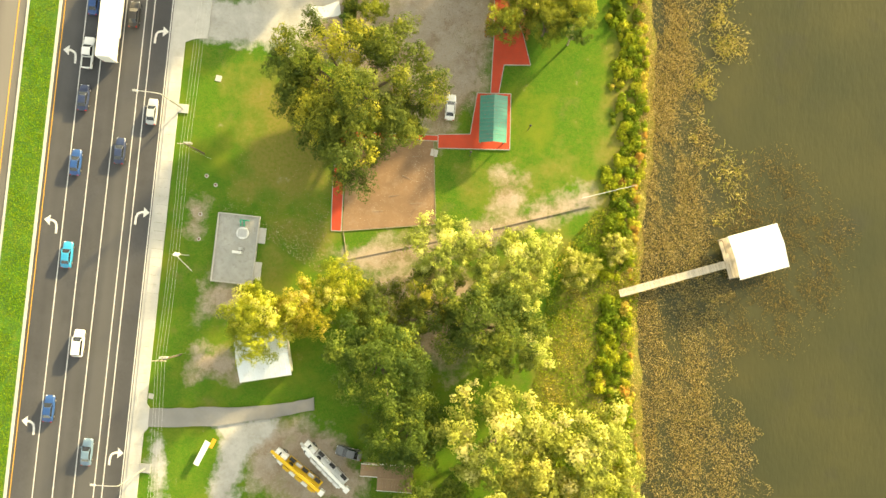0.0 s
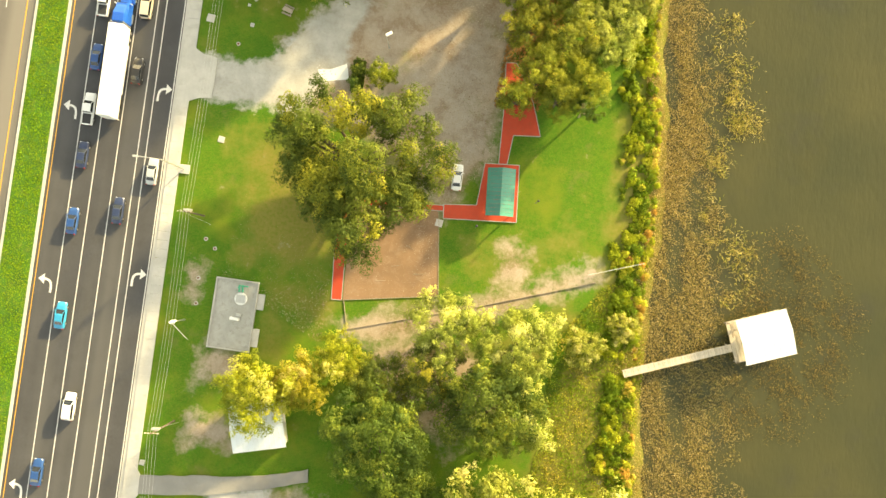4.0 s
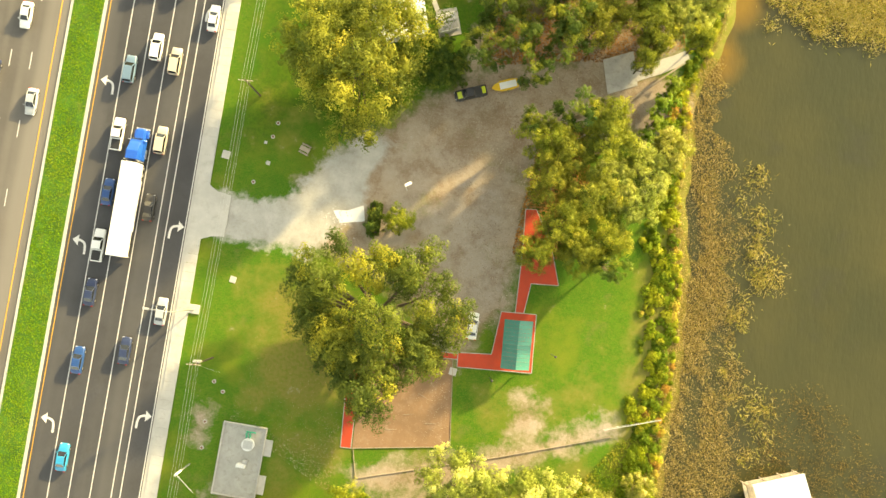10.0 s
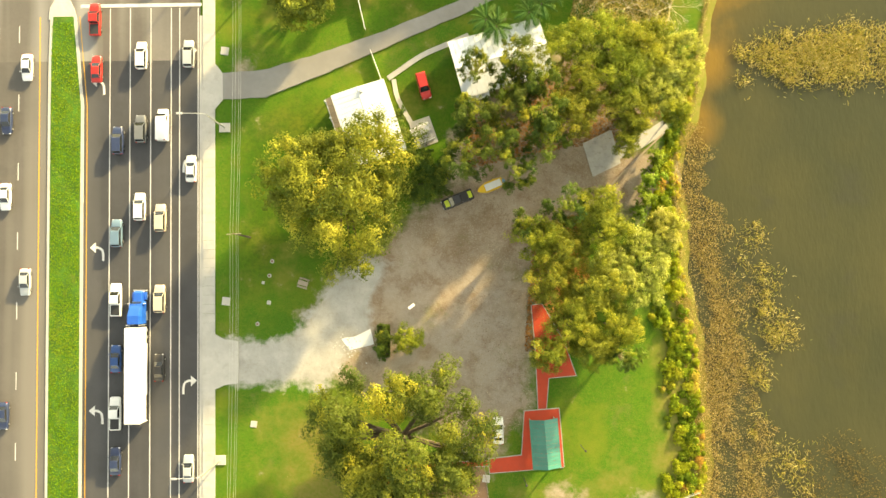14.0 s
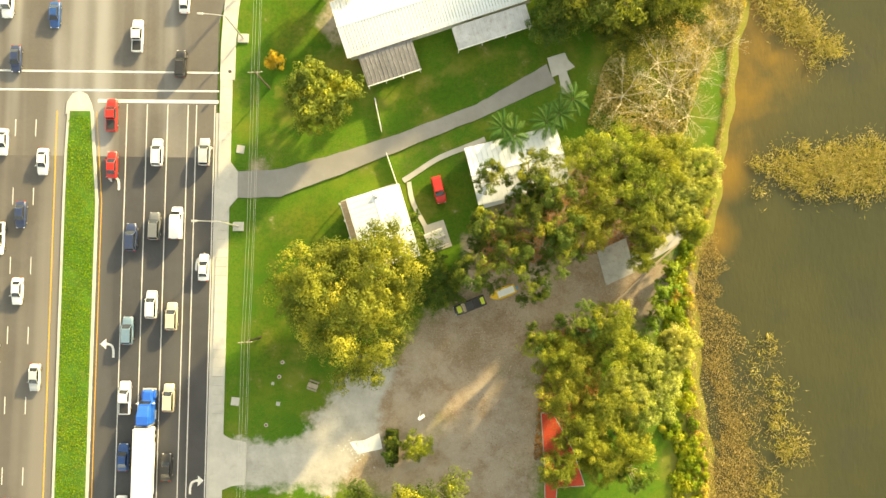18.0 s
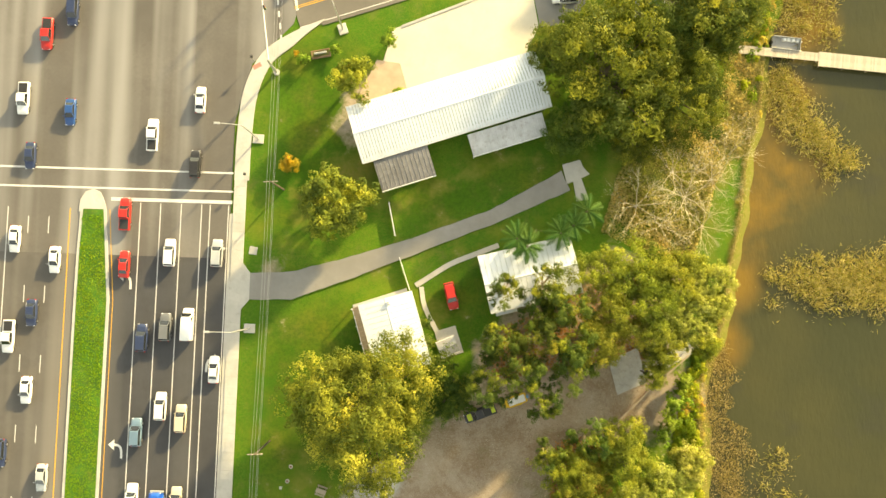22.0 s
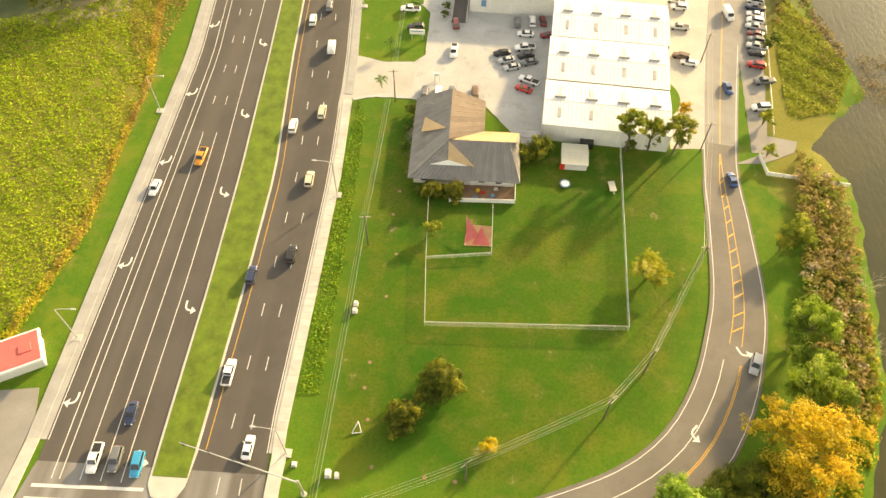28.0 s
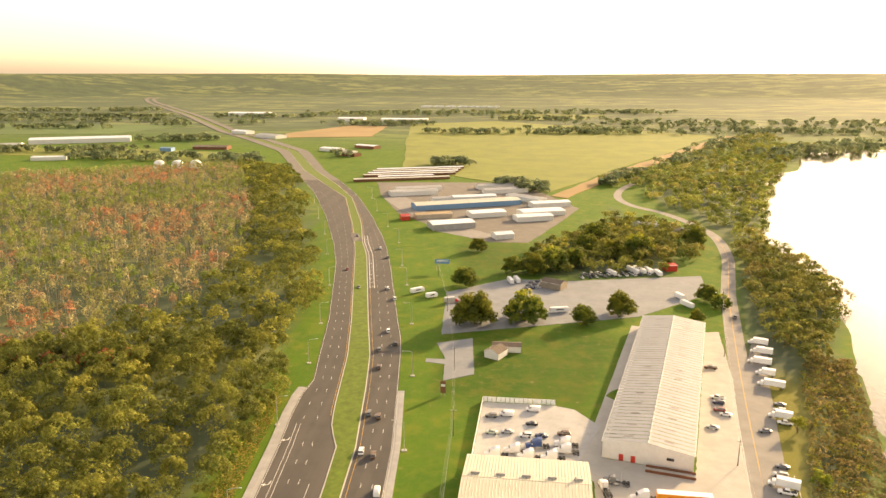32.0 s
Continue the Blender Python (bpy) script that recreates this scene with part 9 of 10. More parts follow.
for q in (("pickup", "white", 104.6, 309.6, 80), ("suv", "white", 105.0, 306.4, 85), ("pickup", "silver", 104.0, 297.2, 85), ("suv", "brown", 102.8, 284.4, 70), ("sedan", "white", 104.6, 282.0, 75), ("pickup", "white", 130.2, 420.3, 75), ("suv", "navy", 129.4, 415.6, 75), ("suv", "maroon", 128.0, 409.0, 75), ("sedan", "white", 129.4, 405.4, 70), ("sedan", "silver", 121.6, 394.4, 70), ("pickup", "brown", 135.6, 451.6, 80)):
    car(*q, "parked on the sandy yard", "parked cars")
for k, (x, y) in enumerate(((45.4, 397.6), (55.6, 402.6), (54.9, 391.0), (45.7, 384.0), (52.3, 381.6), (66.3, 384.0), (58.0, 382.0), (39.5, 396.0), (40.0, 383.0))):
    car(("van", "van", "sedan", "sedan", "suv", "suv", "sedan", "suv", "sedan")[k], ("white", "white", "black", "silver", "white", "brown", "navy", "grey", "green")[k], x, y, 85, "parked in the fenced yard", "parked cars")
for x, y, h, c in ((56.0, 374.0, 96, "blue"), (48.4, 369.6, 92, "white"), (41.6, 366.5, 92, "white"), (66.2, 376.0, 88, "white"), (66.0, 371.0, 88, "white"), (53.0, 366.0, 92, "white"), (61.0, 366.0, 92, "white")):
    semi(x, y, h, c, False, f"{LOOK[c]} lorry tractor parked in the fenced yard")
semi(87.6, 344.2, 92, "white", False, "white lorry tractor coupled to a yellow trailer")
mv = thing("moving_trailer", "yellow-orange furniture trailer with white roof", "trailer", 99.8, 343.0, 0.03, -3.0)
part("box", Shape().box(-8.2, -1.3, 1.0, 8.2, 1.3, 3.95, 0.04), M_ORANGE, mv)
part("roof", Shape().box(-8.2, -1.3, 3.95, 8.2, 1.3, 4.05, 0.03), M_TRAILER, mv)
part("letter_band", Shape().box(-5.0, -1.33, 2.2, 4.6, -1.3, 3.0), M_RED_PAINT, mv, "red bar of lettering")
part("emblem", Shape().tube((6.0, -1.33, 2.6), (6.0, -1.3, 2.6), 0.4, 0.4, 10), M_RED_PAINT, mv, "round red emblem")
wheels_t, rims_t = wheel_meshes(0.5, 0.3)
for px in (5.0, 6.2):
    for s in (-1, 1):
        part("tyre", wheels_t, None, mv, "", pose(px, s * 1.05, 0.5, 0, 0, 90))
for x, y, h, c in ((76.6, 349.0, 10, "white"), (76.4, 337.0, 5, "white"), (82.0, 334.8, 85, "pink"), (89.0, 332.6, 95, "blue"), (101.0, 331.0, 90, "white"), (107.0, 322.6, 60, "maroon"), (80.4, 353.0, 80, "grey"), (106.0, 328.6, 75, "white")):
    semi(x, y, h, c, False, f"{LOOK[c]} worn lorry tractor among stored machines", False)
for x, y, t, m, n in ((84.0, 335.6, 88, M_RUST, "rusty"), (92.0, 333.4, 80, M_MACHINE_YELLOW, "yellow"), (97.5, 331.6, 95, M_ORANGE, "orange"), (94.0, 330.2, 92, M_RUST, "rusty"), (79.0, 333.0, 90, M_RUST, "rusty"), (103.5, 329.0, 88, M_WHITE, "white")):
    k = thing("machine", f"{n} tracked digger stored behind the warehouse", "machine", x, y, 0, t, "stored machines")
    for s in (-0.9, 0.9):
        part("track", skin([(-1.7, 0.25, 0.1, 0.7, 0.22), (1.7, 0.25, 0.1, 0.7, 0.22)]), M_BLACK, k, "", pose(s, 0, 0))
    part("body", Shape().box(-1.1, -1.6, 0.7, 1.1, 1.0, 1.7, 0.1), m, k)
    part("cab", Shape().box(-1.0, -0.2, 1.7, 0.0, 1.1, 2.7, 0.1), M_GLASS, k)
    arm = part("arm", Shape().tube((0.4, 0.8, 1.6), (0.4, 3.2, 3.0), 0.2, 0.16, 6).tube((0.4, 3.2, 3.0), (0.4, 4.6, 1.2), 0.16, 0.1, 6), m, k)
    part("bucket", Shape().box(-0.1, 4.3, 0.5, 0.9, 5.0, 1.2, 0.1), M_RUST, arm)
# far lot: rows of stored cars, caravans and trailers
for k in range(34):
    x, y = 92 + k * 1.62 + 0.5 * math.sin(k * 7), 594 + 0.45 * k + 4 * ((k * 5) % 3)
    car(("sedan", "suv", "pickup")[k % 3], ("white", "silver", "grey", "navy", "white", "black", "silver")[k % 7], x, y, 15 + 8 * math.sin(k), "stored in the far lot", "stored cars")
for k in range(12):
    car(("sedan", "suv")[k % 2], ("grey", "navy", "white", "brown")[k % 4], 56 + (k % 4) * 3.4 + (k // 4) * 2, 566 + (k // 4) * 7 + (k % 4) * 2, 60, "stored in the far lot", "stored cars")
for x, y, t, n, m in ((46.5, 580, 15, 9, M_TRAILER), (50.5, 582, 15, 9, M_TRAILER), (127, 612, 20, 14, M_TRAILER), (131.5, 613, 20, 14, M_TRAILER), (137, 612, 15, 10, M_TRAILER), (142, 606, 15, 9, M_TRAILER), (145.6, 541, 25, 10, M_TRAILER), (144.6, 556, 20, 8, M_TRAILER), (73.4, 524.3, -75, 11, M_TRAILER), (-9.0, 553.8, -50, 9, M_TRAILER), (0.6, 544.6, -60, 7, M_TRAILER), (112, 604, 25, 9, M_TRAILER)):
    cv = thing("caravan", "white caravan parked in the far lot", "caravan", x, y, 0, t, "stored caravans")
    part("body", Shape().loft([ring(-n / 2, 1.1, 0.6, 2.9, 1.0, 0.2), ring(-n / 2 + 0.4, 1.2, 0.5, 3.1, 1.05, 0.2), ring(n / 2 - 0.8, 1.2, 0.5, 3.1, 1.05, 0.2), ring(n / 2, 1.1, 0.7, 2.4, 1.0, 0.2)]), m, cv)
    part("window", Shape().box(1.16, -n * 0.2, 1.6, 1.22, n * 0.2, 2.2, 0.02), M_GLASS, cv)
    wheels(cv, 1.0, (-0.6, 0.4), 0.36)
box_truck(13.3, 536.0, -70, "red", 6, "", M_STEEL, "red tow truck in the far lot")

# utility trucks by the southern drive
for x, y, h, c, m, lab in ((46.1, -36.5, 56, "white", M_MACHINE_YELLOW, "yellow crane truck with folded boom"), (50.8, -35.1, 50, "white", M_WHITE, "white bucket truck with folded boom")):
    u = thing("utility_truck", lab, "truck", x, y, 0.03, h)
    part("cab", skin([(2.6, 1.0, 0.6, 2.3, 0.88), (3.6, 1.0, 0.55, 2.3, 0.85), (4.2, 0.98, 0.55, 1.5, 0.85), (5.0, 0.86, 0.6, 1.2, 0.7)]), PAINTS[c], u)
    part("windscreen", Shape().add([(-0.84, 4.18, 1.55), (0.84, 4.18, 1.55), (0.8, 3.66, 2.2), (-0.8, 3.66, 2.2)], [(0, 1, 2, 3)]), M_GLASS, u)
    part("bed", Shape().box(-1.2, -5.0, 0.9, 1.2, 2.4, 1.35, 0.05), m, u)
    for k in range(5):
        part("locker", Shape().box(-1.22, -4.6 + k * 1.4, 1.35, -0.7, -3.4 + k * 1.4, 1.9, 0.05), M_WHITE if k % 2 else m, u)
        part("locker", Shape().box(0.7, -4.6 + k * 1.4, 1.35, 1.22, -3.4 + k * 1.4, 1.9, 0.05), M_STEEL if k % 2 else M_BLACK, u)
    part("turret", Shape().tube((0, 1.4, 1.3), (0, 1.4, 2.3), 0.5, 0.4, 10), M_BLACK, u)
    bm = part("boom", Shape().box(-0.28, -5.4, 2.3, 0.28, 4.6, 2.8, 0.06), m, u)
    part("boom_tip", Shape().box(-0.2, 4.2, 2.15, 0.2, 5.6, 2.6, 0.05), M_STEEL if m is M_WHITE else m, bm)
    part("basket", Shape().box(-0.5, -6.3, 1.7, 0.5, -5.4, 2.8, 0.08), M_WHITE, bm)
    wheels(u, 0.95, (3.6, -2.4, -3.6), 0.5, 0.3)
# ---- street furniture and small things ----


def street_lamp(x, y, heading, H=11.5, arm=3.6):
    """heading: the way the arm points, degrees from east."""
    root = thing("street_lamp", "tall steel street lamp on a concrete base", "street lamp", x, y, 0, heading, "street lamps")
    part("base", Shape().box(-0.95, -0.8, -0.2, 0.95, 0.8, 0.2, 0.04), M_CONCRETE, root)
    part("pole", Shape().tube((0, 0, 0.2), (0, 0, H - 0.5), 0.16, 0.09, 10), M_STEEL, root)
    pts = smooth_line([(0, 0), (0.2, 0.1), (1.2, 0.5), (arm, 0.75)], 0.4)
    arm_ob = part("arm", Shape().pipe([(p[0], 0, H - 0.6 + p[1]) for p in pts], 0.062, 6), M_STEEL, root)
    part("lamp_head", Shape().box(arm - 0.2, -0.17, H + 0.06, arm + 0.75, 0.17, H + 0.22, 0.05), M_STEEL, arm_ob)
    return root


first_lamp = street_lamp(19.0, -39.1, 180)
for x, y, h in ((18.9, 25.8, 180), (19.7, 83.9, 180), (19.7, 117.5, 178), (33.9, 137.9, 110), (16.4, 168.2, 178), (16.7, 229.8, 180), (14.0, 301.2, 183), (9.9, 367.9, 187), (4.3, 431.9, 190), (-5.0, 498.4, 192), (-17.4, 568.4, 193), (-27.1, 615.0, 193), (-39.5, 681.4, 195), (-58, 740, 197), (-80, 810, 198), (-98, 880, 199),
                (-30.0, 189.1, 0), (-32.2, 254.6, 0), (-35.1, 321.4, 6), (-40.2, 382.6, 8), (-44.4, 441.6, 10), (-52.8, 494.6, 12), (-65.2, 564.1, 13), (-86.0, 641.1, 14), (-104, 706, 15), (-126, 770, 16), (-150, 845, 17)):
    copy_thing(first_lamp, pose(x, y, 0, 0, 0, h))


def utility_pole(x, y, heading, H=10.5, arms=1, lean=0.0, gear=False):
    root = thing("utility_pole", "brown timber utility pole with crossarm" + (" and transformers" if gear else ""), "utility pole", x, y, 0, heading, "utility poles")
    part("pole", Shape().tube((0, 0, -0.3), (0, lean, H), 0.17, 0.11, 9), M_WOOD_DARK, root)
    for k in range(arms):
        z = H - 0.5 - k * 1.1
        part("crossarm", Shape().box(-1.2, -0.06, z - 0.07, 1.2, 0.06, z + 0.07), M_WOOD, root)
        for q in (-1.05, -0.4, 0.4, 1.05):
            part("insulator", Shape().tube((q, 0, z + 0.07), (q, 0, z + 0.3), 0.06, 0.035, 6), M_WHITE, root)
    if gear:
        for q in (-0.45, 0.0, 0.45):
            part("transformer", Shape().tube((q, 0.35, H - 2.6), (q, 0.35, H - 1.7), 0.2, 0.2, 10), M_STEEL, root)
    return root


ROW = [(24.8, -62), (23.2, -18.4), (23.5, 18.0), (24.1, 64.5), (24.6, 108.6), (24.4, 154.8), (25.6, 216), (27.0, 262), (27.2, 318), (26.2, 380), (22.0, 440), (12, 520), (0, 590)]
for k, (x, y) in enumerate(ROW):
    utility_pole(x, y, 4, 10.5, 1, 0, k in (1, 2, 5))
STREET_ROW = [(24.4, 154.8), (49.2, 165.2), (74.6, 178.4), (83.2, 188.5), (96.6, 213.5), (103.0, 249.6), (108.0, 283), (123.0, 368), (145.4, 466.0), (166, 545)]
for x, y in STREET_ROW[1:]:
    utility_pole(x, y, 40 if y < 200 else 10, 9.5, 1)
cab = thing("overhead_cables", "thin overhead cables between utility poles", "cable")


def cable(a, b, sag=0.7, r=0.016):
    a, b = Vector(a), Vector(b)
    part("cable", Shape().pipe([a.lerp(b, t) - Vector((0, 0, sag * 4 * t * (1 - t))) for t in np.linspace(0, 1, 9)], r), M_STEEL, cab)


for row, hs in ((ROW, 10.3), (STREET_ROW, 9.3)):
    for (x0, y0), (x1, y1) in zip(row, row[1:]):
        d = Vector((x1 - x0, y1 - y0)).normalized()
        for q, dz in ((-0.55, 0), (-0.1, 0), (0.45, 0), (0.1, -2.4)):
            h0 = hs + (-1.0 if y0 == 154.8 and row is STREET_ROW else 0)
            cable((x0 + d.y * q, y0 - d.x * q, h0 + dz), (x1 + d.y * q, y1 - d.x * q, hs + dz))
cable((22.0, -18.4, 8.6), (25.6, -17.4, 5.0), 0.1)
cable((22.3, 18.0, 8.6), (26.5, 16.5, 5.0), 0.1)


def signal_mast(x, y, heading, reach, H=6.2, heads=3):
    root = thing("signal_mast", "steel traffic signal mast with long arm", "traffic signal", x, y, 0, heading)
    part("foot", Shape().tube((0, 0, -0.2), (0, 0, 0.3), 0.55, 0.55, 14), M_CONCRETE, root)
    part("pole", Shape().tube((0, 0, 0.2), (0, 0, H + 1.2), 0.24, 0.18, 12), M_STEEL, root)
    arm = part("arm", Shape().tube((0, 0, H), (reach, 0, H + 0.7), 0.16, 0.07, 10), M_STEEL, root)
    for k in range(heads):
        q = reach * (0.98 - 0.22 * k)
        h = part("signal_head", Shape().box(q - 0.2, -0.32, H - 0.65, q + 0.2, -0.02, H + 0.65, 0.04), M_BLACK, arm)
        for j, c in enumerate((M_RED_PAINT, M_MACHINE_YELLOW, M_TEAL)):
            part("lens", Shape().tube((q, -0.33, H + 0.4 - 0.4 * j), (q, -0.36, H + 0.4 - 0.4 * j), 0.12, 0.12, 10), c, h)
    return root


m1 = signal_mast(20.9, 161.0, 166, 22.5)
part("street_sign", Shape().box(1.2, -0.25, 5.2, 4.2, -0.2, 5.9), M_TEAL, m1, "green street sign with bars of lettering")
signal_mast(22.4, 129.6, 98, 17.5)
for x, y, t in ((18.4, 131.6, 0), (18.2, 110.8, 0), (18.4, 152.8, 0)):
    k = thing("push_button_post", "short steel push-button post on the pavement", "post", x, y, 0.1, t, "crossing posts")
    part("post", Shape().tube((0, 0, 0), (0, 0, 2.6), 0.06, 0.05, 8), M_STEEL, k)
    part("signal_box", Shape().box(-0.2, -0.2, 2.1, 0.2, 0.2, 2.6, 0.04), M_BLACK, k)
for x, y, w, d, h, t in ((24.6, 164.8, 1.2, 1.6, 1.6, 3), (26.2, 164.6, 0.8, 1.1, 1.3, 3), (18.2, 166.2, 1.0, 1.0, 0.8, 0), (24.9, 159.4, 1.3, 0.9, 1.4, 0), (24.9, 157.6, 1.4, 1.0, 1.4, 0), (26.4, 155.0, 0.8, 1.5, 1.3, 10), (27.6, 154.2, 0.8, 1.1, 1.1, 10), (24.9, 200.6, 1.0, 1.0, 1.2, 0), (24.9, 198.9, 1.1, 1.1, 1.2, 0), (22.2, 154.6, 0.7, 1.6, 1.2, 5), (23.6, 154.4, 0.8, 1.3, 1.2, 5)):
    w, d, h = w * 0.75, d * 0.75, h * 0.8
    k = thing("utility_cabinet", "pale metal utility cabinet on a pad", "cabinet", x, y, 0, t, "utility cabinets")
    part("pad", Shape().box(-w / 2 - 0.15, -d / 2 - 0.15, -0.1, w / 2 + 0.15, d / 2 + 0.15, 0.1), M_CONCRETE, k)
    part("case", Shape().box(-w / 2, -d / 2, 0.1, w / 2, d / 2, h, 0.05), M_WALL, k)
    part("door", Shape().box(-w / 2 + 0.06, -d / 2 - 0.03, 0.2, w / 2 - 0.06, -d / 2, h - 0.15), M_WHITE, k)
for x, y, s in ((24.7, 31.9, 0.55), (65.0, 22.0, 0.65), (18.6, -26.3, 0.45), (19.9, 53.3, 0.7), (19.7, 97.6, 0.7), (27.4, 53.0, 0.35), (26.4, 56.5, 0.25)):
    k = thing("ground_box", "concrete service box lid flush in grass", "service box", x, y, -0.02, -8, "service boxes")
    part("frame", Shape().box(-s, -s, -0.1, s, s, 0.08, 0.03), M_CONCRETE, k)
    part("lid", Shape().box(-s * 0.8, -s * 0.8, 0.08, s * 0.8, s * 0.8, 0.1), M_CONCRETE, k)
for x, y in ((25.4, 49.3), (27.5, 57.7), (28.0, 60.2), (24.4, 14.0), (26.2, 12.5), (24.2, 2.5), (24.0, 7.0)):
    k = thing("manhole_ring", "round pale concrete manhole ring in grass", "manhole", x, y, 0, 0, "manholes")
    part("ring", Shape().tube((0, 0, -0.1), (0, 0, 0.12), 0.36, 0.34, 16), M_CONCRETE, k)
    part("cover", Shape().tube((0, 0, 0.12), (0, 0, 0.15), 0.2, 0.2, 14), M_RUST, k)
for x, y in ((31.9, 158.3), (41.9, 165.3), (32.2, 166.6), (30.4, 175.6), (47.4, 164.9), (29.0, 182), (29.4, 187.5), (31.0, 203), (32, 214), (30.2, 225), (31, 232), (36, 158.6)):
    k = thing("flush_marker", "small round pale marker stone in the lawn", "marker", x, y, -0.05, 0, "lawn markers")
    part("stone", Shape().tube((0, 0, 0), (0, 0, 0.1), 0.42, 0.36, 12), M_SAND, k)

# planted sign bed at the street corner
bed = thing("brick_planter", "low red brick planter with a small board", "planter", 30.2, 133.2, 0, 12)
for a in ((-1.7, -0.7, 1.7, -0.5), (-1.7, 0.5, 1.7, 0.7), (-1.7, -0.5, -1.5, 0.5), (1.5, -0.5, 1.7, 0.5)):
    part("brick_wall", Shape().box(a[0], a[1], -0.1, a[2], a[3], 0.5, 0.03), M_SAND, bed)
part("soil", Shape().box(-1.5, -0.5, -0.1, 1.5, 0.5, 0.38), M_EARTH, bed)
part("board", Shape().box(-1.1, -0.06, 0.38, 1.1, 0.06, 1.1, 0.02), M_WALL, bed, "plain pale sign board")
for q in (-1.0, 1.0):
    part("post", Shape().box(q - 0.05, 0.06, 0.3, q + 0.05, 0.14, 1.15), M_WOOD, bed)

# pump station pad
pad = thing("pump_station", "walled concrete pump station with green pipework", "pump station", 31.1, 1.4, 0, -1.0)
part("slab", Shape().box(-3.9, -6.3, -0.2, 3.7, 6.2, 0.2), M_SLAB, pad)
for a in ((-3.9, -6.3, -3.7, 6.2), (3.5, -6.3, 3.7, 6.2), (-3.7, 6.0, 3.5, 6.2), (-3.7, -6.3, 3.5, -6.1)):
    part("low_wall", Shape().box(a[0], a[1], 0.2, a[2], a[3], 0.5, 0.02), M_CONCRETE, pad)
part("side_slab", Shape().box(3.7, 1.4, -0.2, 5.0, 4.2, 0.18), M_CONCRETE, pad)
part("side_slab", Shape().box(3.7, -5.2, -0.2, 4.9, -2.0, 0.18), M_CONCRETE, pad)
part("wet_well", Shape().tube((0.9, 2.9, 0.2), (0.9, 2.9, 0.6), 1.1, 1.1, 24), M_WHITE, pad)
part("hatch", Shape().box(0.1, 2.2, 0.6, 1.7, 3.6, 0.68, 0.02), M_STEEL, pad)
pipe = Shape()
for q in (0.5, 1.1):
    pipe.tube((q, 4.1, 0.9), (q, 5.2, 0.9), 0.12, 0.12, 8).tube((q, 4.3, 0.2), (q, 4.3, 0.9), 0.12, 0.12, 8).tube((q, 4.9, 0.9), (q, 4.9, 1.4), 0.08, 0.16, 8)
pipe.tube((0.3, 5.2, 0.9), (2.0, 5.2, 0.9), 0.12, 0.12, 8)
part("valves", pipe, M_TEAL, pad, "bright green valves")
part("panel", Shape().box(-0.3, -0.9, 0.2, 1.2, -0.4, 1.5, 0.05), M_WHITE, pad)
part("meter", Shape().box(0.6, -0.2, 0.2, 1.4, 0.3, 1.0, 0.05), M_STEEL, pad)
lampm = thing("service_mast", "steel service mast with aerials beside the pump station", "mast", 22.6, -0.6, 0, -40)
part("mast", Shape().tube((0, 0, 0), (0, 0, 7.0), 0.12, 0.08, 8), M_STEEL, lampm)
for q in (4.8, 5.8, 6.6):
    part("aerial", Shape().box(-0.2, -0.3, q, 0.2, 0.3, q + 0.25, 0.05), M_WHITE, lampm)
part("strut", Shape().tube((0, 0, 6.6), (4.0, 0, 6.3), 0.06, 0.05, 6), M_STEEL, lampm)


def bench(x, y, t):
    k = thing("picnic_bench", "weathered picnic bench on grey gravel", "bench", x, y, 0, t)
    part("tabletop", Shape().box(-0.9, -0.4, 0.7, 0.9, 0.4, 0.76, 0.01), M_WOOD, k)
    for s in (-0.75, 0.75):
        part("seat", Shape().box(-0.9, s - 0.14, 0.42, 0.9, s + 0.14, 0.47, 0.01), M_WOOD, k)
        part("leg", Shape().box(s * 0.9 - 0.05, -0.8, 0.3, s * 0.9 + 0.05, 0.8, 0.4), M_WOOD, k)
        part("stand", Shape().box(s * 0.9 - 0.05, -0.1, 0.0, s * 0.9 + 0.05, 0.1, 0.7), M_WOOD, k)


bench(33.5, 56.3, -18)
flag = thing("area_light", "low area light on a short steel pole", "lamp post", 52.2, 52.0, 0, 35)
part("pole", Shape().tube((0, 0, 0), (0, 0, 7.0), 0.09, 0.07, 8), M_STEEL, flag)
part("lamp_head", Shape().box(-0.1, -0.25, 6.9, 1.1, 0.25, 7.15, 0.05), M_WHITE, flag)
for x, y in ((81.5, 27.6), (71.5, 22.0)):
    k = thing("lamp_post", "dark park lamp post on lawn", "lamp post", x, y, 0, 0, "park lamps")
    part("pole", Shape().tube((0, 0, 0), (0, 0, 4.2), 0.07, 0.05, 8), M_BLACK, k)
    part("lantern", Shape().tube((0, 0, 4.2), (0, 0, 4.6), 0.12, 0.2, 8).tube((0, 0, 4.6), (0, 0, 4.75), 0.22, 0.05, 8), M_BLACK, k)
slab = structure("broken_slab", Shape().slab(ragged([(40.2, 46.4), (42.6, 47.0), (45.2, 48.2), (45.7, 45.6), (43.6, 45.0), (41.6, 44.5)], 0.6, 0.35), -0.1, 0.08), M_WHITE, "broken white concrete slab at the gravel edge", "slab")
for k in range(40):
    x, y = 40.6 + 1.3 * rng.normal(), 45.4 + 1.6 * rng.normal()
    st = thing("rubble", "pale broken rubble stone on gravel", "stone", x, y, 0, 31 * k, "rubble stones")
    part("stone", Shape().box(-0.14, -0.1, -0.05, 0.14, 0.1, 0.1, 0.04), M_CONCRETE, st)
structure("ramp_path", Shape().slab(ragged([(88.6, 79.4), (93.0, 82.0), (97.4, 84.4), (98.4, 82.6), (93.6, 79.6), (89.2, 77.4)], 0.8, 0.15), -0.2, 0.05), M_CONCRETE, "pale worn concrete path to the water", "path")
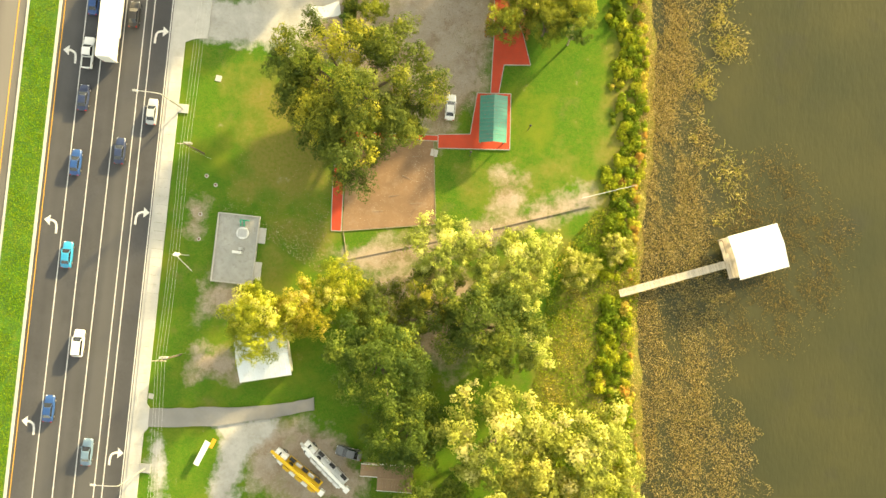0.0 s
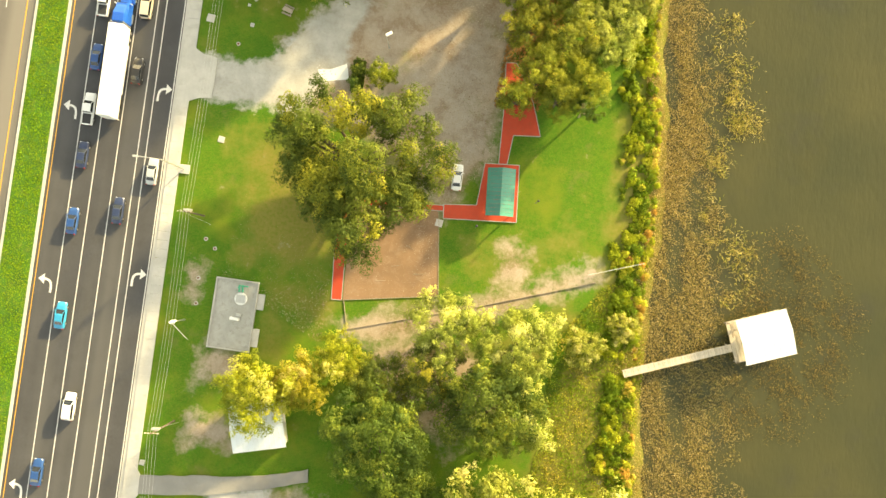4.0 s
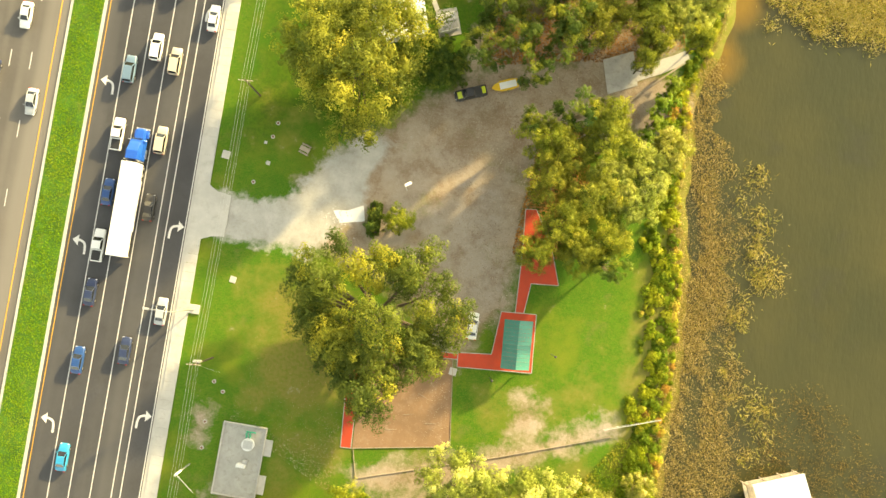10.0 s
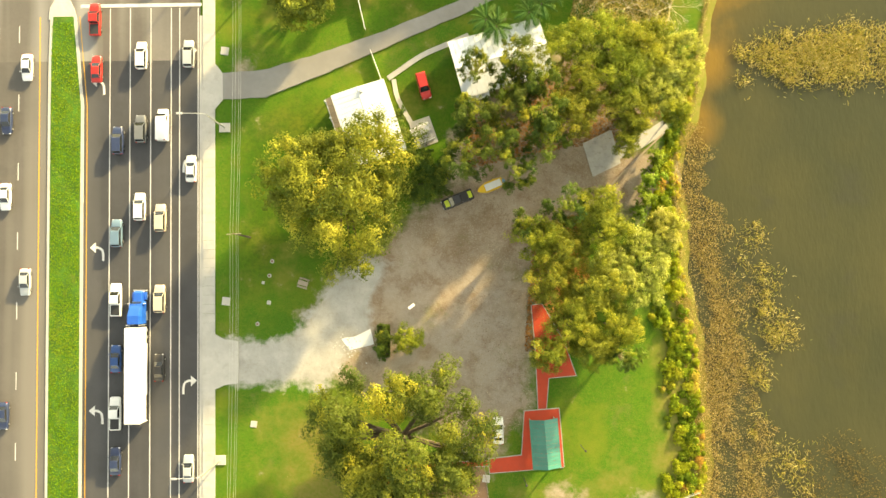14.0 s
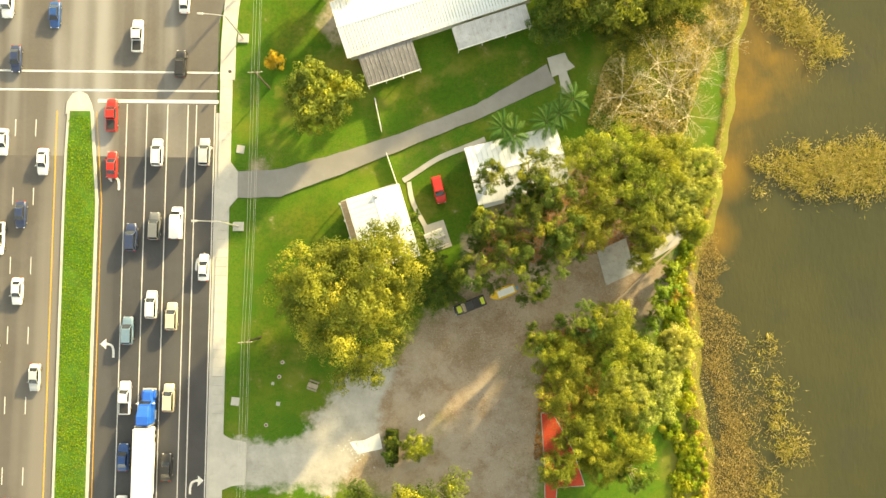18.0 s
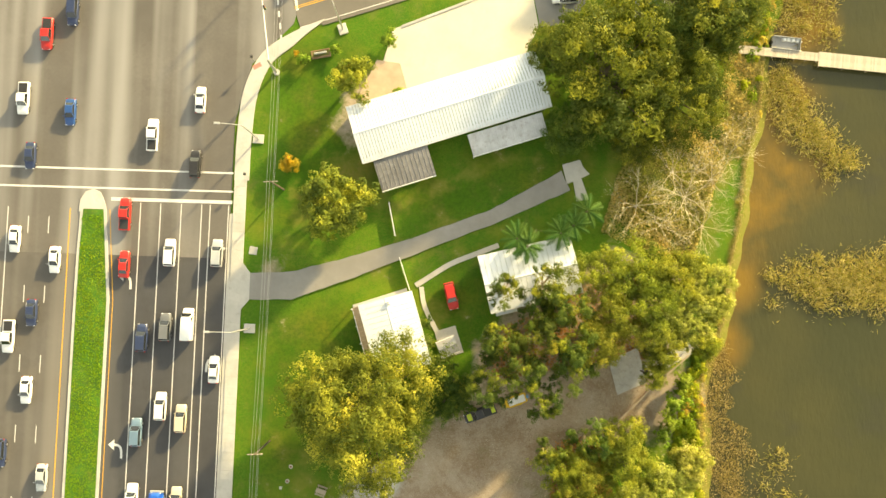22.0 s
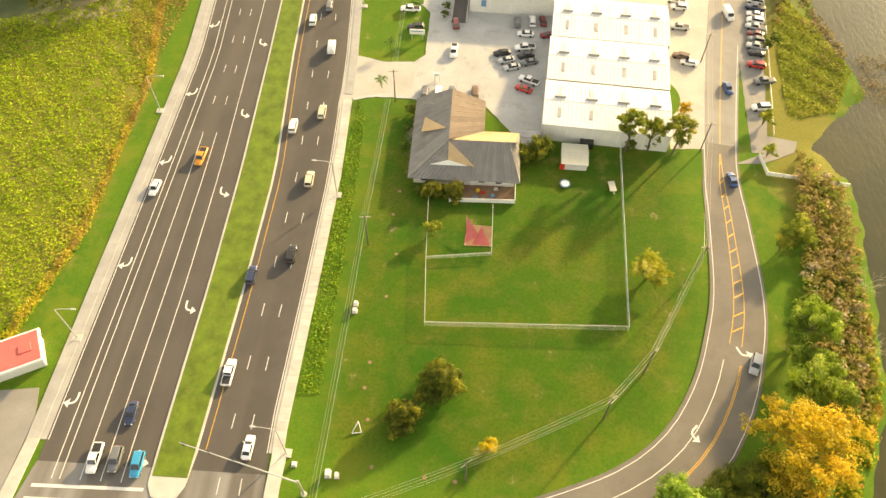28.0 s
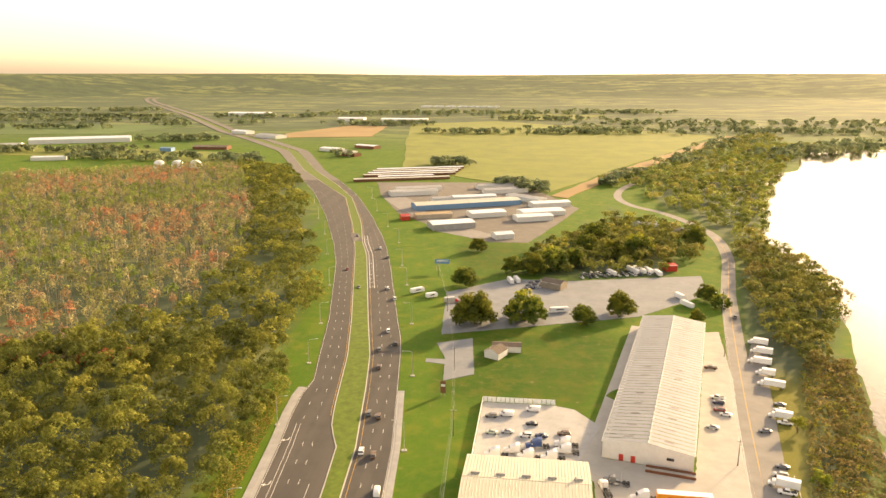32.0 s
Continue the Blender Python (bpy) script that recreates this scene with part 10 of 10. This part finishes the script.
log = thing("retaining_log", "grey timber edge beside the boat ramp", "edging")
for a, b in (((80.6, 65.6), (86.2, 71.4)), ((86.2, 71.4), (91.4, 76.6)), ((91.4, 76.6), (97.0, 81.8))):
    part("timber", ribbon([Vector(a), Vector(b)], -0.14, 0.14, -0.1, 0.3), M_WOOD, log)
structure("boat_ramp", Shape().slab([(82.9, 80.4), (88.0, 82.8), (89.6, 76.8), (84.6, 74.4)], -0.2, 0.06), M_SLAB, "worn concrete boat ramp", "ramp")
kayak = thing("small_boat", "yellow and white boat on a trailer", "boat", 66.4, 72.9, 0.2, 112)
part("hull", Shape().loft([[(w * math.cos(a), y, 0.5 + 0.45 * math.sin(a) * (w > 0.3)) for a in np.linspace(math.pi, 2 * math.pi, 7)] + [(w, y, 0.85), (-w, y, 0.85)][:2] for y, w in ((-2.3, 0.75), (-1, 0.95), (0.8, 0.9), (1.9, 0.5), (2.4, 0.08))]), M_MACHINE_YELLOW, kayak)
part("deck", Shape().box(-0.6, -2.0, 0.86, 0.6, 1.0, 0.95, 0.05), M_WHITE, kayak)
part("engine_cover", Shape().box(-0.25, -2.7, 0.4, 0.25, -2.2, 1.2, 0.08), M_BLUE_METAL, kayak)
wheels(kayak, 0.9, (-0.5,), 0.3)
sign = thing("roadside_board", "white board sign on posts beside orange panel", "sign", 28.7, -35.0, 0, 68)
part("board", Shape().box(-2.4, -0.9, 1.0, 2.2, 0.1, 1.12), M_WHITE, sign)
part("panel", Shape().box(1.4, -1.6, 0.8, 3.0, -0.9, 0.95), M_ORANGE, sign)
for s in (-1.8, 1.6):
    part("post", Shape().box(s - 0.08, -0.4, -0.2, s + 0.08, -0.25, 1.0), M_WOOD, sign)


def fence(name, label, pts, H, gap, mat, mesh_h=None, post_r=0.04, rails=(0.98,), solid=False):
    root = thing(name, label, "fence")
    for a, b in zip(pts, pts[1:]):
        a, b = Vector(a), Vector(b)
        n = max(1, round((b - a).length / gap))
        for k in range(n):
            q = a.lerp(b, k / n)
            part("post", Shape().tube((q.x, q.y, -0.2), (q.x, q.y, H), post_r, post_r, 6), mat, root)
        for r in rails:
            part("rail", ribbon([a, b], -post_r, post_r, H * r - 0.05, H * r + 0.03), mat, root)
        if solid:
            m = max(1, round((b - a).length / 1.8))
            for k in range(m):
                p, q = a.lerp(b, k / m + 0.004), a.lerp(b, (k + 1) / m - 0.004)
                part("panel", ribbon([p, q], -0.03, 0.03, 0.05, H * 0.96), mat, root)
        else:
            net = Shape()
            L, d = (b - a).length, (b - a).normalized()
            for k in range(int(L / 0.5)):
                p = a + d * k * 0.5
                q = a + d * min(L, k * 0.5 + 1.0)
                net.tube((p.x, p.y, 0.05), (q.x, q.y, H * 0.95), 0.02, 0.02, 3).tube((q.x, q.y, 0.05), (p.x, p.y, H * 0.95), 0.02, 0.02, 3)
            if net.v:
                part("wire_mesh", net, mat, root)["kind"] = "stuff"
    return root


fence("lake_fence", "low grey wire fence to the lake", [(92.4, 16.2), (101.8, 19.4)], 1.2, 2.5, M_FENCE)
fence("yard_fence", "grey chain-link fence round the nursery lawn", [(37.8, 233.4), (38.6, 213.0), (39.6, 196.4), (81.0, 198.0), (83.4, 249.2)], 1.8, 3.0, M_FENCE)
fence("play_fence", "thin chain-link fence across the nursery lawn", [(38.6, 213.0), (52.8, 215.0), (52.8, 229.8)], 1.2, 3.0, M_FENCE)
fence("porch_fence", "white vinyl fence round the play porch", [(42.7, 229.6), (57.8, 230.0), (57.9, 235.0)], 1.4, 1.8, M_VINYL, None, 0.06, (0.97,), True)
fence("lake_gate_fence", "white vinyl fence on the lake side", [(117.0, 249.0), (117.8, 242.8), (136.4, 240.2)], 1.2, 2.4, M_VINYL, None, 0.06, (0.97,), True)
fence("yard_wall", "white panel fence of the vehicle yard", [(33.4, 357.6), (35.8, 409.4), (64.6, 408.6)], 2.2, 2.4, M_VINYL, None, 0.06, (0.97,), True)
fence("drive_fence", "white timber fence beside the drive", [(45.6, 97.2), (47.6, 91.6)], 1.0, 1.6, M_VINYL, None, 0.06, (0.95,), True)
fence("drive_fence", "white timber fence beside the drive", [(43.4, 106.8), (44.7, 101.0)], 1.0, 1.6, M_VINYL, None, 0.06, (0.95,), True)
fence("strip_guard", "steel guard rail beside the parking strip", [(122.0, 256), (126.0, 282), (133.0, 330), (139, 362)], 0.8, 4.0, M_STEEL)
structure("porch_yard", Shape().slab([(42.8, 229.8), (57.6, 230.2), (57.6, 235.2), (42.8, 235.2)], -0.1, 0.05), M_SAND, "brown mulch play yard", "yard")
for x, y, t, m, n in ((50.4, 232.6, 20, M_RED_PAINT, "red"), (49.2, 233.2, 60, M_MACHINE_YELLOW, "yellow"), (52.6, 231.8, 40, M_BLUE_METAL, "blue"), (48.6, 230.9, 10, M_BLUE_METAL, "blue"), (53.4, 233.9, 0, M_STEEL, "grey")):
    k = thing("play_toy", f"small {n} plastic play toy on mulch", "toy", x, y, 0.05, t, "play toys")
    part("body", Shape().box(-0.5, -0.35, 0, 0.5, 0.35, 0.5, 0.12), m, k)
    part("top", Shape().box(-0.2, -0.3, 0.5, 0.3, 0.3, 0.8, 0.1), m, k)
tp = thing("play_canopy", "torn faded red canopy over a sand box", "canopy", 49.6, 219.8, 0, 0)
part("sand_box", Shape().slab([(-3.0, -2.6), (3.3, -2.4), (3.2, 3.2), (-2.4, 3.4)], -0.1, 0.1), M_SAND, tp)
part("canopy", Shape().add([(-2.6, -2.4, 0.6), (-2.6, 3.8, 2.6), (0.2, -1.0, 2.0), (0.2, -1.0, 1.92)], [(0, 2, 1), (1, 3, 0)]), M_PINK, tp)
part("canopy", Shape().add([(-1.2, -2.4, 0.5), (2.8, -2.4, 0.5), (0.8, 1.2, 2.2), (0.8, 1.2, 2.12)], [(0, 1, 2), (3, 1, 0)]), M_PINK, tp)
for q in ((-2.6, 3.8, 2.6), (-2.6, -2.4, 0.7), (2.8, -2.4, 0.6)):
    part("pole", Shape().tube((q[0], q[1], 0), q, 0.06, 0.05, 6), M_WHITE, tp)
part("ball", Shape().tube((1.0, 0.2, 0.1), (1.0, 0.2, 0.7), 0.3, 0.15, 10), M_TEAL, tp)
tr = thing("trampoline", "blue round trampoline on the nursery lawn", "trampoline", 69.6, 236.6, 0, 0)
part("mat", Shape().tube((0, 0, 0.5), (0, 0, 0.56), 0.9, 0.9, 18), M_WHITE, tr)
part("rim", Shape().tube((0, 0, 0.42), (0, 0, 0.5), 1.25, 1.25, 18), M_BLUE_METAL, tr)
for a in range(4):
    part("leg", Shape().tube((1.1 * math.cos(a * 1.57), 1.1 * math.sin(a * 1.57), 0), (1.1 * math.cos(a * 1.57), 1.1 * math.sin(a * 1.57), 0.45), 0.04, 0.04, 6), M_STEEL, tr)
ct = thing("utility_trailer", "small pale flat trailer on lawn", "trailer", 80.6, 236.4, 0, 8)
part("bed", Shape().box(-0.8, -1.5, 0.45, 0.8, 1.5, 0.6, 0.03), M_CREAM_METAL, ct)
part("tongue", Shape().box(-0.06, -2.4, 0.4, 0.06, -1.5, 0.5), M_STEEL, ct)
wheels(ct, 0.75, (0.0,), 0.28)
aframe = thing("frame_sign", "white triangular lawn frame", "frame", 28.6, 173.4, 0, 10)
for a, b in (((-0.9, -0.6, 0.1), (0.5, 1.2, 1.2)), ((0.5, 1.2, 1.2), (0.9, -0.6, 0.1)), ((0.9, -0.6, 0.1), (-0.9, -0.6, 0.1))):
    part("bar", Shape().tube(a, b, 0.09, 0.09, 6), M_WHITE, aframe)
for x, y, w, h, t, m, n in ((30.6, 287.6, 4.2, 1.6, 90, M_WHITE, "white board sign on two posts"), (19.4, 413.6, 2.2, 5.2, 0, M_RUST, "tall brown and white roadside sign"), (1.5, 603.0, 10, 3.0, 0, M_BLUE_METAL, "blue and white billboard on posts"), (37.2, 270.6, 1.6, 1.0, 0, M_WHITE, "small white sign by the car park")):
    k = thing("roadside_sign", n, "sign", x, y, 0, t - 90 if t else 0)
    z = 1.6 if h < 4 and w < 9 else 1.0 if h > 4 else 5.0
    part("board", Shape().box(-w / 2, -0.12, z, w / 2, 0.12, z + h, 0.03), m, k)
    part("letter_band", Shape().box(-w * 0.38, -0.14, z + h * 0.55, w * 0.38, -0.12, z + h * 0.75), M_WHITE if m is not M_WHITE else M_BLUE_METAL, k, "plain bar of lettering")
    for s in (-w * 0.35, w * 0.35):
        part("post", Shape().box(s - 0.1, -0.1, -0.2, s + 0.1, 0.1, z), M_STEEL, k)
park = structure("planter_island", Shape().slab(ragged([(28.0, 304), (31.0, 303.6), (31.4, 308.6), (28.6, 309)], 0.8, 0.2), -0.1, 0.2), M_VERGE, "small grass island in the car park", "island")
rampw = thing("sunken_drive", "sunken loading drive with pale walls", "ramp", 42.0, 304.5, 0, -2)
for s in (-2.1, 2.1):
    part("wall", Shape().box(s - 0.15, -9, -0.1, s + 0.15, 9, 0.7), M_CONCRETE, rampw)
part("floor", Shape().box(-1.95, -9, -0.1, 1.95, 9, 0.07), M_ASPHALT_OLD, rampw)
